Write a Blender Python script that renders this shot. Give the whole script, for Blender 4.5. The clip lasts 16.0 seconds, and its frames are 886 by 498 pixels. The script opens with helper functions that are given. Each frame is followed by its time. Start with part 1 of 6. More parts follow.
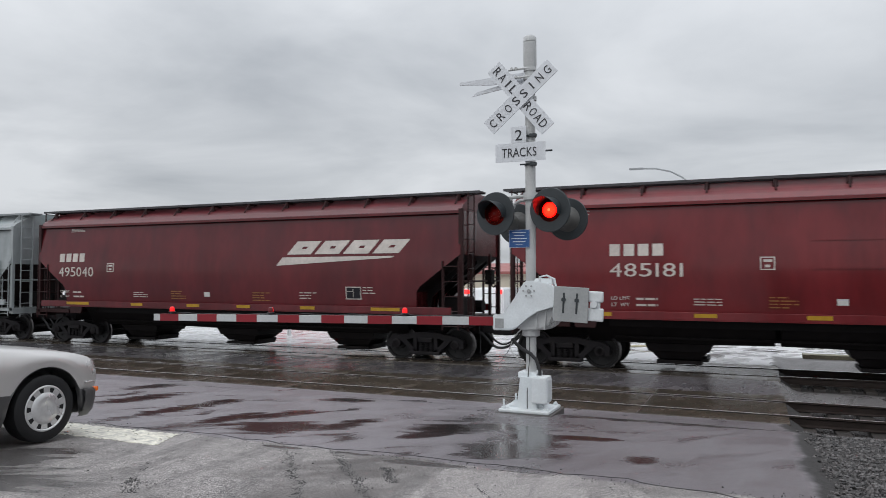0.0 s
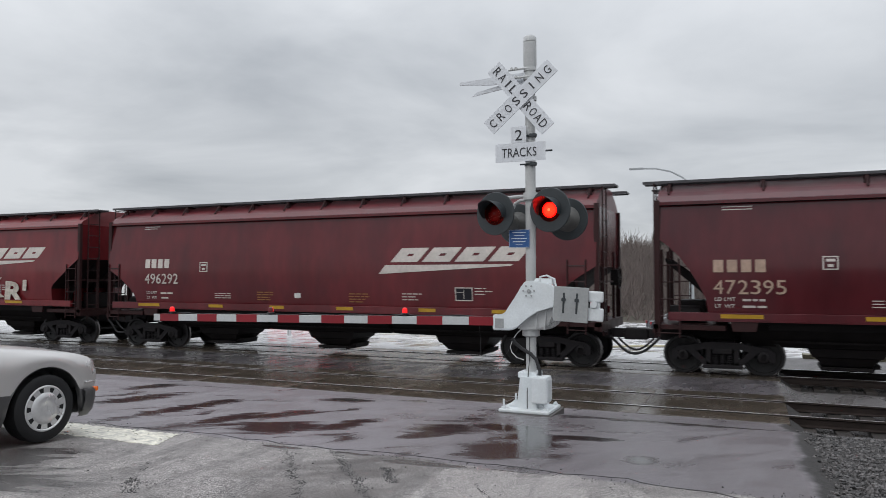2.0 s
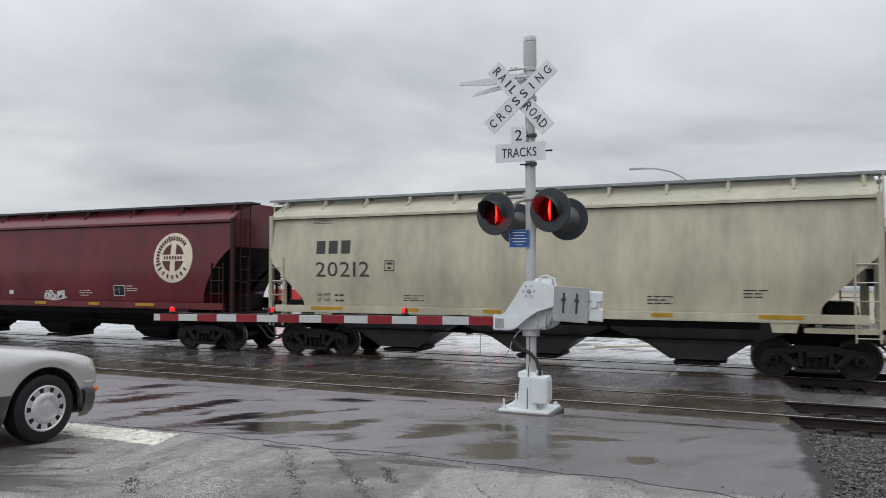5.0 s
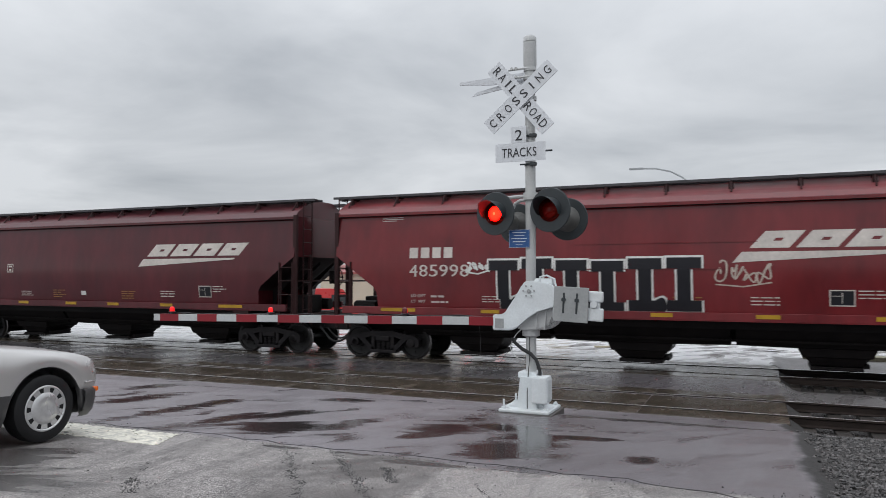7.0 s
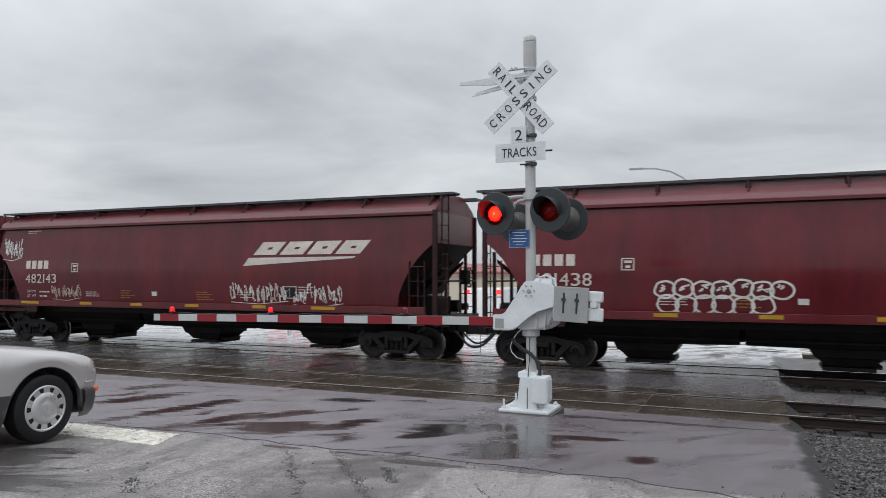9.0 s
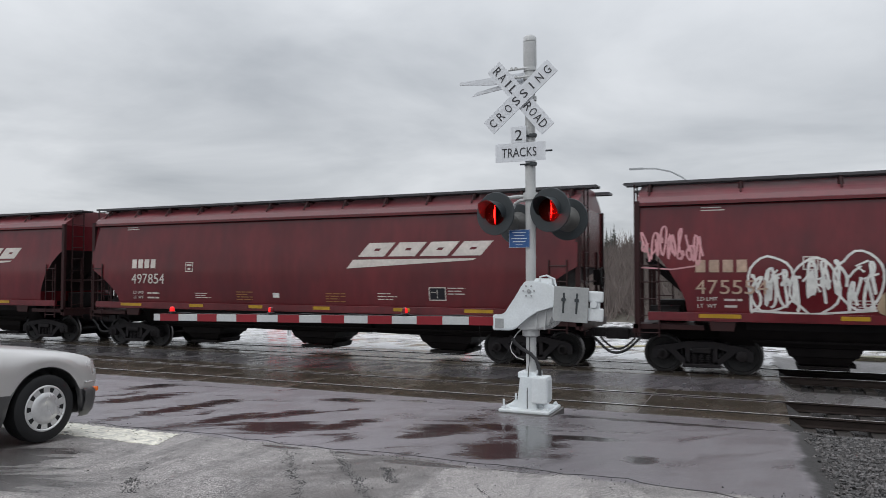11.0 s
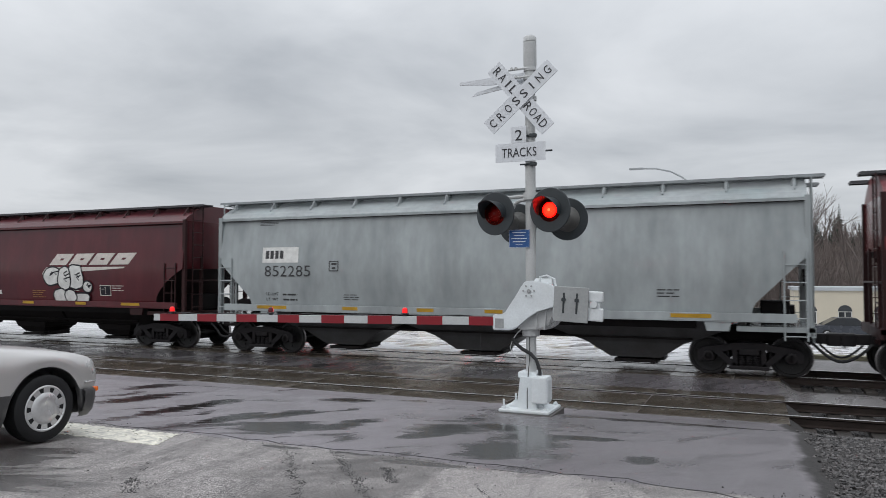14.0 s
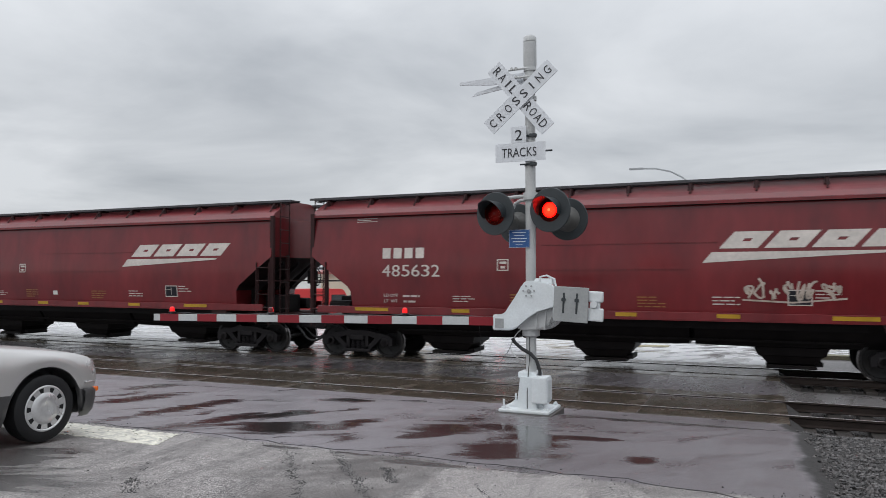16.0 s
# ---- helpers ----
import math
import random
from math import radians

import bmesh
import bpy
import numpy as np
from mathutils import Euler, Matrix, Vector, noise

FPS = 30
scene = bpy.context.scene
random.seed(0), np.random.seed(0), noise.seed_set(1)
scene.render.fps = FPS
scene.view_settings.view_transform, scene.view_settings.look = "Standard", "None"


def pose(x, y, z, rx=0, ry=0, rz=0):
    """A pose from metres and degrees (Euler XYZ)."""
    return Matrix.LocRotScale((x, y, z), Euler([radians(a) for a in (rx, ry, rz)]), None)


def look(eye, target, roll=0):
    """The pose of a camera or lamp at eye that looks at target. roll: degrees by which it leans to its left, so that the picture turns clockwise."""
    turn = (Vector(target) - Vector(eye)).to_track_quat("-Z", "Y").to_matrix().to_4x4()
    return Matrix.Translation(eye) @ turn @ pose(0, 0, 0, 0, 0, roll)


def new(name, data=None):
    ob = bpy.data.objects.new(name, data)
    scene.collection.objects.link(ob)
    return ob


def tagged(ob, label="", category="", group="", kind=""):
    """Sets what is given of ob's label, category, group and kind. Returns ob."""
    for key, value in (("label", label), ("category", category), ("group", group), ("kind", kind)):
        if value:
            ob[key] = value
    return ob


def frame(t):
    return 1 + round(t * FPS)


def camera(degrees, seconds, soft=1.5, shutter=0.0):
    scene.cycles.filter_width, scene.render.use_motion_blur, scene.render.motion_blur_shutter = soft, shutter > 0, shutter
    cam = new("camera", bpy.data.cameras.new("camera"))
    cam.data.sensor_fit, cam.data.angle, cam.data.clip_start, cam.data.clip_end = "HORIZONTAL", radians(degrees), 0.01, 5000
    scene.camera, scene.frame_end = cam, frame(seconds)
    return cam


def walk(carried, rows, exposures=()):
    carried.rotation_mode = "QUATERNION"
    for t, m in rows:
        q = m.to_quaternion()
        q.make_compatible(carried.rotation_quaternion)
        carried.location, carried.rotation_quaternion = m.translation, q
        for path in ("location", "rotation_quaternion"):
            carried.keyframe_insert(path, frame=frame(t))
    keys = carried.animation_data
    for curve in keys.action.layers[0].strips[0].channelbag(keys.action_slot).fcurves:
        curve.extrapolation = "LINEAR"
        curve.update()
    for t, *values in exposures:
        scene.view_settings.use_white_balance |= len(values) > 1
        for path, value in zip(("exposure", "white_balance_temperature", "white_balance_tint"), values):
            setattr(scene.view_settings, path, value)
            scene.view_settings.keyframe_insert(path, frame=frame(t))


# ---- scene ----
HEAD = radians(23.349)
TILT = radians(2.145)
EYE = Vector((0.0, 0.0, 2.339))
cam = camera(62.74, 16.0, soft=0.75, shutter=0.08)
AIM = EYE + 10 * Vector((-math.sin(HEAD) * math.cos(TILT), math.cos(HEAD) * math.cos(TILT), math.sin(TILT)))
walk(cam, [(0.0, look(EYE, AIM)), (16.0, look(EYE, AIM))])

# ---- world and sun ----
world = bpy.data.worlds.new("overcast_sky")
scene.world = world
world.use_nodes = True
wt = world.node_tree
bg = wt.nodes["Background"]
tc = wt.nodes.new("ShaderNodeTexCoord")
sep = wt.nodes.new("ShaderNodeSeparateXYZ")
wt.links.new(tc.outputs["Generated"], sep.inputs[0])


def wmath(op, a, b=None, clamp=False):
    n = wt.nodes.new("ShaderNodeMath")
    n.operation, n.use_clamp = op, clamp
    for i, s in enumerate((a, b)):
        if s is None:
            continue
        if isinstance(s, (int, float)):
            n.inputs[i].default_value = s
        else:
            wt.links.new(s, n.inputs[i])
    return n.outputs[0]


up = wmath("MAXIMUM", sep.outputs[2], 0.0)
den = wmath("ADD", up, 0.16)
comb = wt.nodes.new("ShaderNodeCombineXYZ")
wt.links.new(wmath("DIVIDE", sep.outputs[0], den), comb.inputs[0])
wt.links.new(wmath("DIVIDE", sep.outputs[1], den), comb.inputs[1])
cloud = wt.nodes.new("ShaderNodeTexNoise")
cloud.inputs["Scale"].default_value = 0.8
cloud.inputs["Detail"].default_value = 7.0
cloud.inputs["Roughness"].default_value = 0.52
cloud.inputs["Distortion"].default_value = 0.35
wt.links.new(comb.outputs[0], cloud.inputs["Vector"])
ramp = wt.nodes.new("ShaderNodeValToRGB")
ramp.color_ramp.elements[0].position, ramp.color_ramp.elements[0].color = 0.33, (0.45, 0.478, 0.515, 1)
ramp.color_ramp.elements[1].position, ramp.color_ramp.elements[1].color = 0.64, (0.75, 0.776, 0.81, 1)
wt.links.new(cloud.outputs["Fac"], ramp.inputs[0])
sky = wt.nodes.new("ShaderNodeTexSky")
sky.sky_type, sky.sun_disc = "NISHITA", False
sky.sun_elevation, sky.sun_rotation = radians(42), radians(200)
skyscale = wt.nodes.new("ShaderNodeVectorMath")
skyscale.operation = "SCALE"
skyscale.inputs["Scale"].default_value = 0.06
wt.links.new(sky.outputs[0], skyscale.inputs[0])
mixs = wt.nodes.new("ShaderNodeMix")
mixs.data_type = "RGBA"
mixs.inputs["Factor"].default_value = 0.08
wt.links.new(ramp.outputs[0], mixs.inputs["A"])
wt.links.new(skyscale.outputs[0], mixs.inputs["B"])
wt.links.new(mixs.outputs["Result"], bg.inputs["Color"])
# an overcast sky is brighter overhead than along the skyline
wt.links.new(wmath("ADD", 0.95, wmath("MULTIPLY", wmath("POWER", up, 2.2), 2.4)), bg.inputs["Strength"])

sun = new("sun", bpy.data.lights.new("sun", "SUN"))
sun.data.energy, sun.data.angle, sun.data.color = 0.5, radians(35), (1.0, 0.97, 0.93)
sun.matrix_world = look((0, 0, 0), (0.25, 0.6, -0.6))
scene.view_settings.exposure = 0.0


# ---- materials ----
def surf(name, color, rough=0.5, var=0.12, scale=2.5, fine=0.06, fscale=40, bump=0.15, bscale=60, metal=0.0, stretch=(1, 1, 1), rvar=0.1, dirt=None, dirt_amount=0.4, dscale=1.2, coat=0.0, piece=0.0, spec=0.5, island=0.0, streak=0.0):
    """A surface with stains, grain, uneven gloss and fine relief, in the thing's own space."""
    m = bpy.data.materials.new(name)
    m.use_nodes = True
    nt = m.node_tree
    b = nt.nodes["Principled BSDF"]
    b.inputs["Metallic"].default_value = metal
    b.inputs["Coat Weight"].default_value = coat
    b.inputs["Specular IOR Level"].default_value = spec
    co = nt.nodes.new("ShaderNodeTexCoord")
    mp = nt.nodes.new("ShaderNodeMapping")
    mp.inputs["Scale"].default_value = stretch
    nt.links.new(co.outputs["Object"], mp.inputs[0])

    def noise_node(s, detail=5):
        n = nt.nodes.new("ShaderNodeTexNoise")
        n.inputs["Scale"].default_value, n.inputs["Detail"].default_value = s, detail
        nt.links.new(mp.outputs[0], n.inputs["Vector"])
        return n.outputs["Fac"]

    def mrange(v, lo, hi, a=0.25, z=0.75):
        n = nt.nodes.new("ShaderNodeMapRange")
        n.inputs["From Min"].default_value, n.inputs["From Max"].default_value = a, z
        n.inputs["To Min"].default_value, n.inputs["To Max"].default_value = lo, hi
        nt.links.new(v, n.inputs["Value"])
        return n.outputs[0]

    def mult(a, c):
        n = nt.nodes.new("ShaderNodeMath")
        n.operation = "MULTIPLY"
        nt.links.new(a, n.inputs[0])
        nt.links.new(c, n.inputs[1])
        return n.outputs[0]

    large = noise_node(scale)
    k = mult(mrange(large, 1 - var, 1 + var), mrange(noise_node(fscale, 3), 1 - fine, 1 + fine))
    if streak:
        # runs left by rain down the sheets
        sm = nt.nodes.new("ShaderNodeMapping")
        sm.inputs["Scale"].default_value = (1.0, 1.0, 0.07)
        nt.links.new(co.outputs["Object"], sm.inputs[0])
        sn = nt.nodes.new("ShaderNodeTexNoise")
        sn.inputs["Scale"].default_value, sn.inputs["Detail"].default_value = 3.2, 7.0
        nt.links.new(sm.outputs[0], sn.inputs["Vector"])
        k = mult(k, mrange(sn.outputs["Fac"], 1 - streak, 1 + streak))
    if island:
        gi = nt.nodes.new("ShaderNodeNewGeometry")
        k = mult(k, mrange(gi.outputs["Random Per Island"], 1 - island, 1 + island, 0, 1))
    if piece:
        oi = nt.nodes.new("ShaderNodeObjectInfo")
        k = mult(k, mrange(oi.outputs["Random"], 1 - piece, 1 + piece, 0, 1))
    vs = nt.nodes.new("ShaderNodeVectorMath")
    vs.operation = "SCALE"
    vs.inputs[0].default_value = color
    nt.links.new(k, vs.inputs["Scale"])
    out = vs.outputs[0]
    if dirt:
        mx = nt.nodes.new("ShaderNodeMix")
        mx.data_type = "RGBA"
        mx.inputs["B"].default_value = (*dirt, 1)
        nt.links.new(out, mx.inputs["A"])
        nt.links.new(mrange(noise_node(dscale, 8), 0, dirt_amount, 0.45, 0.75), mx.inputs["Factor"])
        out = mx.outputs["Result"]
    nt.links.new(out, b.inputs["Base Color"])
    nt.links.new(mrange(large, max(0.02, rough - rvar), min(1, rough + rvar)), b.inputs["Roughness"])
    if bump:
        bp = nt.nodes.new("ShaderNodeBump")
        bp.inputs["Strength"].default_value, bp.inputs["Distance"].default_value = bump, 0.01
        nt.links.new(noise_node(bscale, 3), bp.inputs["Height"])
        nt.links.new(bp.outputs[0], b.inputs["Normal"])
    return m


def glow(name, color, strength, base=None):
    m = bpy.data.materials.new(name)
    m.use_nodes = True
    b = m.node_tree.nodes["Principled BSDF"]
    b.inputs["Base Color"].default_value = (*(base or color), 1)
    b.inputs["Emission Color"].default_value = (*color, 1)
    b.inputs["Emission Strength"].default_value = strength
    return m


def clear(name, color, rough=0.05):
    m = bpy.data.materials.new(name)
    m.use_nodes = True
    b = m.node_tree.nodes["Principled BSDF"]
    b.inputs["Base Color"].default_value = (*color, 1)
    b.inputs["Roughness"].default_value = rough
    b.inputs["Transmission Weight"].default_value = 1.0
    b.inputs["IOR"].default_value = 1.1
    return m


def paint(name, c, amount=0.5, **k):
    """Weathered, wet railcar paint with rain streaks down the sheets."""
    return surf(name, c, rough=0.17, var=0.26, scale=0.55, fine=0.09, fscale=5, bump=0.06, bscale=2.2, stretch=(1.0, 1, 0.45),
                dirt=(c[0] * 0.4 + 0.01, c[1] * 0.45 + 0.007, c[2] * 0.45 + 0.009), dirt_amount=amount, dscale=1.6, rvar=0.1, spec=0.48, streak=0.1, **k)


PAINT_TONES = {"brown": (0.098, 0.012, 0.0155), "red": (0.142, 0.0155, 0.0185), "dark": (0.076, 0.0115, 0.0155), "maroon": (0.11, 0.012, 0.0165), "grey": (0.3, 0.325, 0.33), "cream": (0.44, 0.41, 0.31)}
PAINTS = {k: paint(k + "_railcar_paint", c, amount=0.22 if k in ("grey", "cream") else 0.5) for k, c in PAINT_TONES.items()}
ENDPAINTS = {
    "grey": PAINTS["grey"],
    "cream": PAINTS["cream"],
}
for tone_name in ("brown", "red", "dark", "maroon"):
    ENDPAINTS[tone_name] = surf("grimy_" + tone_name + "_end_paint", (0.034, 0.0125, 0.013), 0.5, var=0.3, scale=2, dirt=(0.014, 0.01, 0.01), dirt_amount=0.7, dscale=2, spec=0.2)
# red roofs carry a slight pink lift in the paint for sky sheen
ROOFS = {k: surf("weathered_" + k + "_roof_paint", (c[0] * 1.05, c[1] * 1.2, c[2] * 1.2) if c[0] < 0.2 else (c[0] * 0.85, c[1] * 0.85, c[2] * 0.85), 0.36, var=0.25, scale=0.7, fine=0.12, fscale=6, bump=0.05, bscale=3, dirt=(c[0] * 0.6 + 0.01, c[1] * 0.8 + 0.01, c[2] * 0.8 + 0.01), dirt_amount=0.4, spec=0.6) for k, c in PAINT_TONES.items()}
BLACK = surf("sooty_black_steel", (0.011, 0.0095, 0.01), 0.5, var=0.3, scale=3, fine=0.2, fscale=30, dirt=(0.022, 0.018, 0.017), dirt_amount=0.35, spec=0.1)
# grime plus the shade beneath the car ends, both held in one dark colour
SLOPE = surf("shaded_grimy_slope_sheet", (0.02, 0.013, 0.013), 0.75, var=0.3, scale=2, dirt=(0.035, 0.028, 0.026), dirt_amount=0.5, spec=0.1)
TRUCKMAT = surf("dusty_cast_steel", (0.016, 0.0145, 0.016), 0.5, var=0.3, scale=5, dirt=(0.03, 0.025, 0.024), dirt_amount=0.5, spec=0.14)
WHEELMAT = surf("grimy_wheel_steel", (0.014, 0.0135, 0.014), 0.42, var=0.3, scale=4, dirt=(0.032, 0.027, 0.025), dirt_amount=0.4, spec=0.25)
TREAD = surf("polished_wheel_tread", (0.2, 0.19, 0.19), 0.35, metal=1.0)
GRATE = surf("dark_galvanised_grating", (0.05, 0.05, 0.055), 0.45, var=0.2)
GREYGRATE = surf("grey_galvanised_grating", (0.24, 0.26, 0.27), 0.45, var=0.2)
DECAL = surf("off_white_stencil_paint", (0.52, 0.475, 0.44), 0.45, var=0.15, scale=2, fine=0.12, fscale=12, bump=0)
DECALFADE = surf("faded_buff_stencil_paint", (0.36, 0.25, 0.19), 0.5, var=0.25, scale=3, fine=0.2, fscale=10, bump=0)
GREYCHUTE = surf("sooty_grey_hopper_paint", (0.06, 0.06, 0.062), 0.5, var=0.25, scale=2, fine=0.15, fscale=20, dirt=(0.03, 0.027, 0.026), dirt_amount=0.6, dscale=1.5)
DECALBLACK = surf("black_stencil_paint", (0.03, 0.03, 0.033), 0.5, bump=0)
YELLOW = surf("yellow_reflective_strip", (0.42, 0.24, 0.016), 0.4, var=0.2, scale=4, bump=0)
YELLOWTEXT = surf("dull_yellow_stencil_paint", (0.26, 0.12, 0.025), 0.5, var=0.2, scale=4, bump=0)
EMBLEM = surf("cream_emblem_paint", (0.62, 0.55, 0.43), 0.5, var=0.12, scale=3, fine=0.1, fscale=14, bump=0)
SPRAYWHITE = surf("white_spray_paint", (0.62, 0.62, 0.6), 0.5, var=0.2, scale=5, bump=0)
SPRAYGREY = surf("silver_grey_spray_paint", (0.36, 0.365, 0.36), 0.4, var=0.35, scale=2.5, bump=0)
SPRAYBLUE = surf("light_blue_spray_paint", (0.13, 0.33, 0.56), 0.5, var=0.25, scale=3, bump=0)
SPRAYTAN = surf("tan_spray_paint", (0.47, 0.36, 0.24), 0.5, var=0.25, scale=2, bump=0)
SPRAYPINK = surf("pink_spray_paint", (0.5, 0.24, 0.26), 0.5, var=0.2, scale=4, bump=0)
SPRAYTHIN = surf("thin_white_spray_paint", (0.5, 0.46, 0.4), 0.5, var=0.3, scale=3, fine=0.3, fscale=14, dirt=(0.25, 0.17, 0.14), dirt_amount=0.7, dscale=4, bump=0)
SPRAYCRIMSON = surf("crimson_spray_paint", (0.26, 0.02, 0.045), 0.5, var=0.2, scale=4, bump=0)
SPRAYPATCH = surf("tan_and_blue_spray_paint", (0.4, 0.31, 0.22), 0.5, var=0.2, scale=3, dirt=(0.1, 0.33, 0.52), dirt_amount=2.6, dscale=1.6, bump=0)
SPRAYBLACK = surf("black_spray_paint", (0.016, 0.016, 0.02), 0.5, bump=0, spec=0.2)
SPRAYFAINT = surf("thin_chalky_spray_paint", (0.42, 0.35, 0.3), 0.6, var=0.3, scale=5, bump=0)
SIGNWHITE = surf("aged_white_reflective_sheeting", (0.63, 0.65, 0.68), 0.45, var=0.07, scale=3, bump=0.02)
SIGNBLACK = surf("black_sign_lettering", (0.02, 0.02, 0.025), 0.5, bump=0)
SIGNBLUE = surf("blue_sign_sheeting", (0.014, 0.075, 0.24), 0.4, bump=0.02)
ALU = surf("silver_painted_steel", (0.48, 0.49, 0.49), 0.42, var=0.12, scale=4, fine=0.08, fscale=60, dirt=(0.3, 0.28, 0.26), dirt_amount=0.35)
WHITESTEEL = surf("white_enamelled_casting", (0.67, 0.71, 0.73), 0.35, var=0.08, scale=4, dirt=(0.4, 0.38, 0.36), dirt_amount=0.4)
GREYPLATE = surf("grey_steel_plate", (0.3, 0.31, 0.31), 0.5, var=0.12, scale=5)
SIGNALBLACK = surf("matt_black_signal_paint", (0.025, 0.031, 0.035), 0.5, var=0.15)
LAMPCASE = surf("weathered_lamp_case", (0.1, 0.098, 0.092), 0.5, var=0.2, scale=6)
RUBBER = surf("black_rubber", (0.018, 0.018, 0.02), 0.6, var=0.2)
ARMWHITE = surf("silver_white_arm_sheeting", (0.46, 0.475, 0.475), 0.4, var=0.06, bump=0.03)
ARMRED = surf("red_arm_sheeting", (0.21, 0.006, 0.014), 0.45, var=0.1, bump=0.03)


def lamp_face():
    """A lit reflector: orange at the filament, deep red towards the rim."""
    m = glow("lit_red_lamp", (1.0, 0.012, 0.012), 9.0, (0.3, 0.005, 0.005))
    nt = m.node_tree
    co = nt.nodes.new("ShaderNodeTexCoord")
    ln = nt.nodes.new("ShaderNodeVectorMath")
    ln.operation = "LENGTH"
    nt.links.new(co.outputs["Object"], ln.inputs[0])
    rp = nt.nodes.new("ShaderNodeValToRGB")
    rp.color_ramp.elements[0].position, rp.color_ramp.elements[0].color = 0.0, (1.0, 0.036, 0.012, 1)
    rp.color_ramp.elements[1].position, rp.color_ramp.elements[1].color = 0.13, (1.0, 0.004, 0.005, 1)
    nt.links.new(ln.outputs["Value"], rp.inputs[0])
    nt.links.new(rp.outputs[0], nt.nodes["Principled BSDF"].inputs["Emission Color"])
    return m


LAMPON = lamp_face()
ARMLAMP = glow("lit_small_red_lamp", (1.0, 0.008, 0.01), 0.85, (0.25, 0.005, 0.005))
LAMPOFF = surf("unlit_red_lens", (0.11, 0.01, 0.013), 0.25, bump=0)
LENS = clear("red_lens_glass", (1.0, 0.35, 0.3))
PANEL = surf("wet_brown_crossing_panel", (0.062, 0.05, 0.038), 0.2, var=0.25, scale=1.3, fine=0.15, fscale=25, bump=0.25, bscale=14, rvar=0.16, piece=0.12, dirt=(0.03, 0.028, 0.026), dirt_amount=0.6, dscale=0.9)
RAILTOP = surf("polished_rail_head", (0.8, 0.8, 0.8), 0.38, metal=1.0, rvar=0.08)
RAILSIDE = surf("rusty_rail_side", (0.022, 0.016, 0.014), 0.6, var=0.3, scale=6, spec=0.2)
TIE = surf("dark_wet_timber_tie", (0.028, 0.023, 0.02), 0.5, var=0.3, scale=3, piece=0.25, stretch=(6, 1, 6))
STONE = surf("wet_grey_ballast", (0.058, 0.053, 0.052), 0.38, var=0.4, scale=9, fine=0.2, fscale=60, island=0.85)
WETCONCRETE = surf("dark_wet_concrete", (0.06, 0.055, 0.052), 0.4, var=0.25, scale=4, bump=0.3, bscale=40)
WHITELINE = surf("worn_white_road_paint", (0.74, 0.71, 0.61), 0.4, var=0.2, scale=4, fine=0.2, fscale=30, dirt=(0.16, 0.155, 0.155), dirt_amount=0.8, dscale=14, bump=0.3)
TAR = surf("dark_pitted_asphalt", (0.035, 0.033, 0.034), 0.45)
KERBYELLOW = surf("yellow_kerb_paint", (0.55, 0.5, 0.34), 0.5, var=0.2)
GRASS = surf("winter_grass", (0.19, 0.18, 0.125), 0.8, var=0.3, scale=1.5, fine=0.3, fscale=20)
SILVER = surf("silver_car_paint", (0.52, 0.505, 0.495), 0.34, var=0.03, fine=0.03, fscale=200, bump=0, metal=0.45, coat=0.6)
CLADDING = surf("dark_grey_car_cladding", (0.055, 0.054, 0.055), 0.35, var=0.06, bump=0.02, coat=0.2)
TYRE = surf("wet_tyre_rubber", (0.014, 0.014, 0.015), 0.5, var=0.2, spec=0.25)
HUBCAP = surf("silver_wheel_trim", (0.6, 0.6, 0.6), 0.3, metal=0.6, var=0.05, bump=0)
AMBER = surf("amber_marker_lens", (0.8, 0.16, 0.02), 0.15, bump=0)
HEADLAMP = surf("clear_headlamp_lens", (0.5, 0.52, 0.54), 0.1, bump=0)
GLASS = surf("dark_car_glass", (0.02, 0.023, 0.026), 0.06, bump=0)
STUCCO = surf("cream_stucco", (0.55, 0.5, 0.4), 0.7, var=0.08, scale=0.6)
WHITEWALL = surf("off_white_siding", (0.66, 0.66, 0.64), 0.6, var=0.06, scale=0.6)
ROOFRED = surf("dull_red_metal_roof", (0.3, 0.1, 0.09), 0.5, var=0.12)
ROOFGREY = surf("grey_metal_roof", (0.4, 0.42, 0.44), 0.4, var=0.1)
WINDOW = surf("dark_window_glass", (0.04, 0.045, 0.05), 0.08, bump=0)
BARK = surf("grey_brown_bark", (0.115, 0.095, 0.087), 0.85, var=0.25, scale=3)
TWIG = surf("purple_brown_twigs", (0.13, 0.105, 0.096), 0.9, var=0.3, scale=0.4, fine=0.2, fscale=3)
NEEDLE = surf("dark_conifer_needles", (0.028, 0.042, 0.03), 0.85, var=0.35, scale=0.3)
BRUSH = surf("winter_hillside_brush", (0.09, 0.08, 0.064), 0.9, var=0.35, scale=0.06, fine=0.25, fscale=0.8)
VANRED = surf("red_van_panel", (0.5, 0.03, 0.03), 0.35, var=0.05)
VANWHITE = surf("white_van_paint", (0.75, 0.76, 0.77), 0.35, var=0.05)
DARKCAR = surf("dark_blue_grey_car_paint", (0.04, 0.045, 0.055), 0.25, bump=0)
GALV = surf("galvanised_lamp_post", (0.33, 0.35, 0.36), 0.5, var=0.1)
CABLEWHITE = surf("pale_grey_cable", (0.5, 0.5, 0.5), 0.5, bump=0)


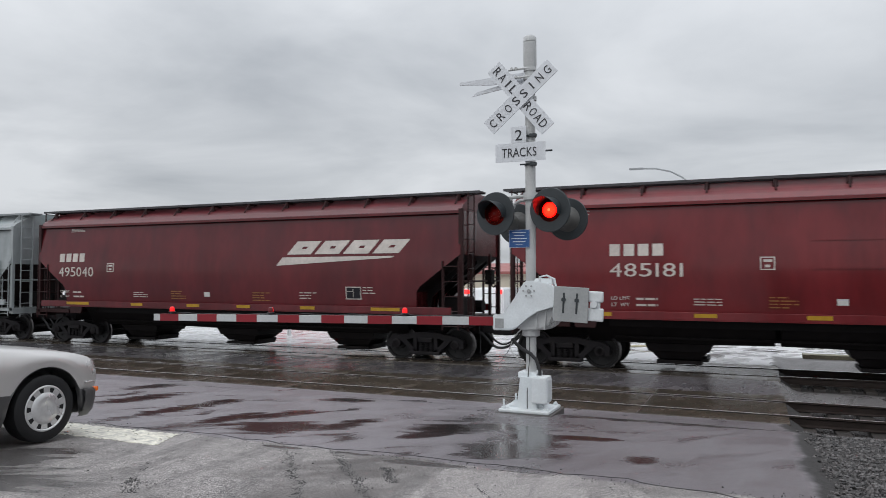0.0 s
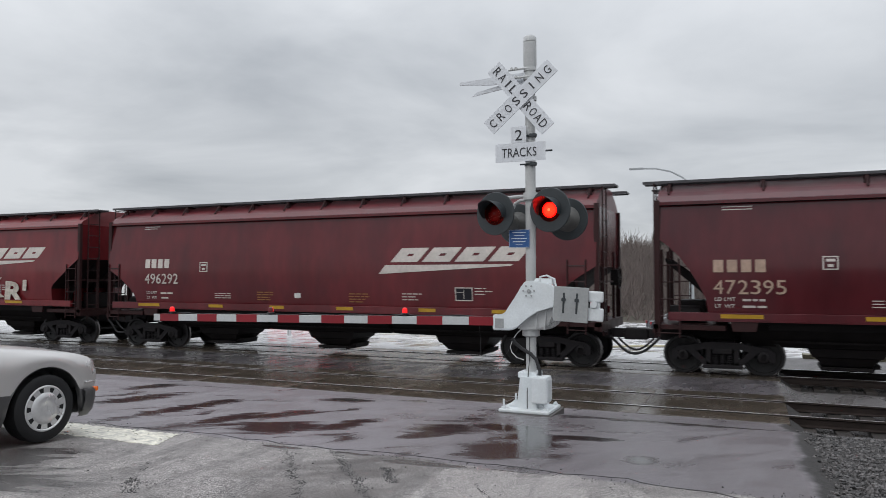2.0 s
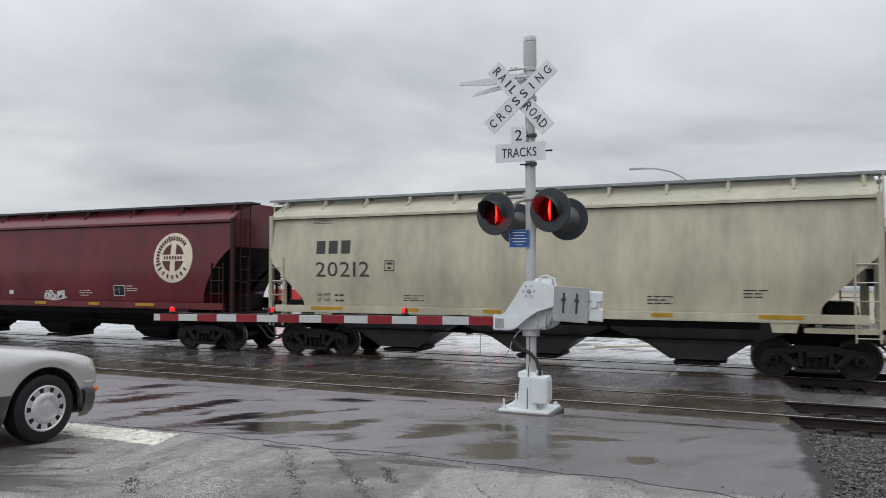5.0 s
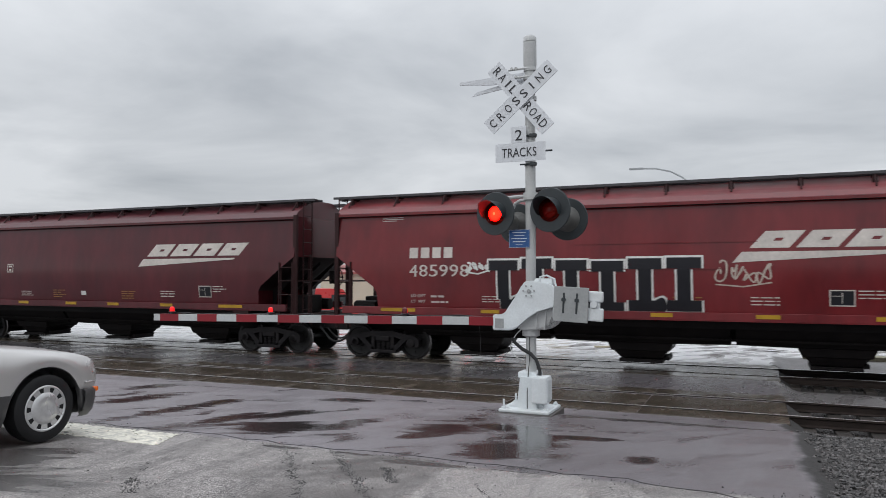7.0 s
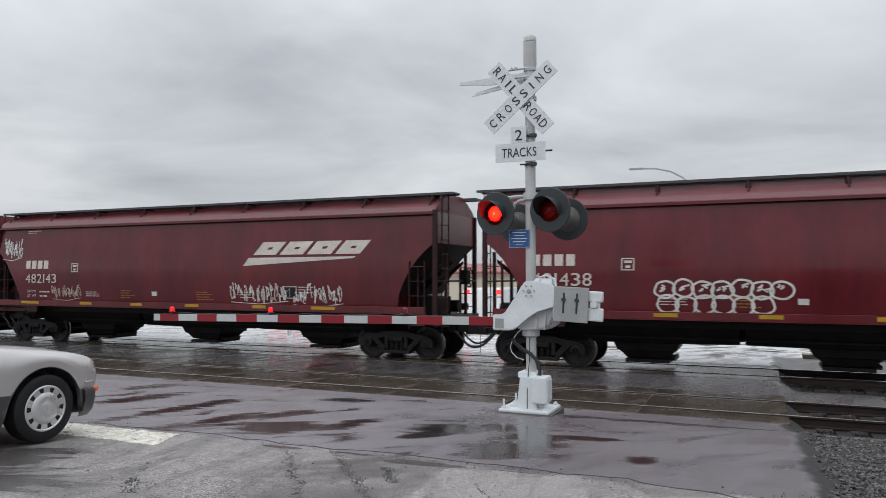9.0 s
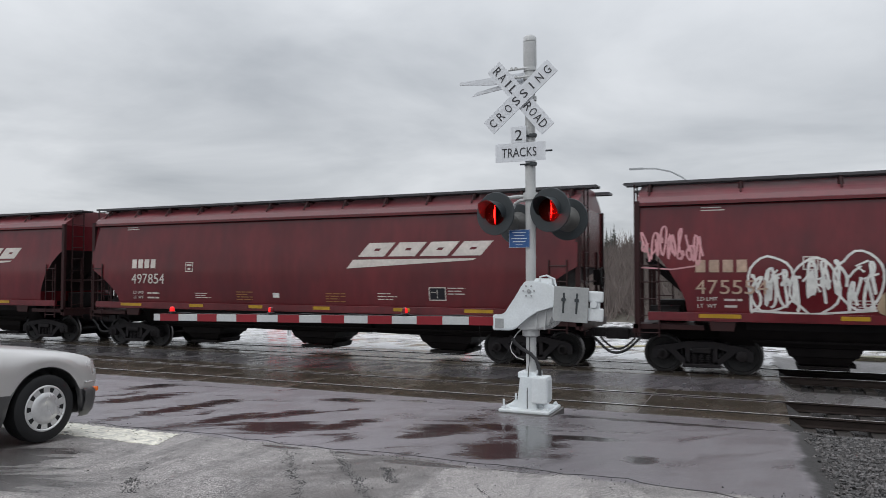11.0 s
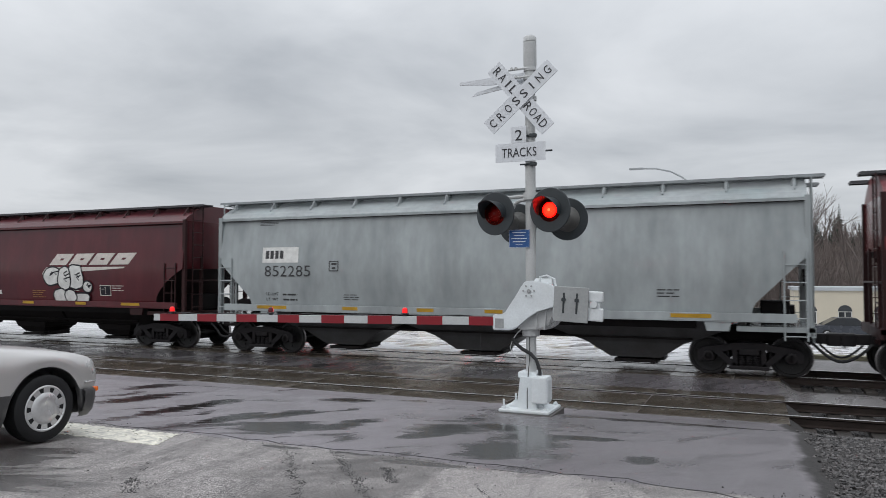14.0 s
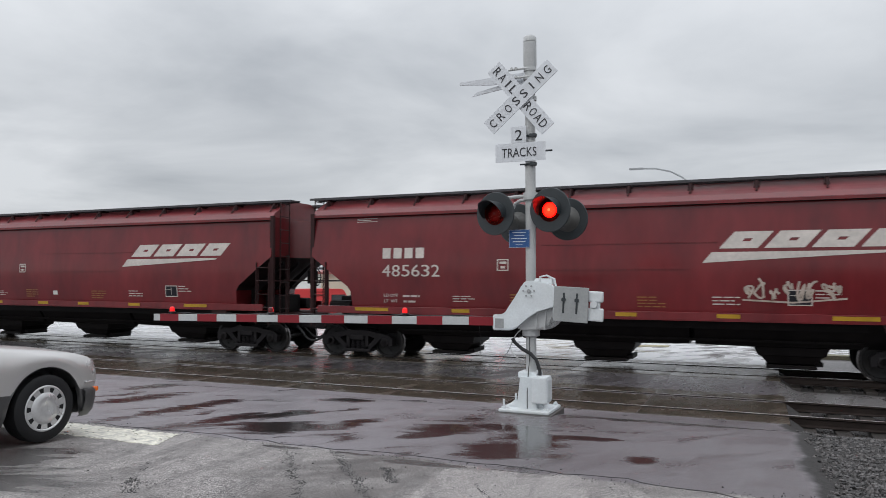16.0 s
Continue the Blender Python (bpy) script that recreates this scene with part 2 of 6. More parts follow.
def ground_material():
    m = bpy.data.materials.new("wet_asphalt_and_gravel")
    m.use_nodes = True
    nt = m.node_tree
    b = nt.nodes["Principled BSDF"]
    geo = nt.nodes.new("ShaderNodeNewGeometry")
    sp = nt.nodes.new("ShaderNodeSeparateXYZ")
    nt.links.new(geo.outputs["Position"], sp.inputs[0])

    def noise_of(s, detail=4, st=(1, 1, 1), dist=0.0, turn=None):
        mp = nt.nodes.new("ShaderNodeMapping")
        mp.inputs["Scale"].default_value = st
        if turn is not None:
            mp.vector_type = "TEXTURE"
            mp.inputs["Rotation"].default_value = (0, 0, radians(turn))
        nt.links.new(geo.outputs["Position"], mp.inputs[0])
        n = nt.nodes.new("ShaderNodeTexNoise")
        n.inputs["Scale"].default_value, n.inputs["Detail"].default_value, n.inputs["Distortion"].default_value = s, detail, dist
        nt.links.new(mp.outputs[0], n.inputs["Vector"])
        return n.outputs["Fac"]

    def rng(v, a, z, lo=0.0, hi=1.0):
        n = nt.nodes.new("ShaderNodeMapRange")
        n.interpolation_type = "SMOOTHSTEP"
        for key, val in (("From Min", a), ("From Max", z), ("To Min", lo), ("To Max", hi)):
            n.inputs[key].default_value = val
        nt.links.new(v, n.inputs["Value"])
        return n.outputs[0]

    def op(kind, a, c):
        n = nt.nodes.new("ShaderNodeMath")
        n.operation = kind
        for i, s in enumerate((a, c)):
            if isinstance(s, (int, float)):
                n.inputs[i].default_value = s
            else:
                nt.links.new(s, n.inputs[i])
        return n.outputs[0]

    def mixc(f, a, c):
        n = nt.nodes.new("ShaderNodeMix")
        n.data_type = "RGBA"
        nt.links.new(f, n.inputs["Factor"])
        for key, s in (("A", a), ("B", c)):
            if isinstance(s, tuple):
                n.inputs[key].default_value = (*s, 1)
            else:
                nt.links.new(s, n.inputs[key])
        return n.outputs["Result"]

    def mixf(f, a, c):
        n = nt.nodes.new("ShaderNodeMix")
        nt.links.new(f, n.inputs["Factor"])
        for key, s in (("A", a), ("B", c)):
            if isinstance(s, (int, float)):
                n.inputs[key].default_value = s
            else:
                nt.links.new(s, n.inputs[key])
        return n.outputs["Result"]

    wob = op("MULTIPLY", op("SUBTRACT", noise_of(1.6, 5), 0.5), 0.35)
    y = op("ADD", sp.outputs[1], wob)
    x = op("ADD", sp.outputs[0], op("MULTIPLY", wob, 1.2))
    old = rng(y, 5.93, 5.99, 1.0, 0.0)            # the older, open-textured lane before the seam
    far = rng(y, 20.4, 21.6)                      # the wet lot beyond the tracks
    gravel = op("MULTIPLY", rng(x, 0.3, 0.42), rng(y, 23.5, 24.5, 1.0, 0.0))
    speck = noise_of(95, 2)
    grain = noise_of(28, 3)
    patch = noise_of(0.55, 5)
    mottle = op("ADD", op("MULTIPLY", patch, 0.5), op("MULTIPLY", noise_of(7, 4), 0.5))
    oldcol = mixc(rng(speck, 0.42, 0.66), mixc(rng(mottle, 0.4, 0.58), (0.06, 0.054, 0.052), (0.17, 0.156, 0.151)), (0.52, 0.485, 0.47))
    stain = noise_of(0.75, 6, (0.8, 1.6, 1), 0.7, -15)
    oldcol = mixc(op("MULTIPLY", rng(noise_of(42, 3), 0.56, 0.68), 0.6), oldcol, (0.035, 0.032, 0.031))
    oldcol = mixc(op("MULTIPLY", rng(stain, 0.5, 0.68), 0.75), oldcol, (0.06, 0.053, 0.05))
    ruts = op("MULTIPLY", rng(noise_of(1.0, 5, (0.28, 2.6, 1), 0.5, 14), 0.52, 0.66), 0.4)
    oldcol = mixc(ruts, oldcol, (0.05, 0.046, 0.046))
    newcol = mixc(rng(grain, 0.3, 0.7), (0.14, 0.127, 0.138), (0.25, 0.228, 0.246))
    newcol = mixc(rng(patch, 0.3, 0.7), newcol, (0.182, 0.167, 0.18))
    gravcol = mixc(rng(grain, 0.3, 0.7), (0.016, 0.0145, 0.014), (0.036, 0.033, 0.032))
    cinder = op("MULTIPLY", rng(y, 15.5, 15.8), rng(y, 18.0, 18.3, 1.0, 0.0))   # wet fines between the tracks
    cinder = op("MAXIMUM", cinder, op("MULTIPLY", rng(y, 21.0, 21.4), 0.7))
    gravcol = mixc(cinder, gravcol, mixc(rng(grain, 0.3, 0.7), (0.12, 0.112, 0.112), (0.2, 0.188, 0.188)))
    farcol = mixc(rng(patch, 0.3, 0.7), (0.5, 0.5, 0.51), (0.62, 0.62, 0.63))
    between = op("MULTIPLY", rng(y, 15.3, 15.9), rng(y, 20.2, 21.0, 1.0, 0.0))   # wet strip between the tracks, its colour darkened for the train's dark reflection
    newcol = mixc(between, newcol, mixc(rng(patch, 0.35, 0.65), (0.05, 0.046, 0.048), (0.085, 0.079, 0.082)))
    newcol = mixc(op("MULTIPLY", rng(op("ADD", x, op("MULTIPLY", patch, 2.0)), -3.4, -0.6), 0.8), newcol, (0.118, 0.107, 0.115))   # base colour darker towards the verge
    col = mixc(old, newcol, oldcol)
    col = mixc(far, col, farcol)
    col = mixc(gravel, col, gravcol)
    # standing water in long shallow hollows
    pools = noise_of(1.25, 6, (0.8, 2.2, 1), 0.9, -24)
    pool = op("MULTIPLY", rng(pools, 0.57, 0.7), 0.8)
    pool = op("MULTIPLY", pool, op("MAXIMUM", rng(x, -3.6, -0.6, 1.0, 0.3), rng(y, 12.5, 14.0)))
    # puddles in the worn wheel tracks: centre, half width, half length, turn
    ragged = op("MULTIPLY", op("SUBTRACT", noise_of(2.2, 7, (1.9, 0.55, 1), 0.6, 23), 0.5), 2.6)
    oldwet = None
    for px, py, pw, pl, turn in ((-3.4, 5.9, 0.35, 0.09, 3), (-2.65, 5.83, 0.5, 0.1, 3), (-1.9, 5.95, 0.4, 0.07, 0), (-4.3, 5.85, 0.3, 0.07, 5), (-5.9, 4.3, 0.5, 0.6, 20), (-5.2, 3.7, 0.7, 0.5, 20), (-2.7, 8.7, 1.2, 1.1, 0), (-6.95, 7.5, 0.2, 1.5, 3), (-5.86, 7.1, 0.17, 0.62, 0), (-4.95, 6.75, 0.42, 0.62, -25), (-4.4, 7.4, 0.2, 0.65, -4), (-3.3, 7.8, 0.4, 0.62, 0), (-2.35, 6.95, 0.42, 0.75, 15), (-2.2, 7.5, 0.34, 0.95, 18), (-2.75, 8.2, 0.75, 0.26, 5), (-1.75, 7.9, 0.5, 0.16, 5), (-1.15, 9.85, 1.1, 0.3, 10), (-1.0, 6.95, 0.16, 0.2, 0), (-5.65, 9.55, 0.4, 0.35, 0), (-9.4, 10.0, 0.25, 1.5, 8), (-8.2, 8.0, 0.25, 0.9, 5)):
        mp = nt.nodes.new("ShaderNodeMapping")
        mp.vector_type = "TEXTURE"
        mp.inputs["Location"].default_value, mp.inputs["Rotation"].default_value, mp.inputs["Scale"].default_value = (px, py, 0.55), (0, 0, radians(turn)), (pw, pl, 3.0)
        nt.links.new(geo.outputs["Position"], mp.inputs[0])
        ln = nt.nodes.new("ShaderNodeVectorMath")
        ln.operation = "LENGTH"
        nt.links.new(mp.outputs[0], ln.inputs[0])
        if py < 6.0:
            edgewet = rng(op("ADD", ln.outputs["Value"], ragged), 0.5, 1.2, 1.0, 0.0)
            oldwet = edgewet if oldwet is None else op("MAXIMUM", oldwet, edgewet)
            continue
        pool = op("MAXIMUM", pool, rng(op("ADD", ln.outputs["Value"], ragged), 0.4, 1.35, 0.84 if pw < 1.15 else 0.3, 0.0))
    pool = op("MULTIPLY", pool, rng(old, 0, 1, 1.0, 0.0))
    pool = op("MULTIPLY", pool, rng(gravel, 0, 1, 1.0, 0.0))
    pool = op("MAXIMUM", pool, op("MULTIPLY", op("MULTIPLY", oldwet, old), 0.6))
    nt.links.new(mixc(op("MINIMUM", op("MULTIPLY", pool, 1.25), 1.0), col, (0.03, 0.027, 0.027)), b.inputs["Base Color"])
    damp = mixf(rng(noise_of(2.2, 4, (0.7, 1.7, 1), 0.3, -24), 0.35, 0.7), 0.46, 0.28)
    rough = mixf(old, damp, mixf(rng(stain, 0.5, 0.68), 0.55, 0.36))
    rough = mixf(op("MINIMUM", op("MULTIPLY", pool, 1.35), 1.0), rough, 0.08)
    rough = mixf(far, rough, mixf(rng(pools, 0.4, 0.6), 0.4, 0.12))
    rough = mixf(between, rough, mixf(rng(pools, 0.4, 0.62), 0.34, 0.1))
    rough = mixf(gravel, rough, mixf(cinder, 0.92, mixf(rng(pools, 0.35, 0.6), 0.4, 0.15)))
    nt.links.new(rough, b.inputs["Roughness"])
    b.inputs["Specular IOR Level"].default_value = 0.5
    bp = nt.nodes.new("ShaderNodeBump")
    bp.inputs["Distance"].default_value = 0.018
    nt.links.new(mixf(pool, mixf(old, mixf(far, 0.35, 0.05), 1.0), 0.015), bp.inputs["Strength"])
    nt.links.new(op("ADD", op("MULTIPLY", speck, 0.6), op("MULTIPLY", grain, 0.5)), bp.inputs["Height"])
    nt.links.new(bp.outputs[0], b.inputs["Normal"])
    return m


GROUND = ground_material()


# ---- mesh helpers ----
def bx(bm, x0, x1, y0, y1, z0, z1, bevel=0.0):
    r = bmesh.ops.create_cube(bm, size=1)
    for v in r["verts"]:
        v.co = Vector((x0 + (v.co.x + 0.5) * (x1 - x0), y0 + (v.co.y + 0.5) * (y1 - y0), z0 + (v.co.z + 0.5) * (z1 - z0)))
    if bevel:
        edges = list({e for v in r["verts"] for e in v.link_edges})
        bmesh.ops.bevel(bm, geom=edges, offset=bevel, segments=2, affect="EDGES", profile=0.6)
    return bm


def rod(bm, p0, p1, r0, r1=None, seg=10, caps=True):
    p0, p1 = Vector(p0), Vector(p1)
    d = p1 - p0
    r = bmesh.ops.create_cone(bm, cap_ends=caps, segments=seg, radius1=r0, radius2=r0 if r1 is None else r1, depth=d.length)
    q = Vector((0, 0, 1)).rotation_difference(d.normalized()).to_matrix().to_4x4()
    bmesh.ops.transform(bm, matrix=Matrix.Translation((p0 + p1) / 2) @ q, verts=r["verts"])
    return bm


def pipe(bm, pts, r, seg=8):
    pts = [Vector(p) for p in pts]
    rings = []
    for i, p in enumerate(pts):
        d = (pts[min(i + 1, len(pts) - 1)] - pts[max(i - 1, 0)]).normalized()
        s = d.cross(Vector((0.13, 0.31, 0.94))).normalized()
        u = d.cross(s)
        rings.append([bm.verts.new(p + r * (math.cos(6.2832 * k / seg) * s + math.sin(6.2832 * k / seg) * u)) for k in range(seg)])
    for a, c in zip(rings, rings[1:]):
        for k in range(seg):
            bm.faces.new((a[k], a[(k + 1) % seg], c[(k + 1) % seg], c[k]))
    for ring in (rings[0], rings[-1]):
        bm.faces.new(ring)
    return bm


def prism(bm, poly, y0, y1):
    """A polygon of (x, z) pushed from y0 to y1."""
    a = [bm.verts.new((x, y0, z)) for x, z in poly]
    c = [bm.verts.new((x, y1, z)) for x, z in poly]
    bm.faces.new(a)
    bm.faces.new(list(reversed(c)))
    n = len(poly)
    for i in range(n):
        bm.faces.new((a[i], a[(i + 1) % n], c[(i + 1) % n], c[i]))
    return bm


def lathe(bm, prof, axis="y", seg=24, centre=(0, 0, 0)):
    """A ring profile of (radius, along) turned round an axis."""
    rings = []
    for r, s in prof:
        ring = []
        for k in range(seg):
            a = 6.283185 * k / seg
            c, d = r * math.cos(a), r * math.sin(a)
            p = (c, s, d) if axis == "y" else (s, c, d) if axis == "x" else (c, d, s)
            ring.append(bm.verts.new(Vector(p) + Vector(centre)))
        rings.append(ring)
    for a, c in zip(rings, rings[1:]):
        for k in range(seg):
            bm.faces.new((a[k], a[(k + 1) % seg], c[(k + 1) % seg], c[k]))
    for ring, (r, s) in ((rings[0], prof[0]), (rings[-1], prof[-1])):
        bm.faces.new(ring)
    return bm


def mesh_of(name, bm, material, smooth=False):
    bmesh.ops.recalc_face_normals(bm, faces=bm.faces)
    me = bpy.data.meshes.new(name)
    bm.to_mesh(me)
    bm.free()
    me.materials.append(material)
    if smooth:
        me.polygons.foreach_set("use_smooth", [True] * len(me.polygons))
        me.set_sharp_from_angle(angle=radians(38))
    return me


def part(name, bm, material, parent=None, label="", smooth=False):
    ob = new(name, bm if isinstance(bm, bpy.types.Mesh) else mesh_of(name, bm, material, smooth))
    ob.parent = parent
    return tagged(ob, label)


def thing(name, label, category, group="", m=None, kind=""):
    ob = new(name)
    ob.empty_display_size = 0.3
    if m:
        ob.matrix_world = m
    return tagged(ob, label, category, group, kind)


TEXTS = {}


def text_mesh(text, width, height, material, depth=0.004):
    """Flat lettering in the x-z plane, facing -y, its lower left corner at the origin."""
    key = (text, width, height, material.name)
    if key not in TEXTS:
        cu = bpy.data.curves.new("lettering", "FONT")
        cu.body, cu.size, cu.extrude, cu.resolution_u = text, 1.0, 0.004, 3
        ob = bpy.data.objects.new("lettering", cu)
        scene.collection.objects.link(ob)
        me = bpy.data.meshes.new_from_object(ob.evaluated_get(bpy.context.evaluated_depsgraph_get()))
        bpy.data.objects.remove(ob)
        xs = [v.co.x for v in me.vertices]
        ys = [v.co.y for v in me.vertices]
        x0, y0, sx, sy = min(xs), min(ys), width / (max(xs) - min(xs)), height / (max(ys) - min(ys))
        for v in me.vertices:
            v.co = Vector(((v.co.x - x0) * sx, -depth if v.co.z > 0 else 0, (v.co.y - y0) * sy))
        me.name = "lettering"
        me.materials.clear()
        me.materials.append(material)
        TEXTS[key] = me
    return TEXTS[key]


# ---- ground, tracks and road ----
PROFILE_Y = (-80, -20, 0, 4.84, 7.5, 9.75, 11.2, 12.1, 12.7, 23.0, 30.0, 45.0, 60.0, 120.0, 5000)
PROFILE_Z = (1.5, 1.3, 1.05, 0.77, 0.62, 0.48, 0.22, 0.06, 0.0, 0.0, -0.25, -1.2, -2.05, -2.6, -2.6)


def road_z(y):
    return float(np.interp(y, PROFILE_Y, PROFILE_Z)) - 0.012


def ground_z(x, y):
    z = road_z(y)
    out = min(1.0, max(0.0, (x - 0.42) / 0.35))
    if 10.5 < y < 22.6:
        dip = min(1.0, (y - 10.5) / 2.0, (22.6 - y) / 0.8)
        z -= 0.2 * out * max(0.0, dip)
    return z - 0.03 * out


def surface_z(x, y):
    return ground_z(x, y) + (0.010 * noise.noise((x * 0.5, y * 0.5, 3)) if y < 12 else 0)


def build_ground():
    xs = sorted({-3000, -900, -300, -120, -60, *np.arange(-40, 0, 0.5).tolist(), *np.arange(0, 1.2, 0.1).tolist(), *np.arange(1.2, 12, 0.6).tolist(), 16, 24, 40, 80, 200, 600, 3000})
    ys = sorted({-600, -80, -40, -20, -10, *np.arange(-4, 24, 0.35).tolist(), 24.5, 26, 28, 30, 33, 36, 40, 45, 52, 60, 75, 90, 150, 300, 700, 1500, 4000})
    bm = bmesh.new()
    grid = [[bm.verts.new((x, y, surface_z(x, y))) for x in xs] for y in ys]
    for r0, r1 in zip(grid, grid[1:]):
        for i in range(len(xs) - 1):
            bm.faces.new((r0[i], r0[i + 1], r1[i + 1], r1[i]))
    part("ground", bm, GROUND, smooth=True)
    tagged(bpy.data.objects["ground"], "wet patched asphalt road and lot with shallow puddles", "ground", kind="structure")


def rail_mesh(name, x0, x1):
    bm = bmesh.new()
    half = [(0.07, -0.17), (0.07, -0.155), (0.012, -0.135), (0.012, -0.045), (0.037, -0.03), (0.037, -0.006), (0.03, 0.0)]
    prof = half + [(-a, z) for a, z in reversed(half)]
    a = [bm.verts.new((x0, y, z)) for y, z in prof]
    c = [bm.verts.new((x1, y, z)) for y, z in prof]
    for i in range(len(prof)):
        f = bm.faces.new((a[i], a[(i + 1) % len(prof)], c[(i + 1) % len(prof)], c[i]))
        f.material_index = 1 if i == 6 else 0
    bm.faces.new(a)
    bm.faces.new(c)
    me = mesh_of(name, bm, RAILSIDE)
    me.materials.append(RAILTOP)
    return me


TRACKS = ((14.32, "near"), (19.5, "far"))


def build_tracks():
    rail = rail_mesh("rail", -400, 400)
    bm = bmesh.new()
    tie = mesh_of("tie", bx(bm, -0.115, 0.115, -1.3, 1.3, -0.18, 0.0, 0.012), TIE)
    bm = bmesh.new()
    gauge_panel = mesh_of("crossing_panel", bx(bm, -1.197, 1.197, -0.62, 0.62, -0.14, 0.0, 0.015), PANEL)
    bm = bmesh.new()
    field_panel = mesh_of("crossing_panel", bx(bm, -1.197, 1.197, -0.33, 0.33, -0.14, 0.0, 0.015), PANEL)
    rnd = random.Random(4)
    for yc, side in TRACKS:
        track = thing("railway_track", "steel rails on dark wet timber ties with brown crossing panels", "railway track", "two parallel tracks", kind="structure")
        for s in (-0.755, 0.755):
            r = part("rail", rail, None, track, "shiny worn rail head over rusty web")
            r.location = (0, yc + s, 0.009)
        for i in range(60):
            t = part("tie", tie, None, track)
            t.location = (0.75 + 0.5 * i, yc + rnd.uniform(-0.03, 0.03), -0.175)
            t.rotation_euler.z = rnd.uniform(-0.01, 0.01)
        for i in range(13):
            x = -0.74 - 2.4 * i
            for me, dy in ((gauge_panel, 0.0), (field_panel, -1.14), (field_panel, 1.14)):
                p = part("crossing_panel", me, None, track)
                p.location = (x, yc + dy, -0.004 + rnd.uniform(-0.004, 0.004))
                p.rotation_euler = (rnd.uniform(-0.004, 0.004), rnd.uniform(-0.002, 0.002), 0)


def stone_mesh(name, spots, material, lo, hi, seed):
    """Loose angular stones, joined into one sheet of ballast."""
    rnd = np.random.default_rng(seed)
    ico = bmesh.new()
    bmesh.ops.create_icosphere(ico, subdivisions=1, radius=1)
    base = np.array([v.co[:] for v in ico.verts])
    tri = np.array([[v.index for v in f.verts] for f in ico.faces])
    ico.free()
    n = len(spots)
    size = (lo + (hi - lo) * rnd.random((n, 1, 1)) ** 2.2) * rnd.uniform(0.6, 1.2, (n, 1, 3))
    ang = rnd.uniform(0, 6.28, (n, 1))
    pts = base[None] * rnd.uniform(0.55, 1.3, (n, len(base), 1)) * size
    x, y = pts[..., 0].copy(), pts[..., 1].copy()
    pts[..., 0], pts[..., 1] = x * np.cos(ang) - y * np.sin(ang), x * np.sin(ang) + y * np.cos(ang)
    pts += np.array(spots)[:, None, :]
    faces = (tri[None] + (np.arange(n) * len(base))[:, None, None]).reshape(-1, 3)
    me = bpy.data.meshes.new(name)
    me.from_pydata(pts.reshape(-1, 3).tolist(), [], faces.tolist())
    me.materials.append(material)
    return new(name, me)


def build_ballast():
    rnd = random.Random(9)
    spots = []
    for _ in range(66000):
        x, y = 0.4 + 5.4 * rnd.random() ** 1.7, 5.0 + 18 * rnd.random() ** 1.9
        if x < 0.5 + 0.12 * noise.noise((y * 1.7, 0, 0)) + 0.4 * rnd.random() ** 2 + (0.15 if y > 12.4 else 0):
            continue
        if 15.4 < y < 18.4 or y > 20.9 or y > 12.9 and rnd.random() < 0.6:
            continue
        spots.append((x, y, ground_z(x, y) + 0.002))
    tagged(stone_mesh("ballast", spots, STONE, 0.006, 0.027, 5), "loose wet grey crushed stone beside the tracks", "ballast", kind="stuff")
    spots = []
    for _ in range(1400):
        x, y = rnd.uniform(-8, 0.45), rnd.uniform(2.2, 6.2)
        if rnd.random() < 0.5:
            x = 0.4 - abs(rnd.gauss(0, 0.25))
        spots.append((x, y, surface_z(x, y) + 0.002))
    tagged(stone_mesh("grit", spots, STONE, 0.003, 0.009, 6), "scattered dark grit on the asphalt", "grit", kind="stuff")


def strip_on_road(name, path, width, material, label, category, lift=0.004, seed=1, rag=0.3, parent=None):
    """A thin uneven band laid on the road along a path of (x, y)."""
    rnd = random.Random(seed)
    bm = bmesh.new()
    prev = None
    pts = []
    for (x0, y0), (x1, y1) in zip(path, path[1:]):
        n = max(2, int(math.hypot(x1 - x0, y1 - y0) / 0.12))
        pts += [(x0 + (x1 - x0) * i / n, y0 + (y1 - y0) * i / n) for i in range(n)]
    pts.append(path[-1])
    for i, (x, y) in enumerate(pts):
        a, c = pts[max(0, i - 1)], pts[min(len(pts) - 1, i + 1)]
        d = Vector((c[0] - a[0], c[1] - a[1]))
        d.normalize()
        nx, ny = -d.y, d.x
        w0, w1 = (0.5 * width * (1 + rag * rnd.uniform(-1, 1)) for _ in range(2))
        j = rag * (width * rnd.uniform(-0.4, 0.4) + 0.16 * noise.noise((x * 2.3, y * 2.3, seed)) + 0.05 * noise.noise((x * 9, y * 9, seed)))
        row = [bm.verts.new((x + nx * s, y + ny * s, surface_z(x + nx * s, y + ny * s) + lift)) for s in (w0 + j, -w1 + j)]
        if prev:
            bm.faces.new((prev[0], prev[1], row[1], row[0]))
        prev = row
    r = bmesh.ops.extrude_face_region(bm, geom=list(bm.faces))
    for e in r["geom"]:
        if isinstance(e, bmesh.types.BMVert):
            e.co.z -= lift
    ob = part(name, bm, material, parent)
    return tagged(ob, label, category, kind="structure") if not parent else ob


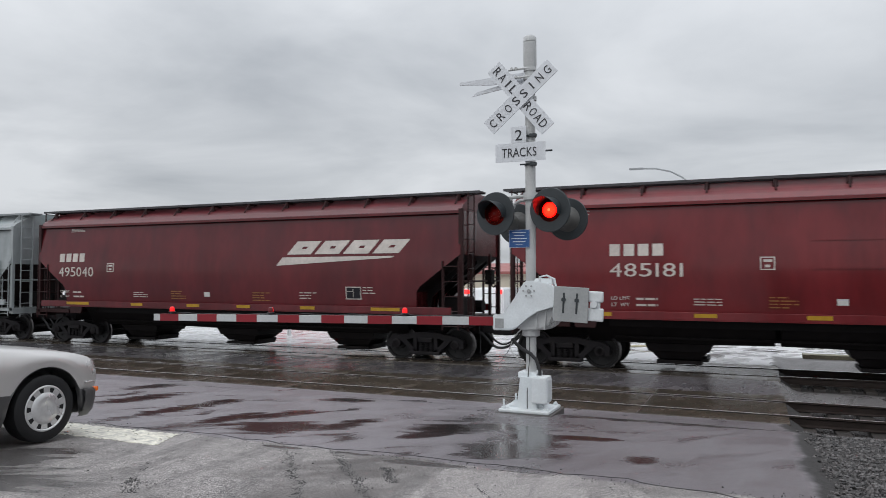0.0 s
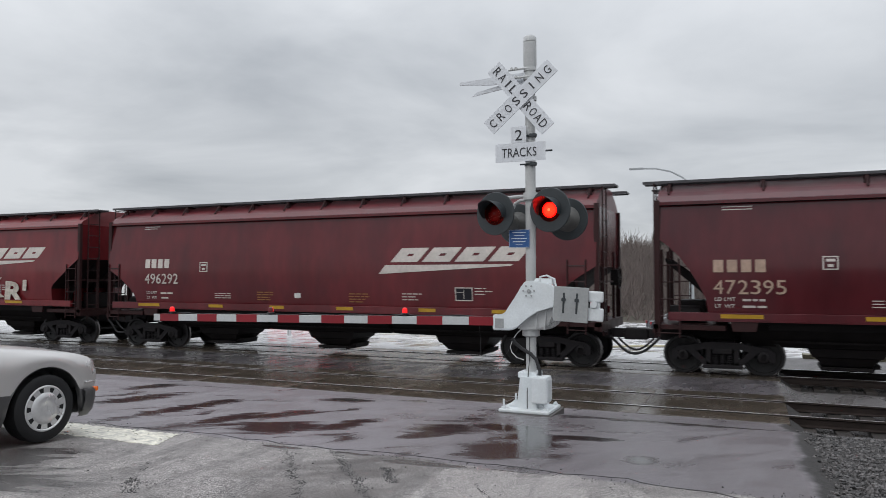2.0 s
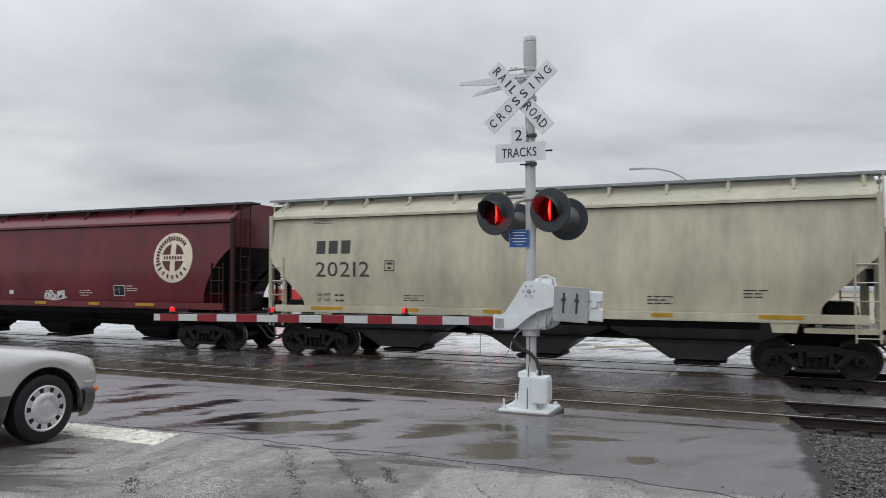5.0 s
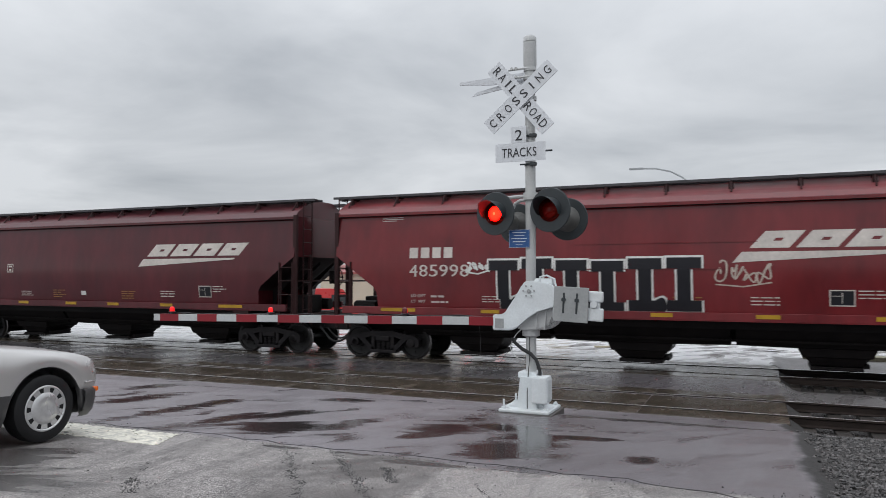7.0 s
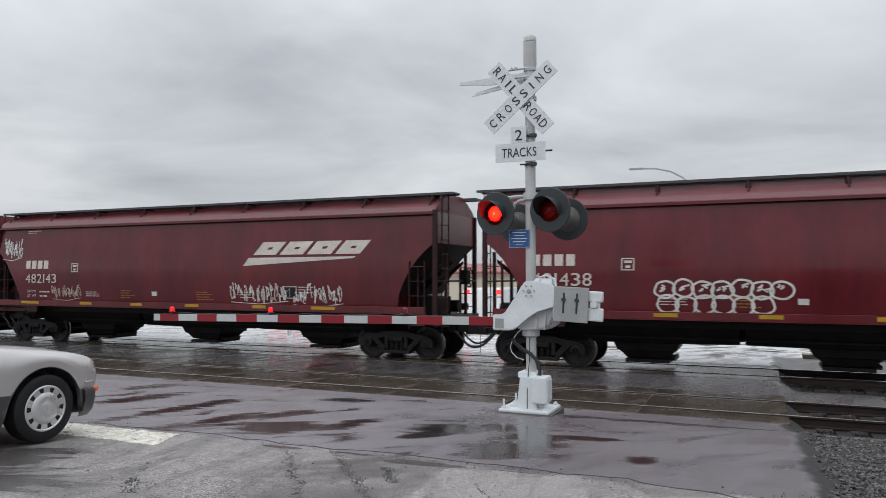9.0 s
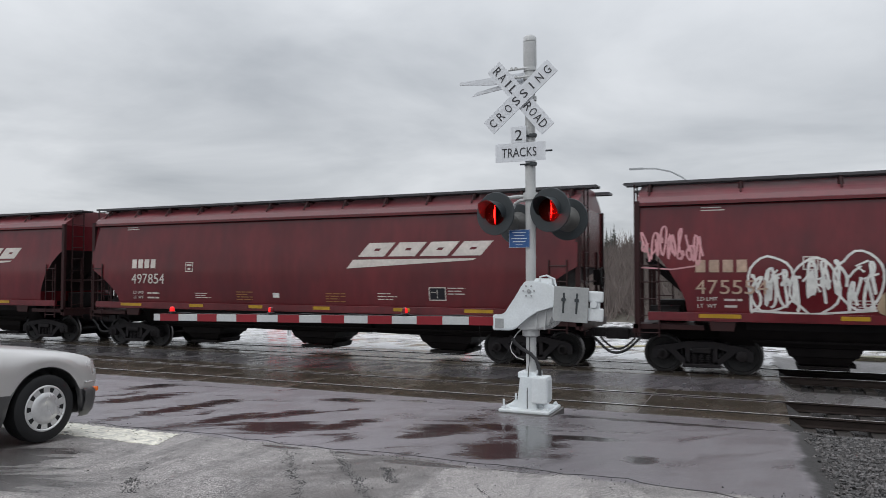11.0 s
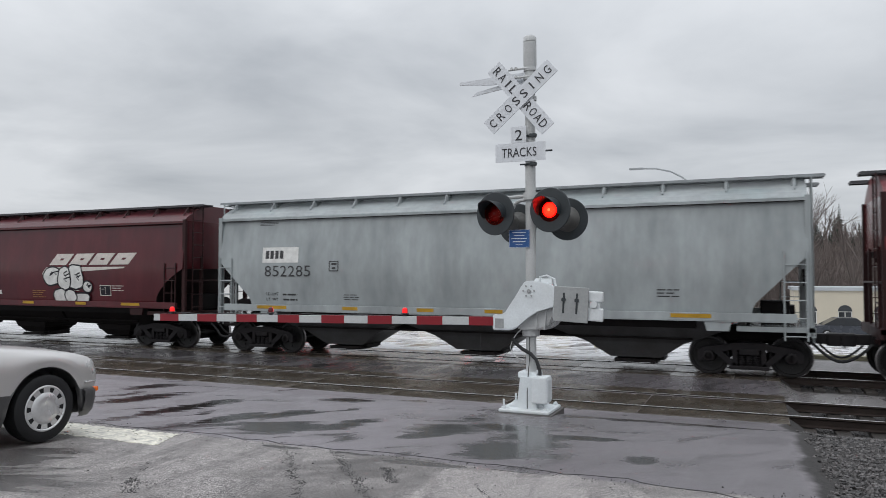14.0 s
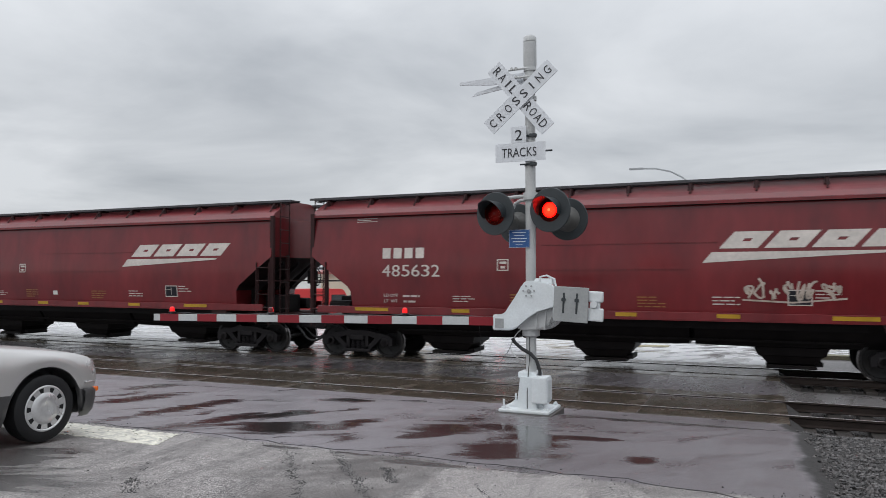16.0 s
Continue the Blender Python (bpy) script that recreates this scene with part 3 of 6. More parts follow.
def build_road_marks():
    bm = bmesh.new()
    rnd = random.Random(3)
    nx, ny = 110, 18
    grid = {}
    for j in range(ny + 1):
        for i in range(nx + 1):
            x, y = -9.4 + 4.15 * i / nx - 0.28 * j / ny, 5.3 + 0.58 * j / ny
            x, y = x + rnd.uniform(-0.012, 0.012), y + rnd.uniform(-0.01, 0.01)
            grid[i, j] = bm.verts.new((x, y, surface_z(x, y) + 0.005))
    for j in range(ny):
        for i in range(nx):
            edge = i in (0, nx - 1) or j in (0, ny - 1)
            x, y = grid[i, j].co.x, grid[i, j].co.y
            if rnd.random() < (0.25 if edge else 0.03) or noise.noise((x * 9, y * 9, 8)) + 0.5 * noise.noise((x * 2, y * 2, 3)) > 0.52:
                continue
            bm.faces.new((grid[i, j], grid[i + 1, j], grid[i + 1, j + 1], grid[i, j + 1]))
    for v in [v for v in bm.verts if not v.link_faces]:
        bm.verts.remove(v)
    r = bmesh.ops.extrude_face_region(bm, geom=list(bm.faces))
    for e in r["geom"]:
        if isinstance(e, bmesh.types.BMVert):
            e.co.z -= 0.006
    tagged(part("stop_line", bm, WHITELINE), "worn white stop line on wet asphalt", "road marking", kind="structure")
    strip_on_road("asphalt_seam", [(-12, 5.98), (-9, 5.9), (-7.1, 5.92), (-5.3, 6.1), (-4.3, 5.98), (-3.1, 6.1), (-2.0, 6.05), (-1.0, 6.06), (0.2, 5.75)], 0.014, TAR, "dark open seam between two asphalt layers", "road seam", seed=2, rag=0.7)
    for k, path in enumerate(([(-5.15, 5.1), (-4.75, 4.6), (-4.33, 4.1), (-3.6, 3.3)], [(-4.32, 6.0), (-3.55, 5.1), (-2.96, 4.3), (-2.4, 3.5)], [(-3.66, 5.9), (-3.03, 5.14), (-2.5, 4.5)], [(-2.9, 5.5), (-2.66, 5.12), (-2.05, 4.7)], [(-2.4, 5.75), (-1.88, 5.04), (-1.3, 4.4)])):
        rnd = random.Random(20 + k)
        spots = []
        for (x0, y0), (x1, y1) in zip(path, path[1:]):
            for _ in range(520):
                t = rnd.random()
                x = x0 + (x1 - x0) * t + 0.1 * noise.noise((t * 3 + k, 1, 0)) + rnd.gauss(0, 0.03)
                y = y0 + (y1 - y0) * t + rnd.gauss(0, 0.03)
                if noise.noise((x * 1.5, y * 1.5, k)) > -0.1:
                    spots.append((x, y, surface_z(x, y) + 0.0))
        tagged(stone_mesh("asphalt_crack", spots, TAR, 0.002, 0.0075, 60 + k), "ragged pitted crack in old asphalt", "road crack", kind="structure")
    rnd = random.Random(31)
    spots = []
    for _ in range(900):
        x = rnd.uniform(-11, 0.4)
        y = 5.98 + 0.1 * noise.noise((x * 1.3, 0, 4)) + rnd.gauss(0, 0.03)
        spots.append((x, y, surface_z(x, y) + 0.0))
    for _ in range(500):
        x, y = rnd.uniform(-9, 0.4), rnd.uniform(2.5, 5.9)
        if noise.noise((x * 1.1, y * 1.1, 12)) > 0.1:
            spots.append((x, y, surface_z(x, y) + 0.0))
    tagged(stone_mesh("pitting", spots, TAR, 0.002, 0.008, 66), "dark pits and flecks in old asphalt", "pitting", kind="stuff")
    # joint line across the far crossing and kerb of the lot beyond
    bm = bmesh.new()
    pts = [(-9 + 0.45 * i, 23.6 + 0.9 * math.sin(i * 0.35) ** 2 + 0.05 * i, 0.02) for i in range(18)]
    for (a, c) in zip(pts, pts[1:]):
        if 9 <= pts.index(a) <= 13:
            rod(bm, a, c, 0.035, seg=6)
    tagged(part("painted_kerb", bm, KERBYELLOW), "low curved kerb with worn yellow paint", "kerb", kind="structure")
    bm = bmesh.new()
    for i in range(60):
        x = 1.2 + i * 0.9
        bx(bm, x, x + 0.92, 23.7 + 0.1 * noise.noise((x, 0, 0)), 24.2 + 0.2 * noise.noise((x, 5, 0)), -0.06, 0.05 + 0.03 * noise.noise((x, 9, 0)))
    tagged(part("grass_verge", bm, GRASS), "narrow strip of dull winter grass", "grass", kind="stuff")


# ---- the freight train ----
SPEED = 16.263
TRACK_Y = 19.5
SIDE = -1.6
CACHE = {}


def shared(key, make):
    if key not in CACHE:
        CACHE[key] = make()
    return CACHE[key]


def cut_height(kind, inset):
    """Lower edge of the side sheet, by distance from the car's end."""
    if kind == "curved":
        pts = ((0.0, 3.25), (0.25, 3.05), (0.5, 2.8), (0.75, 2.45), (0.95, 2.1), (1.08, 1.8), (1.14, 1.44))
    elif kind == "late":
        pts = ((0.0, 2.58), (0.25, 2.44), (0.5, 2.28), (0.75, 2.09), (0.95, 1.9), (1.12, 1.7), (1.2, 1.42))
    elif kind == "grey":
        pts = ((0.0, 2.78), (0.12, 2.7), (1.1, 1.72), (1.16, 1.6), (1.18, 1.42))
    else:
        pts = ((0.0, 2.92), (0.1, 2.85), (1.2, 2.05), (1.3, 1.9), (1.33, 1.42))
    return float(np.interp(inset, [p[0] for p in pts], [p[1] for p in pts]))


def lean(z):
    """How far the bulging side sheet leans in, towards the roof and towards the sill."""
    return 0.16 * (max(0.0, z - 2.5) / 1.5) ** 1.5 + 0.12 * (min(1.08, max(0.0, 2.5 - z)) / 1.08) ** 1.5


def body_mesh(kind, half, material):
    insets = [0, 0.06, 0.12, 0.25, 0.5, 0.75, 0.95, 1.08, 1.14, 1.165, 1.2, 1.3, 1.335, 2.2]
    xs = [-half + i for i in insets] + [half * k / 6 for k in range(-4, 5)] + [half - i for i in reversed(insets)]
    bm = bmesh.new()
    rings = []
    for x in xs:
        zb = cut_height(kind, half - abs(x))
        zs = [zb + (4.02 - zb) * f for f in (0, 0.15, 0.3, 0.45, 0.6, 0.75, 0.88, 1)]
        side = [(SIDE + lean(z), z) for z in zs] + [(SIDE + 0.06, 4.03), (SIDE + 0.06, 4.1), (SIDE + 0.1, 4.12)]
        loop = side + [(-y, z) for y, z in reversed(side)]
        rings.append([bm.verts.new((x, y, z)) for y, z in loop])
    n = len(rings[0])
    for a, c in zip(rings, rings[1:]):
        for k in range(n):
            try:
                bm.faces.new((a[k], a[(k + 1) % n], c[(k + 1) % n], c[k]))
            except ValueError:
                pass
    for r in (rings[0], rings[-1]):
        bm.faces.new(r)
    bmesh.ops.remove_doubles(bm, verts=bm.verts, dist=0.0005)
    me = mesh_of("body", bm, material, True)
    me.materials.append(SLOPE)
    # downward faces get the colour with underside shade in it
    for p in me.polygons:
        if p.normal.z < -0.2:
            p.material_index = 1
    return me


def roof_mesh(half, material):
    bm = bmesh.new()
    near = [(SIDE + 0.1, 4.12), (-1.4, 4.24), (-1.2, 4.36), (-0.95, 4.48), (-0.68, 4.6), (-0.52, 4.66), (-0.4, 4.67)]
    prof = near + [(-y, z) for y, z in reversed(near)]
    a = [bm.verts.new((-half, y, z)) for y, z in prof]
    c = [bm.verts.new((half, y, z)) for y, z in prof]
    for i in range(len(prof)):
        bm.faces.new((a[i], a[(i + 1) % len(prof)], c[(i + 1) % len(prof)], c[i]))
    bm.faces.new(a)
    bm.faces.new(c)
    return mesh_of("roof", bm, material)


def wheelset_mesh():
    bm = bmesh.new()
    for s in (-1, 1):
        prof = [(0.1, 0.66), (0.13, 0.70), (0.36, 0.735), (0.40, 0.70), (0.485, 0.70), (0.487, 0.722), (0.462, 0.735), (0.457, 0.835), (0.44, 0.84), (0.395, 0.835), (0.38, 0.79), (0.17, 0.765), (0.15, 0.83), (0.09, 0.84)]
        lathe(bm, [(r, s * y) for r, y in prof], seg=28)
        for k in range(6):
            a = 1.0472 * k
            bx(bm, 0.26 * math.cos(a) - 0.025, 0.26 * math.cos(a) + 0.025, s * 0.79 - 0.012, s * 0.79 + 0.012, 0.26 * math.sin(a) - 0.025, 0.26 * math.sin(a) + 0.025)
    rod(bm, (0, -1.12, 0), (0, 1.12, 0), 0.085, seg=12)
    me = mesh_of("wheelset", bm, WHEELMAT, True)
    me.materials.append(TREAD)
    for p in me.polygons:
        r = math.hypot(p.center.x, p.center.z)
        if r > 0.45:
            p.material_index = 1
    return me


def side_frame_mesh():
    bm = bmesh.new()
    outer = [(-1.14, 0.36), (-1.14, 0.56), (-1.0, 0.66), (-0.62, 0.72), (-0.3, 0.78), (0.3, 0.78), (0.62, 0.72), (1.0, 0.66), (1.14, 0.56), (1.14, 0.36), (1.02, 0.34), (0.98, 0.56), (0.78, 0.56), (0.72, 0.52), (0.38, 0.62), (-0.38, 0.62), (-0.72, 0.52), (-0.78, 0.56), (-0.98, 0.56), (-1.02, 0.34)]
    prism(bm, outer, -0.09, 0.09)
    for s in (-1, 1):
        prism(bm, [(s * 0.76, 0.54), (s * 0.6, 0.58), (s * 0.24, 0.24), (s * 0.36, 0.18)], -0.08, 0.08)
        prism(bm, [(s * 0.26, 0.64), (s * 0.36, 0.64), (s * 0.36, 0.2), (s * 0.26, 0.2)], -0.08, 0.08)
    bx(bm, -0.44, 0.44, -0.11, 0.11, 0.16, 0.25, 0.02)
    return mesh_of("side_frame", bm, TRUCKMAT)


def spring_mesh():
    bm = bmesh.new()
    for z in np.arange(0.26, 0.5, 0.05):
        lathe(bm, [(0.03, z - 0.026), (0.05, z - 0.016), (0.07, z - 0.016), (0.07, z + 0.016), (0.05, z + 0.016), (0.03, z + 0.026)], "z", 10)
    return mesh_of("coil_spring", bm, TRUCKMAT)


def bolster_mesh():
    bm = bmesh.new()
    bx(bm, -0.22, 0.22, -1.12, 1.12, 0.5, 0.64, 0.03)
    bx(bm, -0.3, 0.3, -0.5, 0.5, 0.55, 0.78, 0.03)
    bx(bm, -0.34, 0.34, -0.9, 0.9, 0.17, 0.52, 0.02)
    return mesh_of("bolster", bm, TRUCKMAT)


def bearing_mesh():
    bm = bmesh.new()
    lathe(bm, [(0.11, -0.1), (0.125, -0.09), (0.125, 0.07), (0.09, 0.1), (0.04, 0.11)], seg=14)
    return mesh_of("bearing_cap", bm, TRUCKMAT, True)


def chute_mesh(half_len, kind):
    bm = bmesh.new()
    if kind == "grey":
        levels = ((half_len * 1.04, 1.28, 1.46), (half_len * 1.04, 1.05, 1.02), (half_len * 0.6, 0.8, 0.68), (0.62, 0.6, 0.3))
    else:
        levels = ((half_len * 1.04, 1.28, 1.46), (half_len * 1.04, 0.8, 0.7), (0.8, 0.72, 0.67), (0.72, 0.66, 0.48), (0.66, 0.62, 0.46), (0.5, 0.5, 0.28))
    rings = [[bm.verts.new((sx * a, sy * c, z)) for sx, sy in ((-1, -1), (1, -1), (1, 1), (-1, 1))] for a, c, z in levels]
    for a, c in zip(rings, rings[1:]):
        for k in range(4):
            bm.faces.new((a[k], a[(k + 1) % 4], c[(k + 1) % 4], c[k]))
    bm.faces.new(rings[0])
    bm.faces.new(rings[-1])
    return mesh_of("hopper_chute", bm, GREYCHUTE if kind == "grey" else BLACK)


def gate_mesh(half_len):
    bm = bmesh.new()
    w = 0.54
    bx(bm, -w, w, -0.56, 0.56, 0.16, 0.25, 0.015)
    rod(bm, (-w * 0.9, -0.62, 0.2), (w * 0.9, -0.62, 0.2), 0.03, seg=6)
    rod(bm, (w + 0.1, -0.45, 0.3), (w + 0.1, 0.45, 0.3), 0.035, seg=6)
    bx(bm, w - 0.02, w + 0.14, -0.4, 0.4, 0.22, 0.3)
    return mesh_of("outlet_gate", bm, BLACK)


def bracket_mesh(material):
    bm = bmesh.new()
    bx(bm, -0.03, 0.03, -1.1, -0.62, 4.55, 4.6)
    prism(bm, [(-0.04, 4.58), (0.04, 4.58), (0.075, 4.3), (-0.075, 4.3)], -1.11, -1.05)
    rod(bm, (0.0, -1.3, 4.31), (0.0, -1.08, 4.59), 0.022, seg=6)
    return mesh_of("bracket", bm, material)


def board_mesh(half, material):
    bm = bmesh.new()
    bx(bm, -half - 0.38, half + 0.38, -1.12, -1.09, 4.6, 4.665)
    bx(bm, -half - 0.38, half + 0.38, -0.67, -0.64, 4.6, 4.665)
    n = int((2 * half + 0.76) / 0.06)
    for i in range(n + 1):
        x = -half - 0.38 + i * (2 * half + 0.76) / n
        bx(bm, x - 0.019, x + 0.019, -1.09, -0.67, 4.625, 4.655)
    return mesh_of("running_board", bm, material)


def ladder_mesh(material, z0=0.55, z1=4.3, w=0.46):
    bm = bmesh.new()
    for x in (0, w):
        rod(bm, (x, 0, z0), (x, 0, z1), 0.02, seg=6)
    z = z0 + 0.1
    while z < z1:
        rod(bm, (0, 0, z), (w, 0, z), 0.014, seg=6)
        z += 0.4
    return mesh_of("ladder", bm, material)


def hose_mesh():
    bm = bmesh.new()
    pts = [(-0.62 + 1.24 * k / 12, -0.35 + 0.05 * math.sin(k), 0.78 - 0.42 * math.sin(math.pi * k / 12)) for k in range(13)]
    pipe(bm, pts, 0.036)
    pts = [(-0.45 + 0.9 * k / 10, -0.15, 0.74 - 0.3 * math.sin(math.pi * k / 10)) for k in range(11)]
    pipe(bm, pts, 0.028)
    return mesh_of("air_hose", bm, RUBBER, True)


def coupler_mesh():
    bm = bmesh.new()
    bx(bm, 0.0, 0.5, -0.12, 0.12, 0.74, 0.98, 0.03)
    bx(bm, 0.42, 0.74, -0.2, 0.2, 0.7, 1.0, 0.05)
    bx(bm, -0.4, 0.1, -0.32, 0.32, 0.72, 1.12, 0.03)
    return mesh_of("coupler", bm, TRUCKMAT)


def brake_wheel_mesh():
    bm = bmesh.new()
    pts = [(0, 0.28 * math.cos(6.2832 * k / 16), 0.28 * math.sin(6.2832 * k / 16)) for k in range(17)]
    pipe(bm, pts, 0.018, 6)
    for k in range(4):
        rod(bm, (0, 0, 0), (0.03, 0.28 * math.cos(1.5708 * k), 0.28 * math.sin(1.5708 * k)), 0.013, seg=6)
    bx(bm, -0.22, -0.03, -0.18, 0.18, -0.2, 0.22, 0.02)
    return mesh_of("brake_wheel", bm, BLACK)


# painted marks: flat shapes just proud of the near side sheet
def ribbon(bm, pts, w, y, closed=False):
    pts = [Vector(p) for p in pts]
    n = len(pts)
    rows = []
    for i, p in enumerate(pts):
        a = pts[(i - 1) % n] if closed else pts[max(i - 1, 0)]
        c = pts[(i + 1) % n] if closed else pts[min(i + 1, n - 1)]
        d = (c - a).normalized() if (c - a).length > 1e-6 else Vector((1, 0))
        s = Vector((-d.y, d.x)) * w * 0.5
        rows.append([bm.verts.new((q.x, y, q.y)) for q in (p + s, p - s)])
    m = n if closed else n - 1
    for i in range(m):
        a, c = rows[i], rows[(i + 1) % n]
        bm.faces.new((a[0], a[1], c[1], c[0]))


def decal(car, name, make, material, label=""):
    bm = bmesh.new()
    make(bm)
    for k in range(18):
        z = 1.66 + 0.12 * k
        if min(v.co.z for v in bm.verts) < z - 0.02 and max(v.co.z for v in bm.verts) > z + 0.02:
            bmesh.ops.bisect_plane(bm, geom=list(bm.verts) + list(bm.edges) + list(bm.faces), plane_co=(0, 0, z), plane_no=(0, 0, 1))
    for v in bm.verts:
        v.co.y += lean(v.co.z)
    return part(name, bm, material, car, label)


def rect(bm, x0, x1, z0, z1, y):
    prism(bm, [(x0, z0), (x1, z0), (x1, z1), (x0, z1)], y, y + 0.003)


def blob_pts(cx, cz, rx, rz, seed, n=22, square=0.0):
    out = []
    for k in range(n):
        a = 6.2832 * k / n
        r = 1 + 0.16 * noise.noise((math.cos(a) * 1.3 + seed * 7.1, math.sin(a) * 1.3, seed))
        c, s = math.cos(a), math.sin(a)
        f = 1 / max(abs(c), abs(s)) if square else 1
        f = 1 + (f - 1) * square
        out.append((cx + rx * r * f * c, cz + rz * r * f * s))
    return out


def bubbles(car, x0, x1, z0, z1, count, fill, line, seed, y=SIDE, square=0.6, inner=True):
    """A painted row of swollen overlapping shapes with outlines and inner strokes."""
    w = (x1 - x0) / count

    def fills(bm):
        for i in range(count):
            h = (z1 - z0) * (0.46 + 0.06 * noise.noise((i, seed, 0)))
            pts = blob_pts(x0 + (i + 0.5) * w, (z0 + z1) / 2 + 0.06 * (z1 - z0) * math.sin(i * 2.1 + seed), w * 0.56, h, seed + i, square=square)
            prism(bm, pts, y - 0.006 - 0.0006 * i, y - 0.002)

    def lines(bm):
        rnd = random.Random(seed)
        for i in range(count):
            h = (z1 - z0) * (0.46 + 0.06 * noise.noise((i, seed, 0)))
            cx, cz = x0 + (i + 0.5) * w, (z0 + z1) / 2 + 0.06 * (z1 - z0) * math.sin(i * 2.1 + seed)
            ribbon(bm, blob_pts(cx, cz, w * 0.56, h, seed + i, square=square), 0.05, y - 0.0085 - 0.0006 * i, True)
            if inner:
                for _ in range(3):
                    a, c = rnd.uniform(-0.3, 0.3) * w, rnd.uniform(-0.3, 0.3) * h
                    ribbon(bm, [(cx + a, cz + c), (cx + a * 0.2 + rnd.uniform(-0.1, 0.1) * w, cz + c + 0.22 * h), (cx + a + rnd.uniform(0, 0.3) * w, cz + c + 0.4 * h)], 0.045, y - 0.0095 - 0.0006 * i)

    if fill:
        decal(car, "graffiti_fill", fills, fill)
    decal(car, "graffiti_outline", lines, line)


def scribble(car, x0, x1, z0, z1, material, seed, w=0.035, loops=7, y=SIDE):
    def strokes(bm):
        rnd = random.Random(seed)
        n = loops
        for i in range(n):
            cx = x0 + (i + 0.5) * (x1 - x0) / n
            lw = (x1 - x0) / n
            pts = []
            for _ in range(10):
                pts.append(Vector((cx + rnd.uniform(-0.62, 0.62) * lw, rnd.uniform(z0, z1))))
            sm = []
            for a, b, c in zip(pts, pts[1:], pts[2:]):
                for t in (0, 0.25, 0.5, 0.75):
                    sm.append(((a + b) / 2) * (1 - t) ** 2 + 2 * t * (1 - t) * b + t * t * ((b + c) / 2))
            ribbon(bm, sm, w, y - 0.005 - 0.0004 * i)
        ribbon(bm, [(x0, z0 + 0.05), ((x0 + x1) / 2, z0), (x1, z0 + 0.1)], w * 0.8, y - 0.0045)

    decal(car, "graffiti_tag", strokes, material)


def block_word(car, word, x0, x1, z0, z1, fills, edge, seed, y=SIDE, fat=0.05):
    """Thick sprayed capitals, each one a piece of its own on a darker or paler edge."""
    rnd = random.Random(seed)
    pitch = (x1 - x0) / len(word)
    for k, letter in enumerate(word):
        lift, wide = rnd.uniform(-0.05, 0.05), pitch * (1.0 if letter not in "1I" else 0.55)
        spin = rnd.uniform(-0.09, 0.09)
        for grow, material, dy, name in ((0.05, edge, 0.003, "graffiti_edge"), (0.0, fills[k % len(fills)], 0.009, "graffiti_letter")):
            if material is None:
                continue
            p = part(name, fat_letter(letter, wide + 2 * grow, z1 - z0 + 2 * grow, material, fat), None, car)
            p.location = (x0 + pitch * k - grow, y - dy - 0.0008 * k, z0 + lift - grow)
            p.rotation_euler.y = spin


def fat_letter(letter, width, height, material, fat):
    def make():
        cu = bpy.data.curves.new("lettering", "FONT")
        cu.body, cu.size, cu.extrude, cu.resolution_u, cu.offset = letter, 1.0, 0.001, 3, fat
        ob = bpy.data.objects.new("lettering", cu)
        scene.collection.objects.link(ob)
        me = bpy.data.meshes.new_from_object(ob.evaluated_get(bpy.context.evaluated_depsgraph_get()))
        bpy.data.objects.remove(ob)
        xs = [v.co.x for v in me.vertices]
        ys = [v.co.y for v in me.vertices]
        sx, sy = width / (max(xs) - min(xs)), height / (max(ys) - min(ys))
        for v in me.vertices:
            v.co = Vector(((v.co.x - min(xs)) * sx, -0.002 if v.co.z > 0 else 0.0, (v.co.y - min(ys)) * sy))
        me.materials.clear()
        me.materials.append(material)
        return me
    return shared(("fat", letter, round(width, 3), round(height, 3), material.name, fat), make)


def slab_letters(car, x0, x1, z0, z1, count, seed):
    def shapes(grow, y):
        def make(bm):
            w = (x1 - x0) / count
            for i in range(count):
                cx = x0 + (i + 0.5) * w
                a, s, h = w * 0.44 + grow, w * 0.17 + grow, (z1 - z0) / 2 + grow
                cz, t = (z0 + z1) / 2 + 0.04 * math.sin(i * 1.7), 0.26 + grow
                foot = a * (0.25 if i in (0, 2) else 1)
                pts = [(-foot, -h), (a, -h), (a, -h + t), (s, -h + t), (s, h - t), (a, h - t), (a, h), (-a, h), (-a, h - t), (-s, h - t), (-s, -h + t), (-foot, -h + t)]
                prism(bm, [(cx + px, cz + pz) for px, pz in pts], y - 0.0006 * i, y + 0.003)
                if i % 2 == 0:
                    prism(bm, blob_pts(cx + w * 0.4, z0 + 0.16, 0.15 + grow, 0.19 + grow, i + seed), y - 0.004 - 0.0006 * i, y)
        return make

    decal(car, "graffiti_edge", shapes(0.05, SIDE - 0.006), SPRAYWHITE)
    decal(car, "graffiti_fill", shapes(0.0, SIDE - 0.016), SPRAYBLACK)


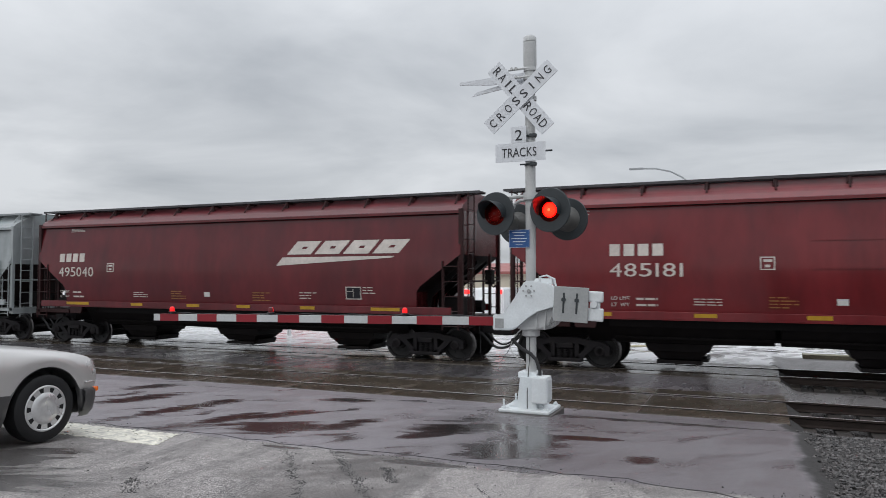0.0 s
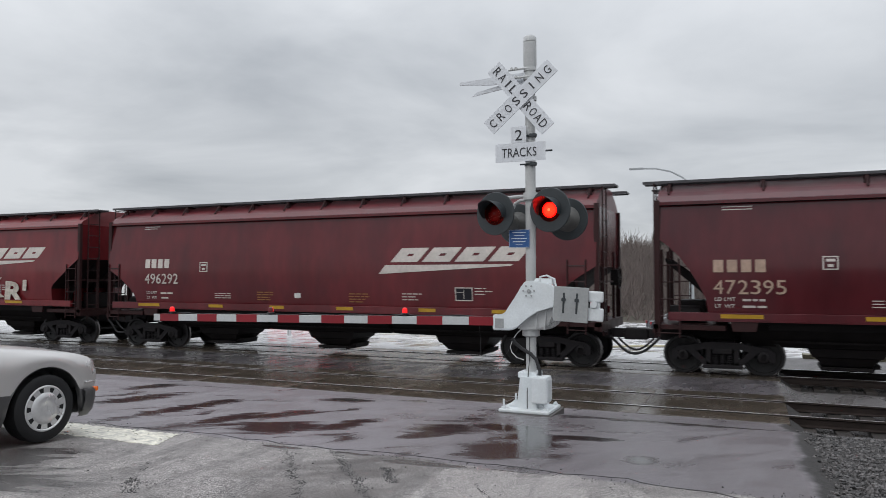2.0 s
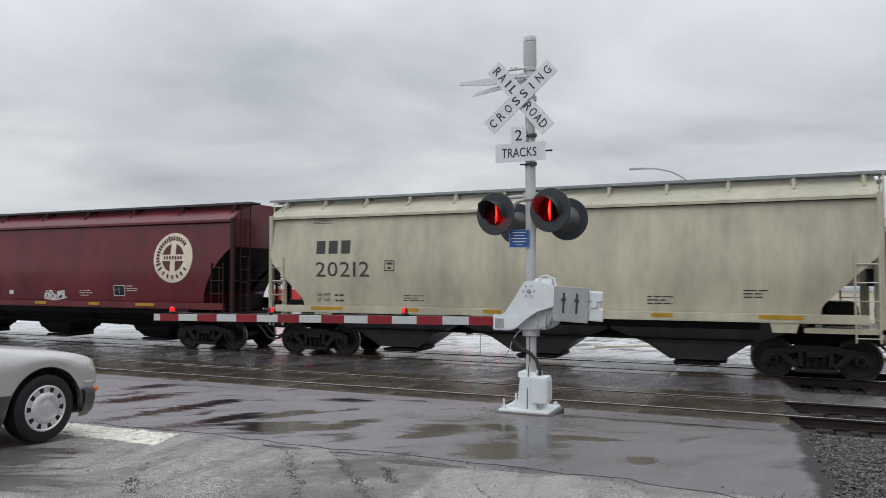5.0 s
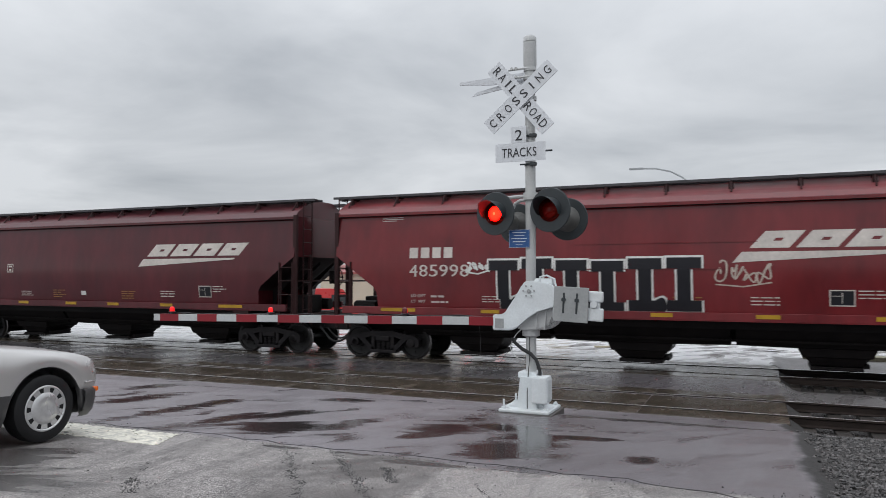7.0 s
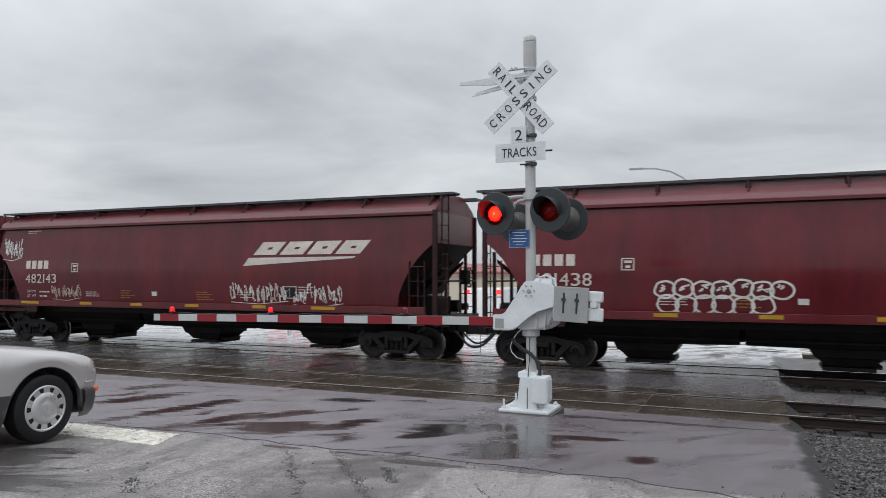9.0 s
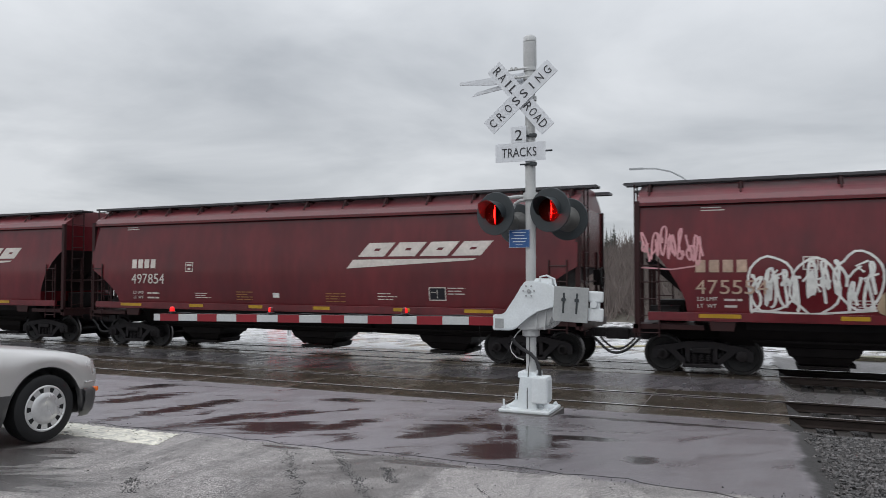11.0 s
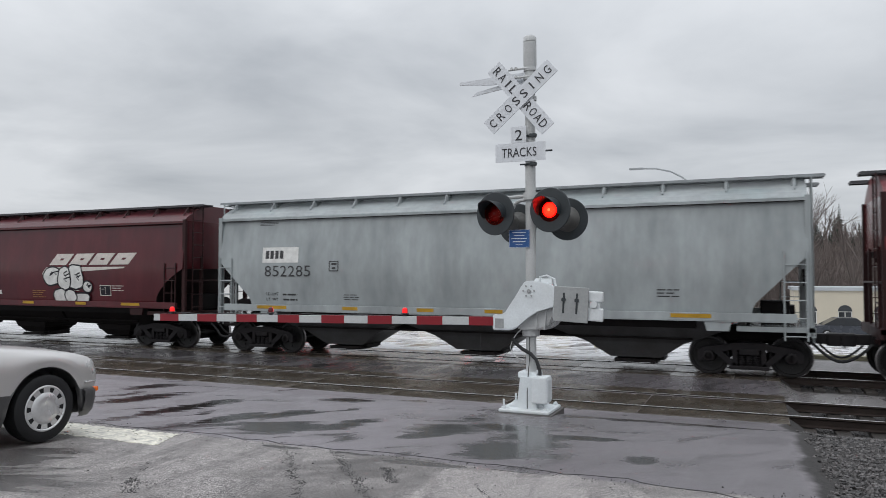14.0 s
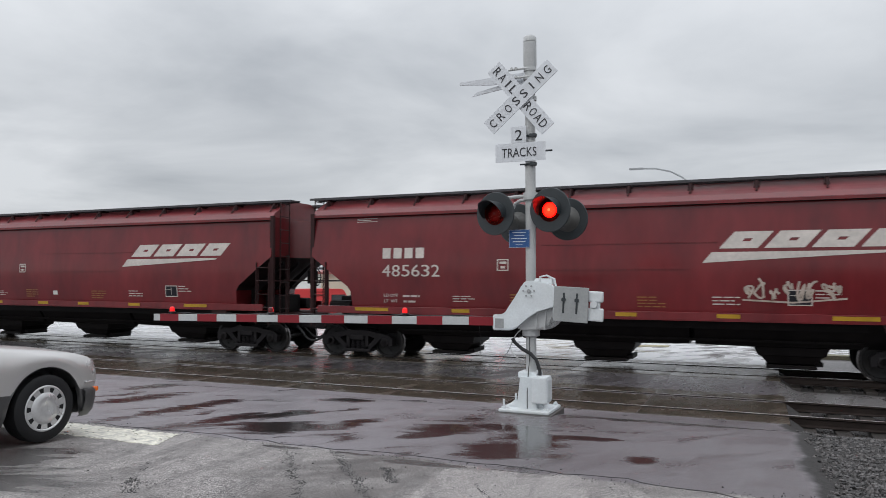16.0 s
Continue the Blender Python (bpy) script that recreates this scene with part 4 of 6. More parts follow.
def logo(car, x0, x1, z0, z1, material):
    """The slanted company emblem as plain blocks over a tapering bar."""
    h, k = z1 - z0, 0.9
    low, high = z0 + 0.40 * h, z0 + 0.87 * h
    w = (x1 - x0 - 0.32) / 4
    y = SIDE - 0.005
    g = (high - low) / 5

    def block(bm, a):
        rings = []
        for xa, xb, za, zb in ((a, a + 0.86 * w, low, high), (a + 0.37 * w, a + 0.55 * w, low + 2.05 * g, high - 2.05 * g)):
            rings.append([bm.verts.new((x + (z - low) * k, y, z)) for x, z in ((xa, za), (xb, za), (xb, zb), (xa, zb))])
        for j in range(4):
            bm.faces.new((rings[0][j], rings[0][(j + 1) % 4], rings[1][(j + 1) % 4], rings[1][j]))

    for i in range(4):
        decal(car, "emblem_block", lambda bm: block(bm, x0 + 0.16 + i * w), material, "slanted off-white emblem block")
    decal(car, "emblem_underline", lambda bm: prism(bm, [(x0 - 0.2, z0), (x1 - 0.5, z0 + 0.25 * h), (x1 - 0.42, z0 + 0.31 * h), (x0, z0 + 0.3 * h)], y, y + 0.003), material)


def roundel(car, cx, cz, r):
    decal(car, "emblem_disc", lambda bm: prism(bm, [(cx + r * math.cos(0.1309 * k), cz + r * math.sin(0.1309 * k)) for k in range(48)], SIDE - 0.005, SIDE - 0.002), EMBLEM, "faded cream disc")

    def dark(bm):
        y = SIDE - 0.008
        for q in range(4):
            a0 = 1.5708 * q
            inner = r * 0.13
            ox, oz = (1 if q in (0, 3) else -1), (1 if q < 2 else -1)
            pts = [(cx + ox * inner, cz + oz * inner)]
            arc = [a0 + 1.5708 * k / 8 for k in range(9)]
            for a in arc:
                px, pz = r * 0.56 * math.cos(a), r * 0.56 * math.sin(a)
                pts.append((cx + (ox * max(inner, abs(px))), cz + oz * max(inner, abs(pz))))
            prism(bm, pts, y, y + 0.003)
        for k in range(25):
            a = radians(200 - 220 * k / 24) if k < 18 else radians(-145 + 110 * (k - 18) / 6)
            c, s = math.cos(a), math.sin(a)
            w, h = r * 0.045, r * 0.1 * (1.25 if k in (0, 10, 18) else 0.85)
            o = Vector((cx + 0.78 * r * c, cz + 0.78 * r * s))
            u, t = Vector((c, s)), Vector((-s, c))
            prism(bm, [tuple(o + u * p * h + t * q * w) for p, q in ((-1, -1), (1, -1), (1, 1), (-1, 1))], y, y + 0.003)
        for k in range(7):
            x = cx - 0.42 * r + k * 0.14 * r
            rect(bm, x - 0.045 * r, x + 0.035 * r, cz - 0.07 * r, cz + 0.07 * r, y)

    decal(car, "emblem_mark", dark, PAINTS["dark"])


def small_marks(car, left, kind, half, rnd, plate, number_x):
    """Data lines, reflective strips, the placard and the load box along the side."""
    ink = DECALBLACK if kind == "grey" else DECAL
    strips = (1.5, 2.55), (4.45, 4.95), (6.8, 7.3), (8.75, 9.25), (11.05, 11.55), (13.4, 14.3)
    if kind == "curved":
        strips = (1.4, 2.3), (4.3, 4.85), (6.6, 7.1), (8.9, 9.45), (11.5, 12.0), (13.6, 14.4)
    for a, c in strips:
        b = min(left + c, half - 1.5)
        decal(car, "reflective_strip", lambda bm: rect(bm, left + a, b, 1.375, 1.468, SIDE - 0.046 - lean(1.42)), YELLOW)
    base_x = number_x if number_x else 1.5
    for word, z, w in (("LD LMT", 1.77, 0.44), ("LT  WT", 1.61, 0.42)):
        tagged(part("load_text", text_mesh(word, w, 0.085, ink), None, car), kind="stuff").location = (left + base_x + 0.03, SIDE - 0.006 + lean(z + 0.085), z)
    blocks = [(base_x + 0.62, base_x + 1.12, 1.62, 1.92, 2, ink), (4.44, 5.06, 1.66, 1.86, 3, ink), (10.95, 11.55, 1.68, 1.92, 3, ink), (13.09, 13.6, 1.85, 2.08, 3, ink), (1.45, 2.1, 3.87, 4.0, 3 if kind != "curved" else 2, ink)]
    if kind != "grey":
        blocks += [(6.05, 6.65, 1.62, 1.92, 4, YELLOWTEXT), (9.25, 9.9, 1.6, 1.9, 4, YELLOWTEXT)]
    for x0, x1, z0, z1, n, mat in blocks:
        def lines(bm):
            h = (z1 - z0) / n
            for i in range(n):
                a = left + x0
                end = left + x1 - rnd.choice((0, 0, 0.12, 0.2))
                while a < end:
                    b = min(end, a + rnd.uniform(0.1, 0.3))
                    if z0 > 3:
                        b = end
                    rect(bm, a, b, z0 + h * i, z0 + h * i + h * 0.34, SIDE - 0.005)
                    a = b + 0.035
        tagged(decal(car, "stencil_block", lines, mat), kind="stuff")

    def frame_lines(bm, x, z, w, h, t):
        y = SIDE - 0.005
        for a, c, d, e in ((x, x + w, z, z + t), (x, x + w, z + h - t, z + h), (x, x + t, z + t, z + h - t), (x + w - t, x + w, z + t, z + h - t)):
            rect(bm, a, c, d, e, y)

    decal(car, "plate_mark", lambda bm: (frame_lines(bm, left + plate, 2.48, 0.31, 0.3, 0.025), rect(bm, left + plate + 0.1, left + plate + 0.21, 2.54, 2.6, SIDE - 0.005), rect(bm, left + plate + 0.07, left + plate + 0.25, 2.66, 2.72, SIDE - 0.005)), ink)
    if kind == "grey":
        return
    decal(car, "load_box", lambda bm: rect(bm, left + 12.55, left + 13.0, 1.7, 2.02, SIDE - 0.004), SPRAYBLACK)
    decal(car, "load_box_frame", lambda bm: (frame_lines(bm, left + 12.53, 1.68, 0.5, 0.36, 0.025), rect(bm, left + 12.77, left + 12.785, 1.74, 1.98, SIDE - 0.0065), rect(bm, left + 12.58, left + 12.76, 1.9, 1.912, SIDE - 0.0065)), ink)
    decal(car, "paper_card", lambda bm: rect(bm, left + 7.4, left + 7.62, 1.7, 1.84, SIDE - 0.004), SPRAYWHITE)


CARS = (
    # left end at the start, kind, paint, number, number x, emblem
    (-41.0, "grey", "grey", "", 0, ""),
    (-23.3, "straight", "brown", "495040", 1.05, "slant"),
    (-5.8, "straight", "red", "485181", 2.5, "slant"),
    (12.6, "curved", "brown", "496292", 1.63, "slant"),
    (30.35, "curved", "dark", "472395", 1.25, "round"),
    (49.06, "curved", "maroon", "474995", 1.5, "round"),
    (67.94, "grey", "cream", "20212", 1.62, ""),
    (85.2, "straight", "dark", "498374", 1.49, "slant"),
    (102.76, "straight", "red", "485998", 2.35, "slant"),
    (120.9, "curved", "brown", "482143", 1.55, "slant"),
    (139.8, "curved", "maroon", "481438", 1.3, "slant"),
    (158.2, "curved", "brown", "497854", 1.82, "slant"),
    (176.25, "curved", "maroon", "475554", 1.33, "round"),
    (194.8, "curved", "dark", "496581", 1.9, "slant"),
    (212.4, "grey", "grey", "852285", 1.73, ""),
    (230.2, "straight", "red", "485080", 2.38, "slant"),
    (248.3, "straight", "red", "485632", 2.34, "slant"),
    (266.3, "curved", "brown", "", 0, "slant"),
    (284.5, "", "", "", 0, ""),
)
COLOUR_WORDS = {"brown": "brown-red", "red": "oxide-red", "dark": "dark brown", "maroon": "maroon", "grey": "pale grey", "cream": "cream"}
TRAIN = []      # (car, centre at the start)
WHEELSETS = []  # (wheelset, pose in its truck, car centre at the start)


def build_car(i):
    left_end, kind, tone, number, number_x, emblem = CARS[i]
    pitch = CARS[i + 1][0] - left_end
    half = round((pitch - 1.45) / 2, 2)
    rnd = random.Random(100 + i)
    paintm = PAINTS[tone]
    grate = GREYGRATE if kind == "grey" else GRATE
    label = "wet %s steel covered hopper railcar with %s" % (COLOUR_WORDS[tone], "black stencils" if kind == "grey" else "white stencils and graffiti" if i in (2, 4, 8, 9, 10, 12, 13, 16) else "white stencils")
    centre = left_end + half
    car = thing("hopper_car", label, "railcar", "cars of the freight train", pose(centre, TRACK_Y, 0))
    shape = "late" if i in (3, 11, 13) else kind
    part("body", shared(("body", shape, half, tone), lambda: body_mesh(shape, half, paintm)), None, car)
    part("roof", shared(("roof", half, tone), lambda: roof_mesh(half, ROOFS[tone])), None, car)
    for s in (0, 1):
        for name, key, make in (("running_board", (half, grate.name), lambda: board_mesh(half, grate)),):
            p = part(name, shared((name, *key), make), None, car, "grated steel roof walkway")
            p.rotation_euler.z = math.pi * s
        n = 13 if i in (3, 11, 13) else 12 if kind != "curved" else 9
        for k in range(n):
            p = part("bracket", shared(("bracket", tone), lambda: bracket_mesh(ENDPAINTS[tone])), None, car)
            p.rotation_euler.z = math.pi * s
            p.location.x = -half + 0.25 + (2 * half - 0.5) * k / (n - 1)

        def sill():
            bm = bmesh.new()
            bx(bm, -half + 0.25, half - 0.25, SIDE - 0.04, SIDE + 0.06, 1.32, 1.5, 0.008)
            bx(bm, -half + 0.25, half - 0.25, SIDE - 0.04, SIDE + 0.2, 1.3, 1.32)
            return mesh_of("side_sill", bm, paintm)

        p = part("side_sill", shared(("sill", half, tone), sill), None, car)
        p.rotation_euler.z = math.pi * s

        def bolster_plate():
            bm = bmesh.new()
            prism(bm, [(-0.3, 1.32), (0.3, 1.32), (0.24, 1.08), (-0.24, 1.08)], SIDE - 0.02, SIDE + 0.05)
            return mesh_of("jacking_pad", bm, ENDPAINTS[tone])

        for e in (-1, 1):
            p = part("jacking_pad", shared(("pad", tone), bolster_plate), None, car)
            p.location.x = e * (half - 1.9) * (1 if s == 0 else -1)
            p.rotation_euler.z = math.pi * s
    # ends
    for e in (-1, 1):
        def end_frame():
            bm = bmesh.new()
            for y in (-1.5, 1.5):
                bx(bm, half - 0.06, half + 0.06, y - 0.05, y + 0.05, 1.0, 4.15)
            for y in (-0.75, 0.75):
                bx(bm, half - 0.04, half + 0.04, y - 0.035, y + 0.035, 1.1, 3.0)
            bx(bm, half - 1.5, half + 0.12, -1.55, 1.55, 1.08, 1.2, 0.01)
            bx(bm, half + 0.03, half + 0.12, -1.55, 1.55, 0.98, 1.2)
            rod(bm, (half + 0.05, -1.5, 2.2), (half + 0.05, 1.5, 2.2), 0.025, seg=6)
            rod(bm, (half - 0.5, -1.52, 1.2), (half - 0.5, -1.52, 2.6), 0.022, seg=6)
            rod(bm, (half - 0.5, 1.52, 1.2), (half - 0.5, 1.52, 2.6), 0.022, seg=6)
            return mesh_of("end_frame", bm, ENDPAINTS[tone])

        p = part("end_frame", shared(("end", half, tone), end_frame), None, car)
        p.rotation_euler.z = 0 if e > 0 else math.pi

        def slope_rib():
            bm = bmesh.new()
            for y in (-0.8, 0.0, 0.8):
                prism(bm, [(half - 1.3, 1.2), (half - 1.24, 1.2), (half - 1.16, 1.75), (half - 0.1, 2.7), (half - 0.1, 2.8), (half - 1.3, 1.9)], y - 0.02, y + 0.02)
            bx(bm, half - 1.0, half - 0.35, -0.5, 0.5, 1.2, 1.75, 0.05)
            rod(bm, (half - 0.9, 0.75, 1.45), (half - 0.2, 0.75, 1.45), 0.18, seg=12)
            return mesh_of("brake_gear", bm, BLACK)

        p = part("brake_gear", shared(("gear", half), slope_rib), None, car)
        p.rotation_euler.z = 0 if e > 0 else math.pi
        for s in (-1, 1):
            top = 2.9 if kind == "grey" else 2.75
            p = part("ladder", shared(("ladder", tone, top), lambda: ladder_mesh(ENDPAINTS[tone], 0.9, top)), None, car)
            p.location = (half - 0.5 if e > 0 else -half + 0.04, s * (-SIDE + 0.02), 0)
            if e > 0 and s < 0 and kind == "curved":
                p.location.x = half - 0.72
        p = part("ladder", shared(("ladder", tone), lambda: ladder_mesh(ENDPAINTS[tone])), None, car)
        p.location, p.rotation_euler.z = (e * (half + 0.1), -1.25, 0.3), math.pi / 2
        p = part("coupler", shared(("coupler",), coupler_mesh), None, car)
        p.location.x = e * half
        p.rotation_euler.z = 0 if e > 0 else math.pi
    part("air_hose", shared(("hose",), hose_mesh), None, car).location.x = half + 0.725
    p = part("brake_wheel", shared(("brake",), brake_wheel_mesh), None, car)
    p.location = (half + 0.2, 0.55, 2.3)

    # underframe
    def centre_sill():
        bm = bmesh.new()
        bx(bm, -half - 0.1, half + 0.1, -0.3, 0.3, 0.78, 1.14)
        bx(bm, -half + 2.4, half - 2.4, -1.2, 1.2, 1.1, 1.42)
        for y in (-0.95, 0.95):
            rod(bm, (-half + 2.5, y, 0.82), (half - 2.5, y, 0.82), 0.03, seg=6)
        return mesh_of("centre_sill", bm, BLACK)

    part("centre_sill", shared(("centre", half), centre_sill), None, car)
    step = (2 * half - 4.4) / 3
    for k in (-1, 0, 1):
        p = part("hopper_chute", shared(("chute", round(step, 2), kind == "grey"), lambda: chute_mesh(step / 2, kind)), None, car)
        p.location.x = k * step * 1.07
        g = part("outlet_gate", shared(("gate", round(step, 2)), lambda: gate_mesh(step / 2)), None, p)
    for e in (-1, 1):
        truck = part("truck", shared(("bolster",), bolster_mesh), None, car, "cast steel two-axle truck")
        truck.location.x = e * (half - (1.4 if kind == "curved" else 1.25))
        for s in (-1, 1):
            part("side_frame", shared(("frame",), side_frame_mesh), None, truck).location.y = s * 1.0
            for x in (-0.16, 0.0, 0.16):
                part("coil_spring", shared(("spring",), spring_mesh), None, truck).location = (x, s * 1.0, 0)
            for x in (-0.889, 0.889):
                c = part("bearing_cap", shared(("bearing",), bearing_mesh), None, truck)
                c.location = (x, s * 1.02, 0.457)
        for x in (-0.889, 0.889):
            w = part("wheelset", shared(("wheels",), wheelset_mesh), None, truck, "pair of grimy steel wheels on an axle")
            w.location = (x, 0, 0.457)
            WHEELSETS.append((w, x, centre))
    # markings
    left = -half
    if kind == "straight" and tone == "red":
        for z, x0, x1 in ((3.12, 6.9, 11.1), (2.5, 6.9, 10.4)):
            p = part("pressed_seam", bx(bmesh.new(), left + x0, left + x1, SIDE - 0.012, SIDE + 0.02, z, z + 0.022), paintm, car)
            p.location.y = lean(z)
    small_marks(car, left, kind, half, rnd, number_x + (3.37 if tone == "red" else 2.25), number_x)
    ink = DECALBLACK if kind == "grey" else DECALFADE if emblem == "round" else DECAL
    nz = 2.33 if kind != "curved" else 1.93 if emblem == "round" else 2.1
    if number:
        tall = 0.42 if tone == "cream" else 0.32
        spread = 1.38 if i in (3, 11, 13) else 1.53 if kind == "curved" else 1.74 if tone == "red" else 1.62
        w = spread * len(number) / 6 * tall / 0.32
        units = sum(0.55 if c == "1" else 1.0 for c in number) - 0.18
        x = left + number_x
        for c in number:
            cw = w / units * (0.55 if c == "1" else 1.0)
            p = part("digit", text_mesh(c, w / units * (0.2 if c == "1" else 0.82), tall, ink), None, car)
            p.location = (x + (0.08 * w / units if c == "1" else 0.0), SIDE - 0.004 + min(lean(nz), lean(nz + tall)), nz)
            x += cw

        if not (i == 14):
            def marks(bm):
                for k in range(3 if kind == "grey" else 4):
                    x = left + number_x + 0.315 * k * tall / 0.32 * spread / 1.62
                    z = nz + 0.5 * tall / 0.32
                    rect(bm, x, x + 0.23 * tall / 0.32 * spread / 1.62, z, z + 0.9 * tall, SIDE - 0.005)
            decal(car, "owner_mark", marks, ink)
    if emblem == "slant":
        x0 = {1: 10.12, 2: 10.85, 3: 10.2, 7: 9.99, 8: 10.52, 9: 11.06, 11: 9.93, 13: 9.72, 15: 10.66, 16: 10.7}.get(i, 10.4)
        z0 = 2.4 if i in (3, 13) else 2.56 if i == 11 else 2.65
        logo(car, left + x0 + 0.25, left + x0 + 4.4, z0, z0 + 0.82, DECAL)
    elif emblem == "round":
        roundel(car, left + (15.0 if i != 5 else 15.1), 2.93, 0.8)
    if i == 2:
        block_word(car, "WLKR", left + 10.4, left + 14.3, 1.5, 2.22, (SPRAYTHIN,), None, 3, fat=0.04)
        block_word(car, "1", left + 14.25, left + 14.6, 1.82, 2.2, (SPRAYTHIN,), None, 5, fat=0.02)
    elif i == 4:
        bubbles(car, left + 8.9, left + 12.9, 1.44, 2.42, 6, SPRAYBLUE, SPRAYCRIMSON, 14, square=0.22)
        scribble(car, left + 7.8, left + 8.6, 1.6, 2.0, SPRAYWHITE, 9, 0.03, 4)
    elif i == 5:
        scribble(car, left + 9.2, left + 10.3, 1.52, 1.86, SPRAYWHITE, 5, 0.06, 5)
        scribble(car, left + 4.6, left + 6.2, 1.6, 1.9, DECALFADE, 6, 0.035, 5)
    elif i == 8:
        slab_letters(car, left + 4.6, left + 9.95, 1.48, 2.75, 6, 5)
        scribble(car, left + 10.2, left + 11.4, 2.1, 2.75, SPRAYFAINT, 16, 0.04, 4)
        scribble(car, left + 4.0, left + 4.7, 2.4, 2.7, SPRAYWHITE, 17, 0.05, 4)
    elif i == 9:
        scribble(car, left + 10.6, left + 12.7, 1.5, 2.2, SPRAYWHITE, 22, 0.024, 13)
        scribble(car, left + 12.9, left + 14.6, 1.45, 2.15, SPRAYWHITE, 23, 0.024, 10)
        scribble(car, left + 0.3, left + 1.3, 2.9, 3.75, SPRAYWHITE, 24, 0.022, 8)
        scribble(car, left + 2.8, left + 4.2, 1.5, 2.1, SPRAYFAINT, 25, 0.024, 9)
    elif i == 10:
        bubbles(car, left + 4.35, left + 7.3, 1.82, 2.25, 7, None, SPRAYWHITE, 31, square=0.1)
        bubbles(car, left + 4.4, left + 6.9, 1.44, 1.9, 6, None, SPRAYWHITE, 34, square=0.1, inner=False)
    elif i == 12:
        scribble(car, left + 0.1, left + 1.5, 2.5, 3.6, SPRAYPINK, 40, 0.045, 7)
        bubbles(car, left + 2.5, left + 5.1, 1.5, 2.85, 3, None, SPRAYWHITE, 41, square=0.0)
        scribble(car, left + 2.5, left + 5.0, 1.5, 2.8, SPRAYWHITE, 44, 0.06, 9)
        bubbles(car, left + 5.1, left + 10.2, 1.46, 2.1, 5, SPRAYTAN, SPRAYTAN, 42, inner=False)
        block_word(car, "MEERK", left + 5.2, left + 10.1, 1.5, 2.6, (SPRAYGREY,), SPRAYBLACK, 45, y=SIDE - 0.012, fat=0.06)
        bubbles(car, left + 10.3, left + 14.8, 1.46, 2.3, 5, SPRAYTAN, SPRAYTAN, 43, inner=False)
        block_word(car, "DUBAI", left + 10.4, left + 14.5, 1.48, 2.5, (SPRAYPATCH,), SPRAYBLACK, 46, y=SIDE - 0.012, fat=0.07)
    elif i == 13:
        for k, (a, c, lo, hi, sq, strokes) in enumerate(((9.9, 10.68, 1.97, 2.68, 0.1, True), (11.1, 11.72, 1.8, 2.72, 0.5, True), (10.6, 11.16, 1.8, 2.68, 0.35, True), (11.78, 12.18, 1.78, 2.2, 0.1, True), (10.38, 11.0, 1.42, 1.97, 0.15, False), (11.3, 12.02, 1.42, 1.8, 0.5, False), (10.92, 11.45, 1.42, 1.88, 0.2, False))):
            bubbles(car, left + a, left + c, lo, hi, 1, SPRAYWHITE, SPRAYBLACK, 51 + k, y=SIDE - 0.008 * k, square=sq, inner=strokes)
    elif i == 14:
        decal(car, "owner_panel", lambda bm: rect(bm, left + 1.63, left + 2.91, 2.74, 3.2, SIDE - 0.005), SPRAYWHITE)
        decal(car, "owner_mark", lambda bm: [rect(bm, left + 1.75 + 0.17 * k, left + 1.87 + 0.17 * k, 2.86, 3.1, SIDE - 0.009) for k in range(4)], DECALBLACK)
    elif i == 16:
        scribble(car, left + 11.6, left + 13.7, 1.75, 2.3, SPRAYFAINT, 61, 0.05, 8)
    TRAIN.append((car, centre))


# ---- crossing signal with gate ----
LAMPS = []   # (lamp unit, home pose, lit first)
MAST_X, MAST_Y, MAST_Z = -2.88, 9.75, 0.47


def lettered_blade(parent, name, length, width, angle, cx, cz, y, words):
    bm = bmesh.new()
    bx(bm, -length / 2, length / 2, -0.012, 0.0, -width / 2, width / 2, 0.003)
    blade = part(name, bm, SIGNWHITE, parent, "white blade with black letters")
    blade.matrix_local = Matrix.Translation((cx, y, cz)) @ Matrix.Rotation(radians(-angle), 4, "Y")
    for word, x0, w in words:
        pitch = (w - 0.085) / (len(word) - 1)
        for k, letter in enumerate(word):
            lw = 0.022 if letter == "I" else 0.085
            t = part("letter", text_mesh(letter, lw, 0.12, SIGNBLACK), None, blade)
            t.location = (x0 + pitch * k + (0.085 - lw) / 2, -0.013, -0.06)
    return blade


